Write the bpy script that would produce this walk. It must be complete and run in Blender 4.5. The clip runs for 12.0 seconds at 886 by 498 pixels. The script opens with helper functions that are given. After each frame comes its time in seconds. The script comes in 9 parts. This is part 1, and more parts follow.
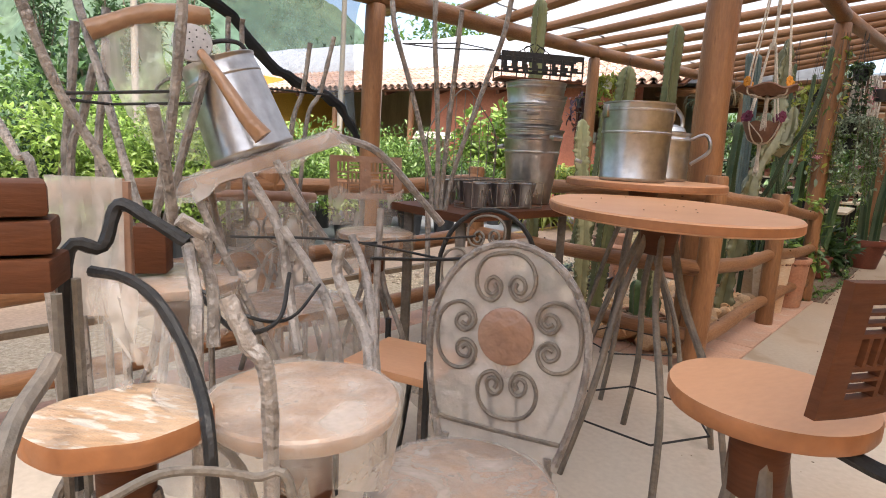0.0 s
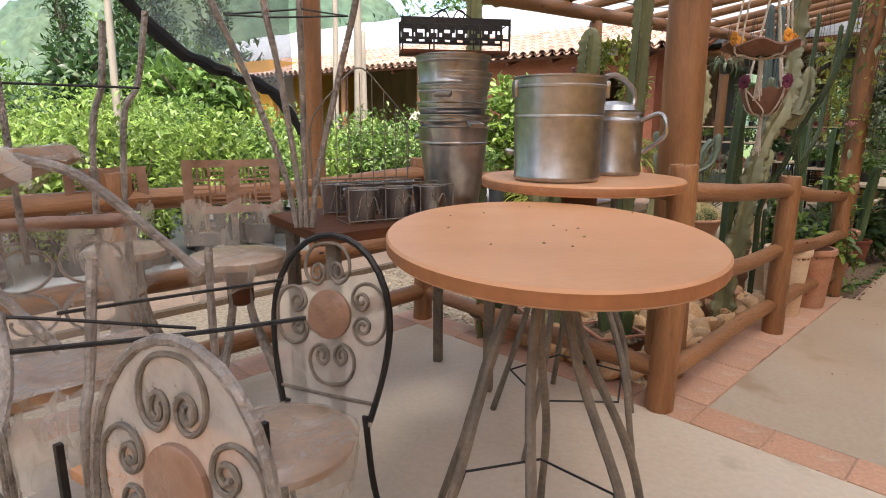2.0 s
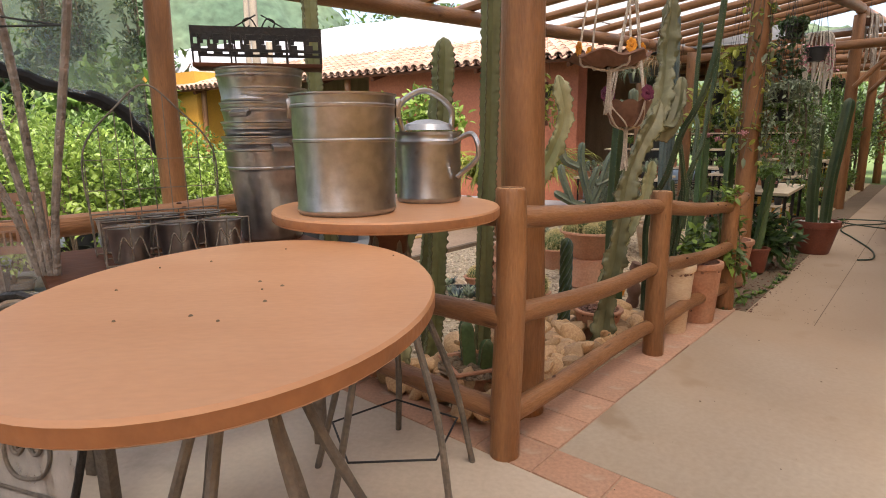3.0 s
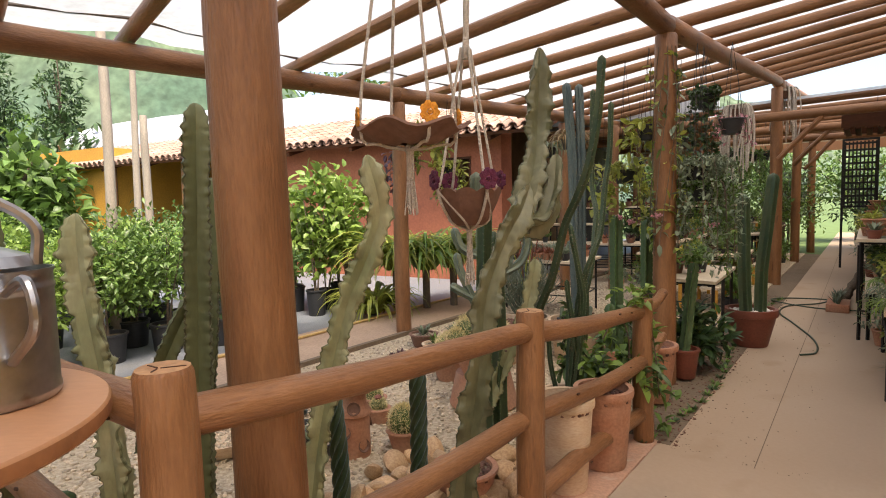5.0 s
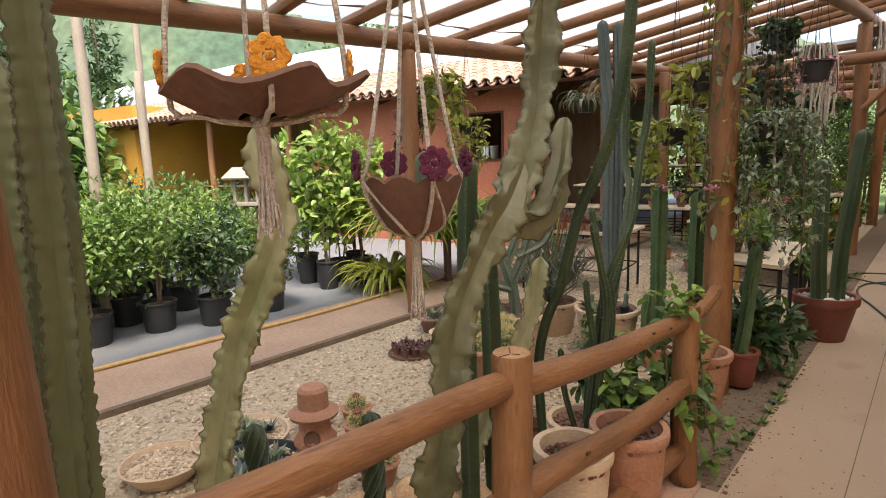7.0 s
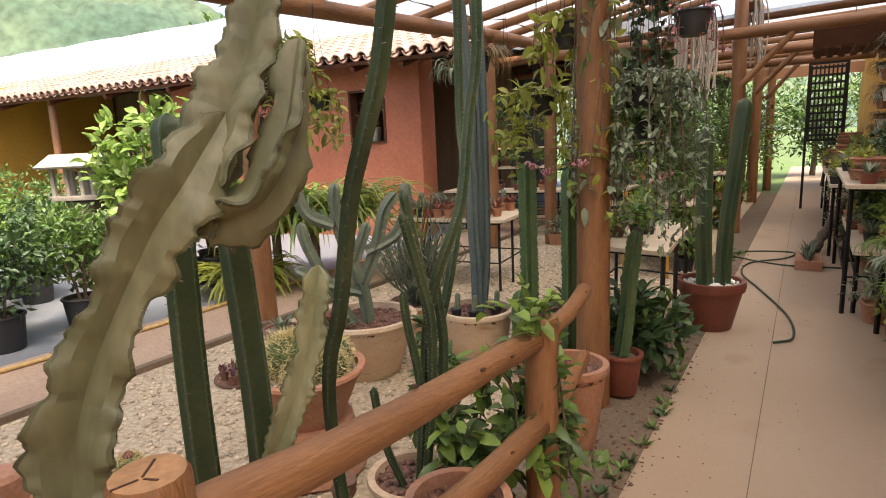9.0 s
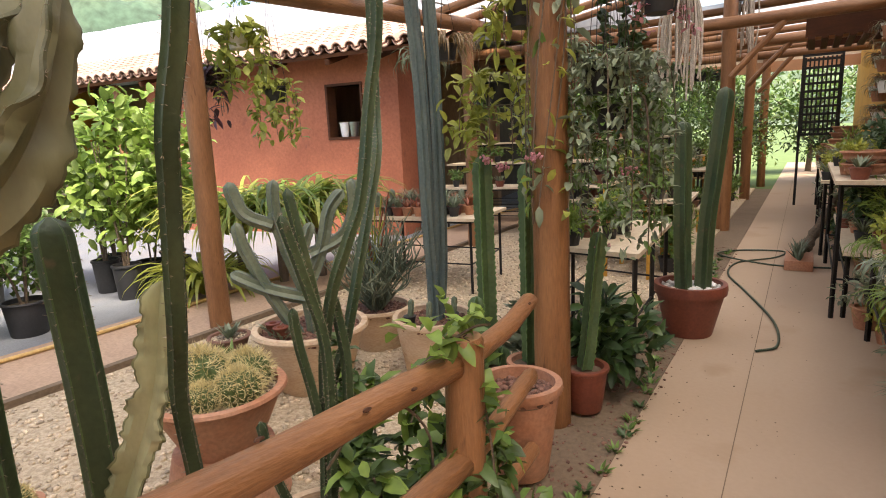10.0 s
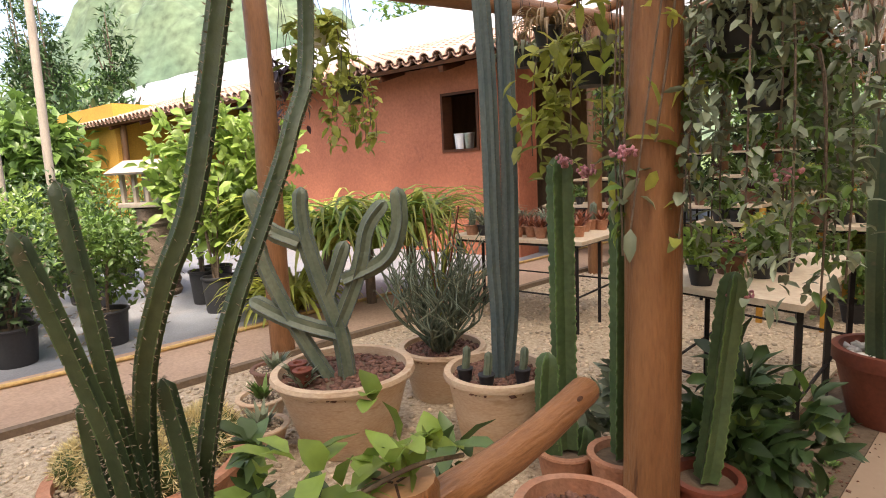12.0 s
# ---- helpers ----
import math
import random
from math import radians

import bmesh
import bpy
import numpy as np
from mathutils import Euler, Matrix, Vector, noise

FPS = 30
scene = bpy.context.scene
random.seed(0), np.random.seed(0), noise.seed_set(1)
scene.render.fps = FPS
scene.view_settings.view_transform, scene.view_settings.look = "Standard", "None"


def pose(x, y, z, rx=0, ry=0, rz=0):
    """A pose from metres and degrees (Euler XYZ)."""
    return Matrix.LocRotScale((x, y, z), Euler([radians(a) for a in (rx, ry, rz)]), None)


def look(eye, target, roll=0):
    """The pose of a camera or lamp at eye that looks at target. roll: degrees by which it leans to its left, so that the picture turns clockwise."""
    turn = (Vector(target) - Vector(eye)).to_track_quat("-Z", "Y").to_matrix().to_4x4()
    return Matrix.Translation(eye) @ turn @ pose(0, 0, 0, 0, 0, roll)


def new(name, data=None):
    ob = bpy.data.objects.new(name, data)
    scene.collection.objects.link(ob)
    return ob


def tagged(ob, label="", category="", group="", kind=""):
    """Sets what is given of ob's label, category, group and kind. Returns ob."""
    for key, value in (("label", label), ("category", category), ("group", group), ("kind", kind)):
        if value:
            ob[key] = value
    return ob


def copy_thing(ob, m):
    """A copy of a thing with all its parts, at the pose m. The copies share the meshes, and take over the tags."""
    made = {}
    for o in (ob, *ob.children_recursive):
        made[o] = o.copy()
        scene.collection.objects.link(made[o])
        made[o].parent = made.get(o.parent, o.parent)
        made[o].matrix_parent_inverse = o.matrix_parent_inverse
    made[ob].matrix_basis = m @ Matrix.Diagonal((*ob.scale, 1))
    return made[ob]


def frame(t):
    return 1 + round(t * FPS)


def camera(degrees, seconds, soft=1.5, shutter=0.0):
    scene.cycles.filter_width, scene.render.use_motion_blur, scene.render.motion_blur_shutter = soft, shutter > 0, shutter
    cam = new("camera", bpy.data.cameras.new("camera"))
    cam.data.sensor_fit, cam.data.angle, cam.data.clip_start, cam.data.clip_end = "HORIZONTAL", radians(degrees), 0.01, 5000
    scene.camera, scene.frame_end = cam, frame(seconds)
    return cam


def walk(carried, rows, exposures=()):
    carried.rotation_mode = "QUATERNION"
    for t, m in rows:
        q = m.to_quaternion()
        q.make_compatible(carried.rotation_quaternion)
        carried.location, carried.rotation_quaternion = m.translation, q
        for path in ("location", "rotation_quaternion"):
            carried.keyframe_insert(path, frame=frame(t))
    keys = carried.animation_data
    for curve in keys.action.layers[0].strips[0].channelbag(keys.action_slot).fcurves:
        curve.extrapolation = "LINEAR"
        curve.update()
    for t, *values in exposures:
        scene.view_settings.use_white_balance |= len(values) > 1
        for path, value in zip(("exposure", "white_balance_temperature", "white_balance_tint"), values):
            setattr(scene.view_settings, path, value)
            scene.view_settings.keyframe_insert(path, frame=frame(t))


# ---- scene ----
cam = camera(75.9, 12.0, soft=1.0)
PATH = [
    (0, (0.964, -0.213, 1.133), (0.584, 1.721, 0.792), 2.9),
    (0.5, (1.176, -0.077, 1.182), (0.788, 1.868, 0.926), 0.9),
    (1, (1.323, 0.122, 1.248), (0.882, 2.051, 0.955), 0.5),
    (1.5, (1.399, 0.384, 1.253), (0.907, 2.288, 0.89), 0.4),
    (2, (1.448, 0.522, 1.224), (0.934, 2.408, 0.8), 0.3),
    (2.5, (1.763, 0.748, 1.245), (1.294, 2.643, 0.81), -0.3),
    (3, (1.928, 0.924, 1.27), (1.557, 2.849, 0.875), -0.6),
    (3.5, (2.124, 1.191, 1.283), (1.861, 3.151, 0.98), -1.2),
    (3.7, (2.214, 1.3, 1.292), (1.98, 3.268, 1.025), -1.4),
    (5.5, (2.496, 2.24, 1.419), (2.267, 4.221, 1.267), -1.4),
    (6, (2.556, 2.429, 1.46), (2.239, 4.394, 1.262), -1.2),
    (6.5, (2.601, 2.603, 1.501), (2.197, 4.542, 1.229), -1.5),
    (8.3, (2.913, 3.313, 1.386), (2.667, 5.266, 1.033), -2.8),
    (8.5, (2.955, 3.394, 1.401), (2.745, 5.349, 1.04), -2.8),
    (9, (3.008, 3.583, 1.388), (2.915, 5.546, 1.021), -2.6),
    (9.5, (3.184, 3.696, 1.352), (3.135, 5.661, 0.984), -2.9),
    (10, (3.265, 3.889, 1.353), (3.176, 5.851, 0.974), -2.7),
    (10.5, (3.377, 4.136, 1.289), (3.167, 6.093, 0.934), -3.0),
    (11, (3.47, 4.334, 1.254), (3.086, 6.27, 0.933), -3.2),
    (11.5, (3.492, 4.573, 1.243), (2.954, 6.476, 0.945), -2.9),
    (12, (3.539, 4.722, 1.247), (2.966, 6.616, 0.954), -2.7),
]
walk(cam, [(t, look(eye, target, roll)) for t, eye, target, roll in PATH],
     [(0, 1.76, 6600, 10), (2, 1.66, 6700, 11), (3.5, 1.54, 7350, 14), (6, 1.54, 7100, 11), (8.5, 1.66, 7150, 14), (10.5, 1.92, 7250, 14), (12, 1.84, 7350, 16)])

# ---- light ----
world = bpy.data.worlds.new("sky")
scene.world = world
world.use_nodes = True
wn = world.node_tree.nodes
sky = wn.new("ShaderNodeTexSky")
sky.sky_type, sky.sun_disc = "NISHITA", False
sky.sun_elevation, sky.sun_rotation = radians(62), radians(150)
sky.air_density, sky.dust_density = 1.0, 4.0
wn["Background"].inputs[1].default_value = 0.15
world.node_tree.links.new(sky.outputs[0], wn["Background"].inputs[0])
sun_data = bpy.data.lights.new("sun", "SUN")
sun_data.energy, sun_data.angle, sun_data.color = 2.3, radians(14), (1.0, 0.95, 0.87)
sun = new("sun", sun_data)
sun.matrix_world = look((0, 0, 30), (-7, 12.5, 0))

# ---- materials ----


def mat(name, base, rough=0.6, metal=0.0, other=None, scale=6.0, fine=60.0, amount=0.5, bump=0.15, random_value=0.0,
        island=0.0, translucent=0.0, alpha=1.0, grain_mix=0.35, stretch=(1, 1, 1), wear=None, wear_at=0.62, clear=0.0):
    """A surface with broad stains, a fine grain, relief, and a variation from piece to piece."""
    m = bpy.data.materials.new(name)
    m.use_nodes = True
    n, k = m.node_tree.nodes, m.node_tree.links
    b = n["Principled BSDF"]
    b.inputs["Roughness"].default_value, b.inputs["Metallic"].default_value = rough, metal
    co = n.new("ShaderNodeTexCoord")
    mp = n.new("ShaderNodeMapping")
    mp.inputs["Scale"].default_value = stretch
    k.new(co.outputs["Object"], mp.inputs[0])
    broad, grain = n.new("ShaderNodeTexNoise"), n.new("ShaderNodeTexNoise")
    for node, s, d in ((broad, scale, 4), (grain, fine, 3)):
        node.inputs["Scale"].default_value, node.inputs["Detail"].default_value = s, d
        k.new(mp.outputs[0], node.inputs["Vector"])
    other = other or tuple(c * 0.55 for c in base)
    mix = n.new("ShaderNodeMix")
    mix.data_type = "RGBA"
    mix.inputs[6].default_value, mix.inputs[7].default_value = (*base, 1), (*other, 1)
    ramp = n.new("ShaderNodeMapRange")
    ramp.inputs[1].default_value, ramp.inputs[2].default_value, ramp.inputs[4].default_value = 0.35, 0.7, amount
    k.new(broad.outputs[0], ramp.inputs[0])
    k.new(ramp.outputs[0], mix.inputs[0])
    colour = mix.outputs[2]
    mul = n.new("ShaderNodeMix")
    mul.data_type, mul.blend_type = "RGBA", "OVERLAY"
    mul.inputs[0].default_value = grain_mix
    k.new(colour, mul.inputs[6])
    k.new(grain.outputs[0], mul.inputs[7])
    colour = mul.outputs[2]
    if wear:
        wr = n.new("ShaderNodeTexNoise")
        wr.inputs["Scale"].default_value, wr.inputs["Detail"].default_value = scale * 2.3, 6
        k.new(mp.outputs[0], wr.inputs["Vector"])
        wm = n.new("ShaderNodeMapRange")
        wm.inputs[1].default_value, wm.inputs[2].default_value = wear_at, wear_at + 0.08
        k.new(wr.outputs[0], wm.inputs[0])
        wx = n.new("ShaderNodeMix")
        wx.data_type = "RGBA"
        wx.inputs[7].default_value = (*wear, 1)
        k.new(wm.outputs[0], wx.inputs[0])
        k.new(colour, wx.inputs[6])
        colour = wx.outputs[2]
    if random_value or island:
        hsv = n.new("ShaderNodeHueSaturation")
        r = n.new("ShaderNodeMapRange")
        a = random_value or island
        r.inputs[3].default_value, r.inputs[4].default_value = 1 - a, 1 + a
        if random_value:
            k.new(n.new("ShaderNodeObjectInfo").outputs["Random"], r.inputs[0])
        else:
            k.new(n.new("ShaderNodeNewGeometry").outputs["Random Per Island"], r.inputs[0])
        k.new(r.outputs[0], hsv.inputs["Value"])
        k.new(colour, hsv.inputs["Color"])
        colour = hsv.outputs[0]
    k.new(colour, b.inputs["Base Color"])
    if bump:
        bp = n.new("ShaderNodeBump")
        bp.inputs["Strength"].default_value, bp.inputs["Distance"].default_value = bump, 0.02
        k.new(grain.outputs[0], bp.inputs["Height"])
        k.new(bp.outputs[0], b.inputs["Normal"])
    b.inputs["Alpha"].default_value = alpha
    if translucent:
        t = n.new("ShaderNodeBsdfTranslucent")
        k.new(colour, t.inputs[0])
        mx = n.new("ShaderNodeMixShader")
        mx.inputs[0].default_value = translucent
        k.new(b.outputs[0], mx.inputs[1])
        k.new(t.outputs[0], mx.inputs[2])
        k.new(mx.outputs[0], n["Material Output"].inputs[0])
        if clear:
            cl = n.new("ShaderNodeBsdfTransparent")
            mc = n.new("ShaderNodeMixShader")
            mc.inputs[0].default_value = clear
            k.new(mx.outputs[0], mc.inputs[1])
            k.new(cl.outputs[0], mc.inputs[2])
            k.new(mc.outputs[0], n["Material Output"].inputs[0])
    return m


LOG = mat("stained_log", (0.295, 0.138, 0.058), 0.45, other=(0.145, 0.060, 0.023), scale=2.2, fine=26, amount=0.8, bump=0.3, stretch=(5, 5, 0.8), random_value=0.12, wear=(0.085, 0.032, 0.014), wear_at=0.66)
KNOT = mat("dark_knot", (0.075, 0.028, 0.012), 0.7, scale=30, fine=90, bump=0.3)
LOG_END = mat("log_end", (0.46, 0.25, 0.12), 0.7, scale=12, fine=70, amount=0.7)
CONCRETE = mat("worn_concrete", (0.52, 0.46, 0.38), 0.75, other=(0.44, 0.34, 0.25), scale=0.9, fine=40, amount=0.9, bump=0.04, grain_mix=0.15, wear=(0.36, 0.30, 0.23), wear_at=0.63)
PATH_RED = mat("path_concrete", (0.46, 0.32, 0.22), 0.85, other=(0.36, 0.24, 0.16), scale=1.2, fine=50, amount=0.8)
BRICK = mat("terracotta_tile", (0.47, 0.265, 0.175), 0.75, other=(0.40, 0.245, 0.17), scale=3, fine=60, amount=0.8, bump=0.15, random_value=0.10, wear=(0.46, 0.34, 0.25), wear_at=0.6)
GROUT = mat("pinkish_grout", (0.43, 0.27, 0.19), 0.85, other=(0.36, 0.25, 0.18), scale=4, fine=60, amount=0.8, bump=0.2)
EARTH = mat("earth", (0.19, 0.135, 0.09), 0.95, other=(0.12, 0.09, 0.055), scale=3, fine=40, bump=0.5)
FIELD = mat("grass_field", (0.115, 0.175, 0.05), 0.95, other=(0.08, 0.13, 0.04), scale=0.06, fine=2.0, bump=0.0)
MAT_BLACK = mat("black_ground_cloth", (0.17, 0.19, 0.22), 0.5, other=(0.22, 0.21, 0.20), scale=1.5, fine=80, amount=0.6, bump=0.2)
GRAVEL = mat("pale_gravel", (0.66, 0.55, 0.40), 0.85, other=(0.34, 0.25, 0.17), scale=14, fine=70, amount=0.8, bump=0.3, island=0.35)
GRAVEL_BED = mat("gravel_bed", (0.60, 0.49, 0.345), 0.9, other=(0.36, 0.27, 0.17), scale=40, fine=90, amount=0.9, bump=0.7)
PEBBLE = mat("river_pebble", (0.56, 0.375, 0.205), 0.6, other=(0.38, 0.205, 0.10), scale=6, fine=40, amount=0.8, bump=0.15, random_value=0.3)
CLAYBALL = mat("clay_pebble", (0.21, 0.105, 0.075), 0.9, other=(0.13, 0.07, 0.05), scale=20, fine=90, bump=0.4, island=0.35)
WHITE_STONE = mat("white_stone", (0.78, 0.77, 0.74), 0.7, scale=10, amount=0.2, island=0.1)
TERRA = mat("terracotta", (0.43, 0.19, 0.105), 0.75, other=(0.50, 0.30, 0.20), scale=5, fine=60, amount=0.7, bump=0.2, random_value=0.12)
TERRA_RED = mat("red_plastic_pot", (0.205, 0.058, 0.034), 0.5, scale=5, fine=60, amount=0.4, bump=0.05)
CREAM = mat("cream_clay", (0.60, 0.42, 0.27), 0.7, other=(0.66, 0.53, 0.38), scale=3.5, fine=50, amount=0.9, bump=0.15, stretch=(1, 1, 3), wear=(0.50, 0.33, 0.20))
BROWN_CLAY = mat("brown_clay", (0.20, 0.10, 0.065), 0.7, scale=6, fine=50, bump=0.2)
BLACK_POT = mat("black_plastic", (0.030, 0.031, 0.034), 0.55, scale=6, fine=60, amount=0.3, bump=0.05)
WOOD_TOP = mat("table_wood", (0.52, 0.27, 0.14), 0.48, other=(0.46, 0.225, 0.108), scale=2.2, fine=40, amount=0.8, bump=0.03, stretch=(1, 2.5, 1), grain_mix=0.10, wear=(0.36, 0.16, 0.075), wear_at=0.72)
WOOD_DARK = mat("carved_wood", (0.095, 0.033, 0.013), 0.62, other=(0.06, 0.022, 0.011), scale=3, fine=24, amount=0.8, bump=0.12, stretch=(1, 1, 6))
WOOD_DARK.node_tree.nodes["Principled BSDF"].inputs["Specular IOR Level"].default_value = 0.2
WOOD_EDGE = mat("wood_edge", (0.30, 0.12, 0.045), 0.55, scale=4, fine=30, bump=0.15)
STEEL = mat("galvanised_steel", (0.46, 0.47, 0.49), 0.30, 0.95, other=(0.33, 0.32, 0.32), scale=5, fine=30, amount=0.9, bump=0.05, wear=(0.26, 0.20, 0.16), wear_at=0.68)
FILM_DULL = mat("dull_grey_metal", (0.42, 0.42, 0.43), 0.6, other=(0.34, 0.33, 0.33), scale=20, fine=80, amount=0.6, bump=0.1)
IRON = mat("dull_iron", (0.13, 0.115, 0.10), 0.65, 0.35, other=(0.24, 0.20, 0.16), scale=9, fine=70, amount=0.9, bump=0.3)
IRON_BLACK = mat("black_iron", (0.022, 0.021, 0.021), 0.5, 0.4, scale=12, fine=70, bump=0.2)
WRAPPED = mat("film_wrapped_rod", (0.29, 0.255, 0.23), 0.33, other=(0.10, 0.085, 0.075), scale=14, fine=60, amount=0.9, bump=0.6)
FILM_WOOD = mat("wood_under_film", (0.34, 0.20, 0.115), 0.3, other=(0.26, 0.14, 0.075), scale=4, fine=18, amount=0.8, bump=0.5)
FILM_DARK = mat("dark_wood_under_film", (0.27, 0.16, 0.11), 0.32, other=(0.16, 0.08, 0.05), scale=4, fine=18, amount=0.8, bump=0.5)
FILM = mat("plastic_film", (0.66, 0.61, 0.56), 0.2, other=(0.54, 0.49, 0.44), scale=5, fine=16, amount=0.7, bump=0.8, alpha=0.3, grain_mix=0.1)
fn, fk = FILM.node_tree.nodes, FILM.node_tree.links
crease, creased, opacity = fn.new("ShaderNodeTexNoise"), fn.new("ShaderNodeMapping"), fn.new("ShaderNodeMapRange")
creased.inputs["Scale"].default_value = (1.0, 1.0, 0.4)
creased.inputs["Rotation"].default_value = (0.5, 0.4, 0.6)
crease.inputs["Scale"].default_value, crease.inputs["Detail"].default_value, crease.inputs["Distortion"].default_value = 9, 5, 1.0
opacity.inputs[1].default_value, opacity.inputs[2].default_value = 0.38, 0.68
opacity.inputs[3].default_value, opacity.inputs[4].default_value = 0.20, 0.50
fk.new(fn["Texture Coordinate"].outputs["Object"], creased.inputs[0])
fk.new(creased.outputs[0], crease.inputs["Vector"])
fk.new(crease.outputs[0], opacity.inputs[0])
fk.new(opacity.outputs[0], fn["Principled BSDF"].inputs["Alpha"])
FILM_MILKY = mat("milky_film", (0.54, 0.505, 0.47), 0.25, other=(0.40, 0.37, 0.34), scale=7, fine=34, amount=0.8, bump=0.35, alpha=0.50, grain_mix=0.15)
SLAB = mat("film_over_pale_slab", (0.47, 0.33, 0.22), 0.3, other=(0.40, 0.25, 0.145), scale=9, fine=30, amount=0.9, bump=0.3, stretch=(1, 2.5, 1), wear=(0.56, 0.50, 0.43), wear_at=0.54)
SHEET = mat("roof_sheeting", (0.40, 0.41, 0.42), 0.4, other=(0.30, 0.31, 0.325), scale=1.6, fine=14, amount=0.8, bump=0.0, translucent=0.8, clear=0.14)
# clearer sheeting, only for the unseen sheets that soften the sun
SHEET_SOFTENER = mat("sun_softening_sheet", (0.76, 0.77, 0.78), 0.4, other=(0.64, 0.65, 0.66), scale=1.6, fine=14, amount=0.6, bump=0.0, translucent=0.9, clear=0.3)
GREENHOUSE = mat("greenhouse_film", (0.46, 0.48, 0.51), 0.45, other=(0.36, 0.37, 0.39), scale=0.5, fine=6, amount=0.7, bump=0.1)
NET = mat("shade_net", (0.20, 0.25, 0.28), 0.8, other=(0.12, 0.15, 0.17), scale=1.2, fine=50, amount=0.7, bump=0.2, alpha=0.55)
NET_BLACK = mat("black_net_edge", (0.012, 0.013, 0.015), 0.9, scale=5, fine=60, bump=0.3)
STUCCO_RED = mat("red_adobe", (0.40, 0.135, 0.07), 0.9, other=(0.30, 0.095, 0.05), scale=1.3, fine=26, amount=0.9, bump=0.35, wear=(0.22, 0.075, 0.045), wear_at=0.68)
STUCCO_YELLOW = mat("yellow_wall", (0.58, 0.30, 0.045), 0.9, other=(0.46, 0.23, 0.04), scale=1.2, fine=30, amount=0.8, bump=0.2)
ROOF_TILE = mat("clay_roof_tile", (0.43, 0.28, 0.21), 0.85, other=(0.25, 0.145, 0.105), scale=2.5, fine=40, amount=0.9, bump=0.3, random_value=0.25)
ROOF_FAR = mat("clay_roof_rows", (0.43, 0.28, 0.21), 0.85, other=(0.25, 0.14, 0.10), scale=2.5, fine=30, amount=0.9, bump=0.3, island=0.25)
# mid-dark brown that stands for plants and posts behind the open shed
SHED_BACKDROP = mat("shed_backdrop", (0.30, 0.20, 0.115), 0.85, other=(0.19, 0.12, 0.065), scale=2, fine=30, amount=0.8, bump=0.2, stretch=(3, 3, 0.6))
# shade of interiors and undersides, put into the colour
SHADE_TONE = mat("painted_shade", (0.085, 0.07, 0.055), 0.9, scale=4, bump=0.1)
TABLE_CREAM = mat("cream_tabletop", (0.70, 0.58, 0.42), 0.6, other=(0.56, 0.44, 0.31), scale=3, fine=40, amount=0.7)
ROPE = mat("cotton_rope", (0.60, 0.53, 0.45), 0.9, other=(0.42, 0.36, 0.29), scale=25, fine=130, amount=0.8, bump=0.6)
HOSE = mat("green_hose", (0.035, 0.060, 0.035), 0.45, scale=20, bump=0.05)
HOSE_YELLOW = mat("yellow_hose", (0.62, 0.42, 0.16), 0.5, scale=20, bump=0.05)
PLUM = mat("purple_crochet", (0.13, 0.016, 0.05), 0.8, scale=30, fine=90, bump=0.5)
ORANGE = mat("orange_crochet", (0.75, 0.30, 0.03), 0.8, scale=30, fine=90, bump=0.5)
PINK = mat("pink_flower", (0.62, 0.28, 0.32), 0.6, scale=20, island=0.3, translucent=0.2)
CACTUS = mat("cactus_green", (0.055, 0.105, 0.042), 0.5, other=(0.10, 0.155, 0.06), scale=6, fine=60, amount=0.8, bump=0.12)
CACTUS_DARK = mat("cactus_dark", (0.030, 0.058, 0.026), 0.5, other=(0.062, 0.085, 0.035), scale=6, fine=60, amount=0.8, bump=0.15, wear=(0.10, 0.085, 0.05), wear_at=0.66)
CACTUS_BLUE = mat("cactus_blue", (0.085, 0.125, 0.13), 0.55, other=(0.145, 0.185, 0.165), scale=5, fine=60, amount=0.8, bump=0.15)
CACTUS_GREY = mat("cactus_grey_green", (0.105, 0.145, 0.098), 0.55, other=(0.20, 0.225, 0.15), scale=5, fine=50, amount=0.9, bump=0.15)
EUPH_GREEN = mat("euphorbia_green_skin", (0.19, 0.205, 0.095), 0.5, other=(0.105, 0.125, 0.052), scale=5, fine=40, amount=0.9, bump=0.12, stretch=(1, 1, 0.45))
EUPH = mat("euphorbia_skin", (0.19, 0.18, 0.095), 0.5, other=(0.068, 0.08, 0.035), scale=4.5, fine=40, amount=0.9, bump=0.12, stretch=(1, 1, 0.45))
CACTUS_FRESH = mat("cactus_fresh_green", (0.085, 0.175, 0.055), 0.5, other=(0.14, 0.24, 0.08), scale=6, fine=60, amount=0.8, bump=0.12)
EUPH_PALE = mat("euphorbia_pale_skin", (0.42, 0.41, 0.24), 0.5, other=(0.22, 0.25, 0.11), scale=5, fine=40, amount=0.9, bump=0.15, stretch=(1, 1, 0.45), wear=(0.16, 0.13, 0.07), wear_at=0.68)
EUPH_PALE_EDGE = mat("euphorbia_pale_crest", (0.22, 0.23, 0.11), 0.55, other=(0.13, 0.12, 0.06), scale=16, fine=60, amount=0.8, bump=0.2)
EUPH_EDGE = mat("euphorbia_crest", (0.115, 0.12, 0.056), 0.55, other=(0.07, 0.062, 0.03), scale=16, fine=60, amount=0.8, bump=0.2)
SPINE = mat("cactus_spine", (0.80, 0.68, 0.36), 0.6, scale=30, bump=0, island=0.2)
SPINE_GREY = mat("grey_spine", (0.33, 0.27, 0.20), 0.6, scale=30, bump=0, island=0.2)
BARREL = mat("barrel_cactus_skin", (0.10, 0.15, 0.045), 0.6, scale=9, bump=0.2)


def leaf_mat(name, base, other, through_light=0.3):
    return mat(name, base, 0.42, other=other, scale=1.8, fine=30, amount=0.9, bump=0.05, island=0.4, translucent=through_light)


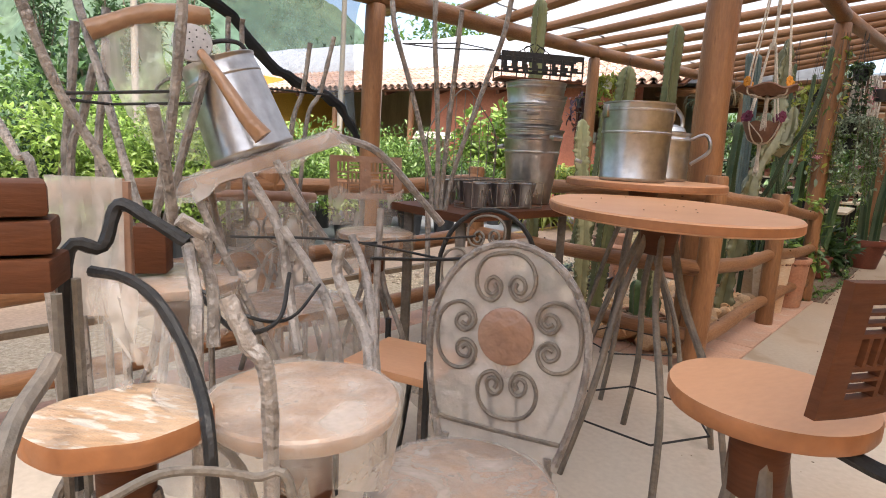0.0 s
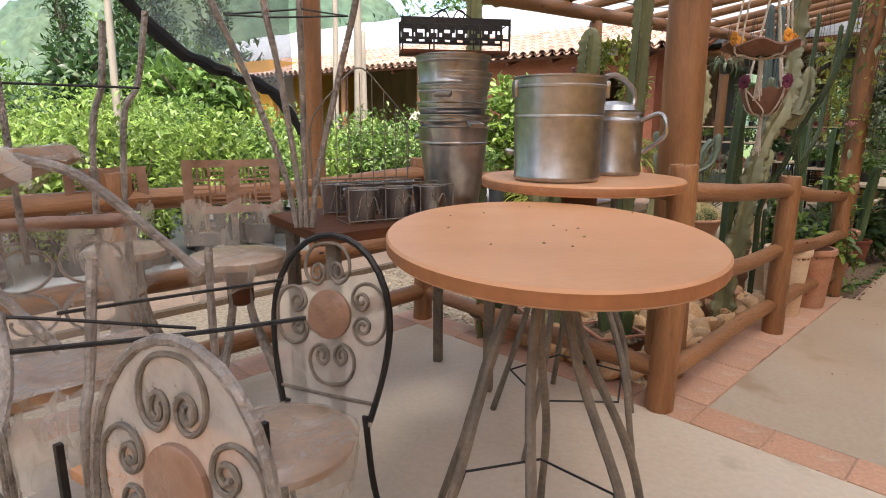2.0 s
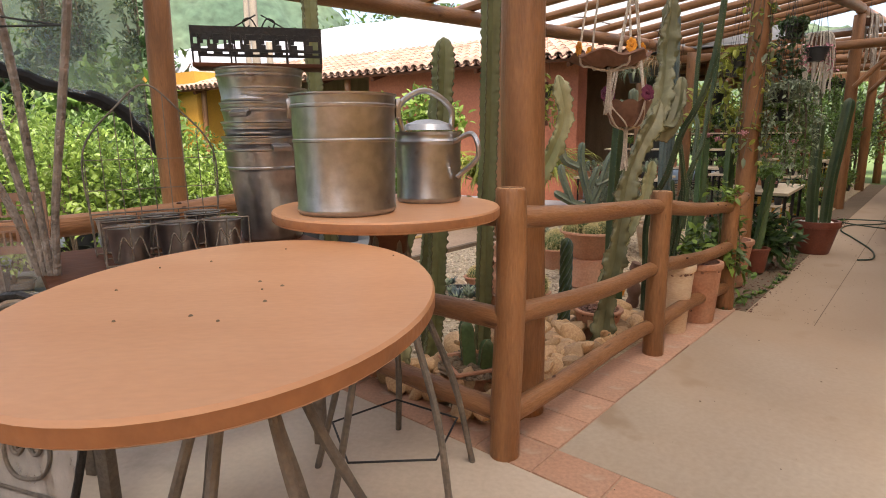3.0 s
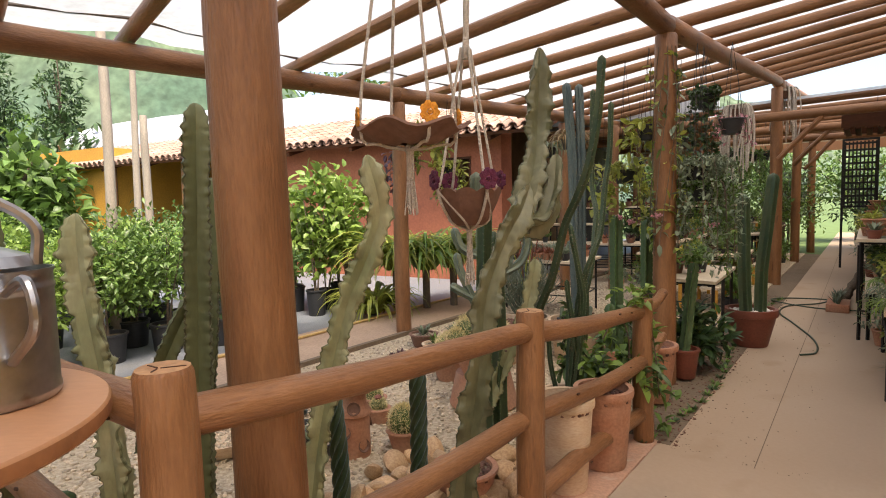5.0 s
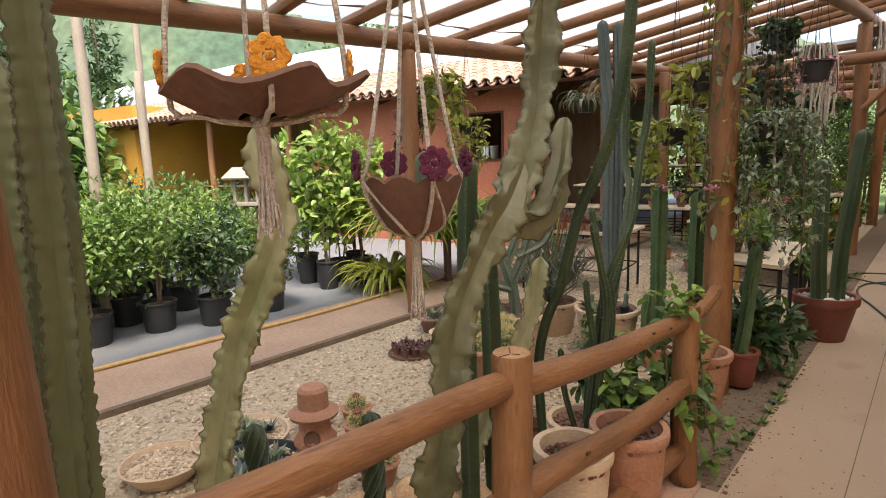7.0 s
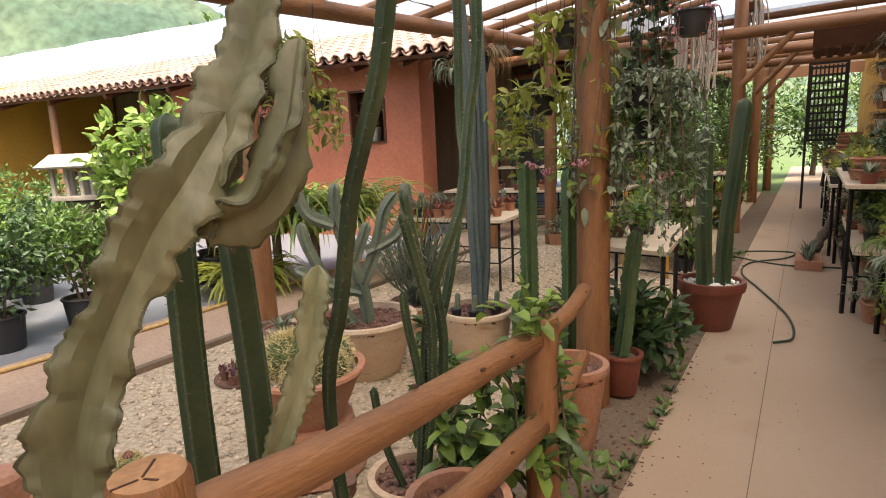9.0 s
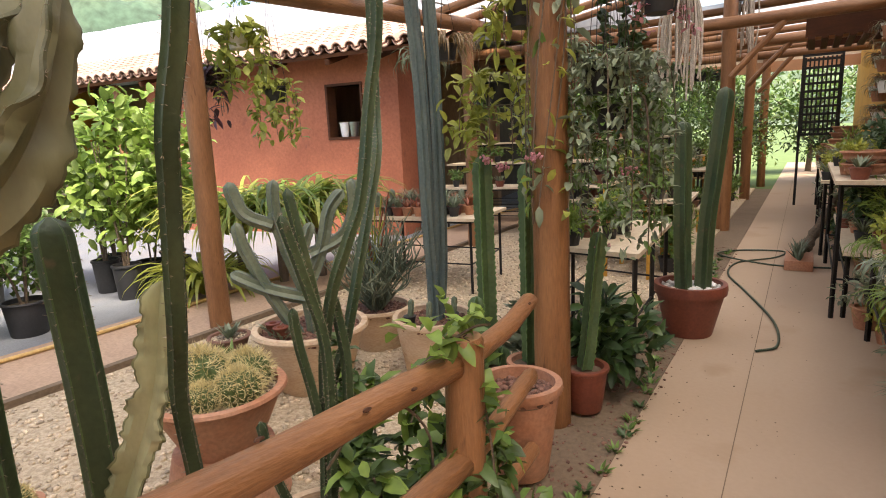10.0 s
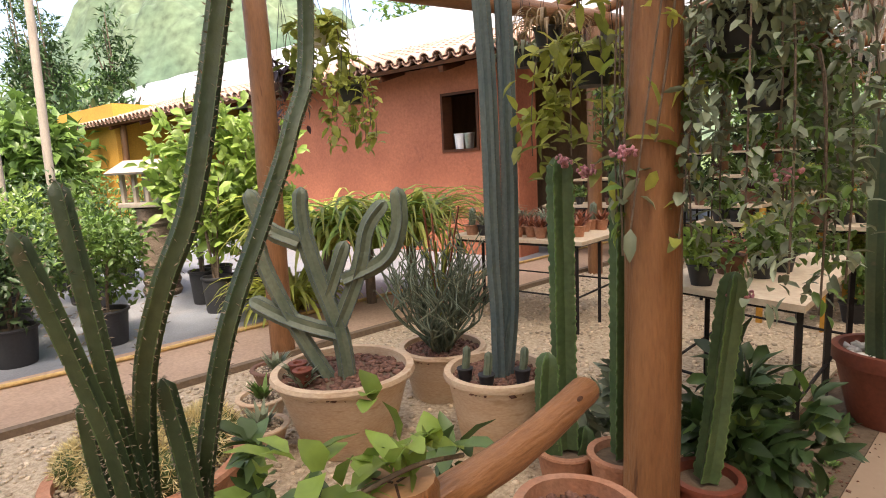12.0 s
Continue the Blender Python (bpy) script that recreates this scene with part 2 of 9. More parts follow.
LEAF = leaf_mat("leaf_green", (0.14, 0.235, 0.05), (0.08, 0.15, 0.034))
LEAF_MID = leaf_mat("leaf_mid_green", (0.105, 0.175, 0.05), (0.06, 0.105, 0.035))
LEAF_DARK = leaf_mat("leaf_dark", (0.060, 0.115, 0.036), (0.035, 0.070, 0.024), 0.2)
LEAF_LIGHT = leaf_mat("leaf_light", (0.25, 0.36, 0.075), (0.16, 0.26, 0.05), 0.4)
LEAF_LIME = leaf_mat("leaf_lime", (0.42, 0.44, 0.09), (0.24, 0.29, 0.06), 0.4)
LEAF_GREY = leaf_mat("leaf_grey_green", (0.26, 0.31, 0.20), (0.15, 0.19, 0.115), 0.2)
LEAF_RED = leaf_mat("leaf_rust", (0.30, 0.10, 0.05), (0.20, 0.07, 0.04), 0.2)
LEAF_DRY = leaf_mat("leaf_straw", (0.36, 0.26, 0.13), (0.22, 0.15, 0.07), 0.2)
LEAF_PURPLE = leaf_mat("leaf_plum", (0.10, 0.035, 0.045), (0.06, 0.03, 0.03), 0.2)
HILL = mat("far_woodland", (0.060, 0.105, 0.070), 0.95, other=(0.125, 0.165, 0.095), scale=0.02, fine=0.22, amount=0.95, bump=0.0, grain_mix=0.8)
BARK = mat("bark", (0.16, 0.12, 0.085), 0.9, scale=8, fine=50, bump=0.6)
PALE_POLE = mat("weathered_pole", (0.34, 0.29, 0.23), 0.8, scale=4, fine=40, bump=0.2, stretch=(4, 4, 1))

# ---- building helpers ----
AX, AY, DX, DY = 1.755, 2.876, 0.504, 0.864


def W(s, n, z=0.0):
    """A place by its way along the fence (s), to the garden's side of it (n), and height."""
    return Vector((AX + DX * s - DY * n, AY + DY * s + DX * n, z))


YAW = math.degrees(math.atan2(DY, DX))


def mesh_of(bm, name, material, smooth=True):
    me = bpy.data.meshes.new(name)
    bm.to_mesh(me)
    bm.free()
    for m in material if isinstance(material, (list, tuple)) else (material,):
        me.materials.append(m)
    if smooth:
        me.polygons.foreach_set("use_smooth", [True] * len(me.polygons))
        try:
            me.set_sharp_from_angle(angle=radians(38))
        except AttributeError:
            pass
    return me


def part(name, bm, material, parent, label=""):
    me = bm if isinstance(bm, bpy.types.Mesh) else mesh_of(bm, name, material)
    ob = new(name, me)
    if parent is not None:
        ob.parent = parent
    if label:
        ob["label"] = label
    return ob


def thing(name, label, category, at=(0, 0, 0), rz=0.0, group="", kind=""):
    ob = new(name)
    ob.empty_display_size = 0.1
    ob.matrix_world = pose(*at, 0, 0, rz)
    return tagged(ob, label, category, group, kind)


def solid(name, bm, material, label, category="", group="", kind="structure"):
    return tagged(new(name, mesh_of(bm, name, material)), label, category, group, kind)


def box(bm, lo, hi, bevel=0.0, m=None):
    c = [(a + b) / 2 for a, b in zip(lo, hi)]
    d = [abs(b - a) for a, b in zip(lo, hi)]
    r = bmesh.ops.create_cube(bm, size=1, matrix=(m or Matrix()) @ Matrix.Translation(c) @ Matrix.Diagonal((*d, 1)))
    if bevel:
        es = list({e for v in r["verts"] for e in v.link_edges})
        bmesh.ops.bevel(bm, geom=es, offset=bevel, segments=2, affect="EDGES", profile=0.6)
    return bm


def prism(bm, pts, z0, z1):
    lo = [bm.verts.new((p[0], p[1], z0)) for p in pts]
    hi = [bm.verts.new((p[0], p[1], z1)) for p in pts]
    n = len(pts)
    for i in range(n):
        bm.faces.new((lo[i], lo[(i + 1) % n], hi[(i + 1) % n], hi[i]))
    bm.faces.new(hi)
    bm.faces.new(lo[::-1])
    bmesh.ops.recalc_face_normals(bm, faces=bm.faces[:])
    return bm


def lathe(profile, seg=28, bm=None, m=None, wobble=0.0):
    """A turned shape from (radius, height) pairs."""
    bm = bm or bmesh.new()
    m = m or Matrix()
    rings = []
    for r, z in profile:
        rings.append([bm.verts.new(m @ Vector((r * (1 + wobble * math.sin(3 * a + 5 * z)) * math.cos(a), r * (1 + wobble * math.cos(2 * a)) * math.sin(a), z)))
                      for a in (2 * math.pi * i / seg for i in range(seg))])
    for a, b in zip(rings, rings[1:]):
        for i in range(seg):
            bm.faces.new((a[i], a[(i + 1) % seg], b[(i + 1) % seg], b[i]))
    if profile[0][0] > 1e-4:
        bm.faces.new(rings[0][::-1])
    if profile[-1][0] > 1e-4:
        bm.faces.new(rings[-1])
    return bm


def curve_points(pts, steps=6):
    """A smooth line through pts."""
    p = [Vector(q) for q in pts]
    if len(p) < 3:
        return [p[0].lerp(p[-1], i / steps) for i in range(steps + 1)]
    q = [p[0] * 2 - p[1], *p, p[-1] * 2 - p[-2]]
    out = []
    for i in range(1, len(q) - 2):
        for j in range(steps):
            t = j / steps
            out.append(0.5 * ((2 * q[i]) + (q[i + 1] - q[i - 1]) * t + (2 * q[i - 1] - 5 * q[i] + 4 * q[i + 1] - q[i + 2]) * t * t
                              + (3 * q[i] - q[i - 1] - 3 * q[i + 1] + q[i + 2]) * t ** 3))
    out.append(p[-1])
    return out


def tube(pts, radius, seg=8, bm=None, steps=6, bumpy=0.0, taper=1.0, caps=True, seed=0, straight=False):
    """A rod along a smooth line through pts."""
    bm = bm or bmesh.new()
    line = [Vector(p) for p in pts] if straight else curve_points(pts, steps)
    rnd = random.Random(seed)
    side, rings, n = None, [], len(line)
    for i, p in enumerate(line):
        d = (line[min(i + 1, n - 1)] - line[max(i - 1, 0)]).normalized()
        if side is None:
            side = d.orthogonal().normalized()
        side = (side - d * side.dot(d)).normalized()
        up = d.cross(side)
        r = radius * (1 + (taper - 1) * i / max(1, n - 1)) * (1 + bumpy * rnd.uniform(-1, 1))
        rings.append([bm.verts.new(p + side * (r * math.cos(a)) + up * (r * math.sin(a))) for a in (2 * math.pi * j / seg for j in range(seg))])
    for a, b in zip(rings, rings[1:]):
        for j in range(seg):
            bm.faces.new((a[j], a[(j + 1) % seg], b[(j + 1) % seg], b[j]))
    if caps:
        bm.faces.new(rings[0][::-1])
        bm.faces.new(rings[-1])
    return bm


def log(a, b, r0, r1=None, seed=0, seg=14, steps=9, knots=0.025):
    """A peeled round timber with slight swellings, knots and chamfered ends."""
    a, b, r1 = Vector(a), Vector(b), r1 or r0
    rnd = random.Random(seed)
    bm = bmesh.new()
    d = (b - a).normalized()
    side = d.orthogonal().normalized()
    up = d.cross(side)
    ph = [rnd.uniform(0, 6.28) for _ in range(4)]
    length = (b - a).length
    stations = [0, 0.012 / length] + [i / steps for i in range(1, steps)] + [1 - 0.012 / length, 1]
    rings = []
    for i, t in enumerate(stations):
        r = r0 + (r1 - r0) * t
        if i in (0, len(stations) - 1):
            r *= 0.9
        bend = 0.012 * math.sin(t * 5 + ph[0]) * min(1, length)
        c = a + (b - a) * t + side * bend + up * (0.010 * math.sin(t * 4 + ph[1]) * min(1, length))
        ring = []
        for j in range(seg):
            w = 2 * math.pi * j / seg
            rr = r * (1 + knots * math.sin(3 * w + ph[2] + 6 * t) + knots * 1.2 * rnd.uniform(-1, 1))
            ring.append(bm.verts.new(c + side * (rr * math.cos(w)) + up * (rr * math.sin(w))))
        rings.append(ring)
    for p, q in zip(rings, rings[1:]):
        for j in range(seg):
            bm.faces.new((p[j], p[(j + 1) % seg], q[(j + 1) % seg], q[j]))
    for ring in (rings[0][::-1], rings[-1]):
        bm.faces.new(ring).material_index = 1
    return bm


def leaves_mesh(name, material, bases, ways, ups, lengths, widths, fold=0.25, curl=0.2, round_tip=False):
    """Many leaves as one mesh: each a folded blade along its way, kite-shaped, or oval where it is seen from near."""
    n = len(bases)
    b, w, u = (np.asarray(a, dtype=float).reshape(n, 3) for a in (bases, ways, ups))
    L, D = np.asarray(lengths, float).reshape(-1, 1) * np.ones((n, 1)), np.asarray(widths, float).reshape(-1, 1) * np.ones((n, 1))
    w = w / np.maximum(1e-6, np.linalg.norm(w, axis=1, keepdims=True))
    s = np.cross(w, u)
    s = s / np.maximum(1e-6, np.linalg.norm(s, axis=1, keepdims=True))
    u = np.cross(s, w)
    if round_tip:
        m1, m2 = b + w * L * 0.28, b + w * L * 0.66 - u * L * curl * 0.3
        v = np.stack([b, m1 + s * D * 0.46 + u * D * fold * 0.8, m1, m1 - s * D * 0.46 + u * D * fold * 0.8, m2 + s * D * 0.45 + u * D * fold * 0.7, m2, m2 - s * D * 0.45 + u * D * fold * 0.7,
                      b + w * L * 0.90 + s * D * 0.17 - u * L * curl * 0.75, b + w * L - u * L * curl, b + w * L * 0.90 - s * D * 0.17 - u * L * curl * 0.75], axis=1).reshape(-1, 3)
        o = (np.arange(n) * 10).reshape(-1, 1)
        f = np.concatenate([o + np.array([q]) for q in ([0, 1, 2], [0, 2, 3], [1, 4, 2], [4, 5, 2], [2, 5, 3], [5, 6, 3], [4, 7, 5], [7, 8, 5], [5, 8, 9], [5, 9, 6])], axis=1).reshape(-1, 3)
        me = bpy.data.meshes.new(name)
        me.from_pydata(v.tolist(), [], f.tolist())
        me.materials.append(material)
        me.polygons.foreach_set("use_smooth", [True] * len(me.polygons))
        return me
    mid = b + w * L * 0.5
    v = np.stack([b, mid + s * D * 0.5 + u * D * fold, mid - s * D * 0.5 + u * D * fold, mid, b + w * L - u * L * curl], axis=1).reshape(-1, 3)
    o = (np.arange(n) * 5).reshape(-1, 1)
    f = np.concatenate([o + np.array([[0, 1, 3]]), o + np.array([[0, 3, 2]]), o + np.array([[3, 1, 4]]), o + np.array([[2, 3, 4]])], axis=1).reshape(-1, 3)
    me = bpy.data.meshes.new(name)
    me.from_pydata(v.tolist(), [], f.tolist())
    me.materials.append(material)
    me.polygons.foreach_set("use_smooth", [True] * len(me.polygons))
    return me


def rng(seed):
    return np.random.RandomState(seed)


def crown_points(seed, count, clumps, rx, rz, cz, hollow=0.45):
    """Points in uneven clumps that make up a crown."""
    r = rng(seed)
    d = r.normal(size=(clumps, 3))
    d /= np.linalg.norm(d, axis=1, keepdims=True)
    c = d * (hollow + (1 - hollow) * r.rand(clumps, 1)) * np.array([rx, rx, rz]) * 0.8
    size = rx * (0.22 + 0.25 * r.rand(clumps))
    k = r.randint(0, clumps, count)
    e = r.normal(size=(count, 3))
    e /= np.linalg.norm(e, axis=1, keepdims=True)
    p = c[k] + e * (size[k] * (0.5 + 0.5 * r.rand(count))).reshape(-1, 1)
    way = e + np.array([0, 0, 0.2]) + 0.5 * r.normal(size=(count, 3))
    return p + np.array([0, 0, cz]), way, e + np.array([0, 0, 0.8])

# ---- ground ----
bm = bmesh.new()
bmesh.ops.create_grid(bm, x_segments=60, y_segments=60, size=900)
for v in bm.verts:
    v.co.z = -0.09
solid("ground", bm, FIELD, "open ground running out to green fields", "ground")


def slab(name, corners, z0, z1, material, label, category="floor"):
    return solid(name, prism(bmesh.new(), [W(*c) for c in corners], z0, z1), material, label, category)


deck = slab("floor", [(-6, 1.62), (0.09, 1.62), (0.09, -4.2), (-6, -4.2)], -0.12, 0.0, CONCRETE, "smooth worn grey concrete deck with dusty stains")


def ground_z(s):
    """The height of the walkway, which falls a little beyond the deck."""
    return -0.05 * min(1.0, max(0.0, (s - 1.0) / 1.9))


# the walkway: grey near the deck, covered in tan dust farther on
DUSTY = mat("dusty_walkway", (0.40, 0.35, 0.285), 0.8, other=(0.31, 0.255, 0.195), scale=0.9, fine=40, amount=0.9, bump=0.05, grain_mix=0.18, wear=(0.25, 0.195, 0.14), wear_at=0.62)
dn, dk = DUSTY.node_tree.nodes, DUSTY.node_tree.links
drift, sep, add, fade, tan = dn.new("ShaderNodeTexNoise"), dn.new("ShaderNodeSeparateXYZ"), dn.new("ShaderNodeMath"), dn.new("ShaderNodeMapRange"), dn.new("ShaderNodeMix")
drift.inputs["Scale"].default_value, drift.inputs["Detail"].default_value = 1.1, 6
add.operation, tan.data_type = "MULTIPLY_ADD", "RGBA"
add.inputs[1].default_value = 3.2
fade.inputs[1].default_value, fade.inputs[2].default_value, fade.inputs[4].default_value = 1.4, 4.6, 0.72
tan.inputs[7].default_value = (0.43, 0.295, 0.19, 1)
dk.new(dn["Texture Coordinate"].outputs["Object"], drift.inputs["Vector"])
dk.new(dn["Texture Coordinate"].outputs["Object"], sep.inputs[0])
dk.new(drift.outputs[0], add.inputs[0])
dk.new(sep.outputs[0], add.inputs[2])
dk.new(add.outputs[0], fade.inputs[0])
dk.new(fade.outputs[0], tan.inputs[0])
old = dn["Principled BSDF"].inputs["Base Color"].links[0].from_socket
dk.new(old, tan.inputs[6])
dk.new(tan.outputs[2], dn["Principled BSDF"].inputs["Base Color"])
bm = bmesh.new()
rows = []
for st in (0.30, 0.6, 1.0, 1.3, 1.6, 1.9, 2.2, 2.5, 2.9, 4.5, 8, 14, 20, 26):
    edge = -0.09 if st < 2.95 else -0.16
    rows.append([bm.verts.new((st, n, z)) for n, z in ((edge, -0.15), (edge, ground_z(st) - 0.002), (-0.62, ground_z(st) - 0.002), (-4.2, ground_z(st) - 0.002), (-4.2, -0.15))])
for p, q in zip(rows, rows[1:]):
    for j in range(4):
        bm.faces.new((p[j], q[j], q[j + 1], p[j + 1]))
bm.faces.new(rows[0])
bm.faces.new(rows[-1][::-1])
bmesh.ops.recalc_face_normals(bm, faces=bm.faces[:])
walkway = solid("pavement", bm, DUSTY, "dusty tan and grey concrete walkway beside the cactus bed", "pavement")
walkway.matrix_world = pose(AX, AY, 0, 0, 0, YAW)
slab("ground_gravel", [(0.2, 0.16), (16, 0.16), (16, 2.95), (-7, 2.95), (-7, 1.9), (0.2, 1.9)], -0.12, -0.03, GRAVEL_BED, "pale gravel bed of the cactus garden", "gravel")
slab("road", [(-9, 2.98), (22, 2.98), (22, 3.95), (-9, 3.95)], -0.12, -0.012, PATH_RED, "cracked reddish concrete garden path", "path")
slab("ground_cloth", [(-12, 3.97), (20, 3.97), (20, 12), (-12, 12)], -0.12, -0.03, MAT_BLACK, "dark woven ground cloth under nursery pots", "ground cloth")
slab("ground_soil", [(2.95, -0.158), (16, -0.158), (16, 0.16), (2.95, 0.16)], -0.12, -0.05, EARTH, "bare soil strip beside the walkway", "soil")

# kerb of the gravel bed along the path
kerb = solid("kerb", prism(bmesh.new(), [W(-7, 2.93), W(16, 2.93), W(16, 2.985), W(-7, 2.985)], -0.1, 0.012), EARTH, "low dark edging between gravel and path", "kerb")

# the seam between two pours of the walkway
p, q = W(2.9, -0.60), W(18, -0.5)
d = (q - p).normalized() * 0.002
e = Vector((-d.y, d.x, 0))
solid("trim_joint", prism(bmesh.new(), [p + e, q + e, q - e, p - e], -0.06, -0.0495), EARTH, "narrow dirt-filled seam in the walkway", "joint")

# ---- fence of round logs ----


def add_knots(t, a, b, r, seed, count):
    """Dark branch stubs, each a low oval boss, and a long drying crack on a round timber."""
    rnd = random.Random(seed + 500)
    d = (b - a).normalized()
    side = d.orthogonal().normalized()
    up = d.cross(side)
    for i in range(count):
        w = rnd.uniform(0, 6.28)
        o = side * math.cos(w) + up * math.sin(w)
        c = a + (b - a) * rnd.uniform(0.08, 0.92) + o * (r * 0.95)
        s = o.cross(d)
        m = Matrix((( d.x, s.x, o.x, c.x), (d.y, s.y, o.y, c.y), (d.z, s.z, o.z, c.z), (0, 0, 0, 1)))
        q = rnd.uniform(0.004, 0.008)
        part("knot", lathe([(0, -0.004), (q, -0.002), (q * 0.8, 0.0035), (q * 0.4, 0.0045), (0, 0.004)], 9, m=m @ Matrix.Diagonal((1.9, 0.8, 1, 1))), KNOT, t)


def timber(parent, d, r0, r1, seed, seg, steps, knots, start=(0, 0, 0), name="timber"):
    """A round timber along d, with its grain running lengthwise."""
    d = Vector(d)
    ob = part(name, mesh_of(log((0, 0, 0), (0, 0, d.length), r0, r1, seed, seg, steps, knots), name, (LOG, LOG_END)), None, parent)
    ob.location, ob.rotation_euler = start, d.to_track_quat("Z", "Y").to_euler()
    return ob


def round_post(at, height, r, seed):
    t = thing("fence_post", "stained round timber fence post with a chamfered top", "fence post", at, group="posts of the garden fence")
    part("shaft", mesh_of(log((0, 0, -0.1), (0, 0, height), r, r * 0.96, seed, 16, 8, 0.012), "shaft", (LOG, LOG_END)), None, t)
    add_knots(t, Vector((0, 0, 0)), Vector((0, 0, height)), r, seed, 3)
    for k in range(3):
        a = seed * 1.3 + k * 2.2
        bm = bmesh.new()
        box(bm, (0.004, -0.0018, height - 0.01), (r * (0.85 - 0.2 * k), 0.0018, height + 0.0015), 0, pose(0, 0, 0, 0, 0, math.degrees(a)))
        part("crack", bm, KNOT, t, "drying crack in the post top")
    return t


def rail(a, b, r, seed):
    t = thing("fence_rail", "stained round timber fence rail with knots", "fence rail", a, group="rails of the garden fence")
    d = Vector(b) - Vector(a)
    timber(t, d, r, r * 0.92, seed, 12, 12, 0.03)
    add_knots(t, Vector((0, 0, 0)), d, r * 0.97, seed, max(2, int(d.length * 3)))
    return t


POSTS = {"A": (1.775, 3.025, 1.075), "B": (2.538, 4.287, 0.945), "C": (3.24, 5.42, 0.80)}
for i, (px, py, ph) in enumerate(POSTS.values()):
    round_post((px, py, 0), ph, 0.060, 10 + i)
kp = W(0.2, 1.7)
round_post((kp.x, kp.y, 0), 1.03, 0.062, 20)
for i, s in enumerate((-1.5, -3.2)):
    q = W(s, 1.7)
    round_post((q.x, q.y, 0), 1.03, 0.062, 21 + i)


def at_post(name, f):
    x, y, h = POSTS[name]
    return Vector((x, y, h * f))


for i, f in enumerate((0.90, 0.53, 0.17)):
    rail(at_post("A", f), at_post("B", f), 0.044, 40 + i)
    rail(at_post("B", f), at_post("C", f), 0.044, 50 + i)
    e = at_post("C", f)
    rail(e, e + Vector((0.245, 0.50, 0.03)), 0.034, 60 + i)
    a = at_post("A", f)
    rail(a, Vector((kp.x, kp.y, 1.03 * f)), 0.046, 70 + i)
    b = W(-1.5, 1.7, 1.0 * f)
    rail(Vector((kp.x, kp.y, 1.03 * f)), b, 0.05, 80 + i)
    rail(b, W(-3.2, 1.7, 1.0 * f), 0.05, 90 + i)

# ---- pergola ----


def pole(at, height, r0, r1, seed, lean=(0, 0)):
    t = thing("pergola_pole", "tall stained eucalyptus pole holding up the pergola", "pole", at, group="poles of the pergola")
    part("shaft", mesh_of(log((0, 0, -0.1), (lean[0], lean[1], height), r0, r1, seed, 18, 14, 0.012), "shaft", (LOG, LOG_END)), None, t)
    return t


pole((1.808, 3.42, 0), 2.62, 0.098, 0.088, 1)
pole((3.655, 6.53, 0), 2.60, 0.088, 0.080, 2)
pole((6.75, 11.75, 0), 3.1, 0.095, 0.085, 3)
pole((-0.6, 4.4, 0), 2.26, 0.085, 0.080, 4)
pole((1.30, 8.12, 0), 2.48, 0.085, 0.078, 5)
pole((3.35, 11.2, 0), 2.6, 0.08, 0.075, 6)
pole((8.6, 15.0, 0), 3.4, 0.09, 0.085, 7)
pole((10.2, 17.6, 0), 3.6, 0.09, 0.085, 8)
pole((5.2, 14.6, 0), 2.8, 0.08, 0.08, 9)


def beam(pts, r, seed, name="pergola_beam", label="long stained round log beam carrying the pergola rafters"):
    for i, (a, b) in enumerate(zip(pts, pts[1:])):
        t = thing(name, label, "beam", a, group="beams of the pergola")
        timber(t, Vector(b) - Vector(a), r, r * 0.95, seed + i, 14, 14, 0.014)


B1 = [Vector((-2.9, -0.2, 2.13)), Vector((-0.6, 4.4, 2.33)), Vector((1.30, 8.12, 2.56)), Vector((3.35, 11.2, 2.7)), Vector((5.2, 14.6, 2.9))]
B2 = [Vector((0.2, 0.6, 2.62)), Vector((1.865, 3.45, 2.68)), Vector((3.655, 6.53, 2.68)), Vector((6.75, 11.75, 3.18)), Vector((10.2, 17.6, 3.7))]
beam(B1, 0.085, 100)
beam(B2, 0.08, 110)


def along(line, y):
    for a, b in zip(line, line[1:]):
        if a.y <= y <= b.y:
            return a.lerp(b, (y - a.y) / (b.y - a.y))
    return line[-1].copy()


raft = []
for i in range(22):
    y1 = 0.3 + i * 0.66
    a = along(B1, y1)
    b = along(B2, min(17.4, max(0.7, y1 - 1.75)))
    d = (b - a)
    a2 = a - d.normalized() * (0.55 + 0.1 * math.sin(i * 2.1)) + Vector((0, 0, 0.145))
    b2 = b + d.normalized() * 2.7 + Vector((0, 0, 0.145))
    raft.append((a2, b2))
    t = thing("rafter", "stained round log rafter under plastic sheeting", "rafter", a2, group="rafters of the pergola")
    timber(t, b2 - a2, 0.055, 0.05, 200 + i, 10, 10, 0.016)

# sheeting over the rafters, slack between them
bm = bmesh.new()
rows = []
for i, (a, b) in enumerate(raft):
    for off in (0, 0.5):
        if off and i == len(raft) - 1:
            break
        p, q = (a, b) if not off else ((a + raft[i + 1][0]) / 2, (b + raft[i + 1][1]) / 2)
        rows.append([bm.verts.new(p.lerp(q, 0.05 + 0.95 * j / 12) + Vector((0, 0, 0.062 - (0.025 if off else 0) + 0.004 * math.sin(j * 1.7 + i)))) for j in range(13)])
for p, q in zip(rows, rows[1:]):
    for j in range(12):
        bm.faces.new((p[j], p[j + 1], q[j + 1], q[j]))
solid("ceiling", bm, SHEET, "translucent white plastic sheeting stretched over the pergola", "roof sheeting")
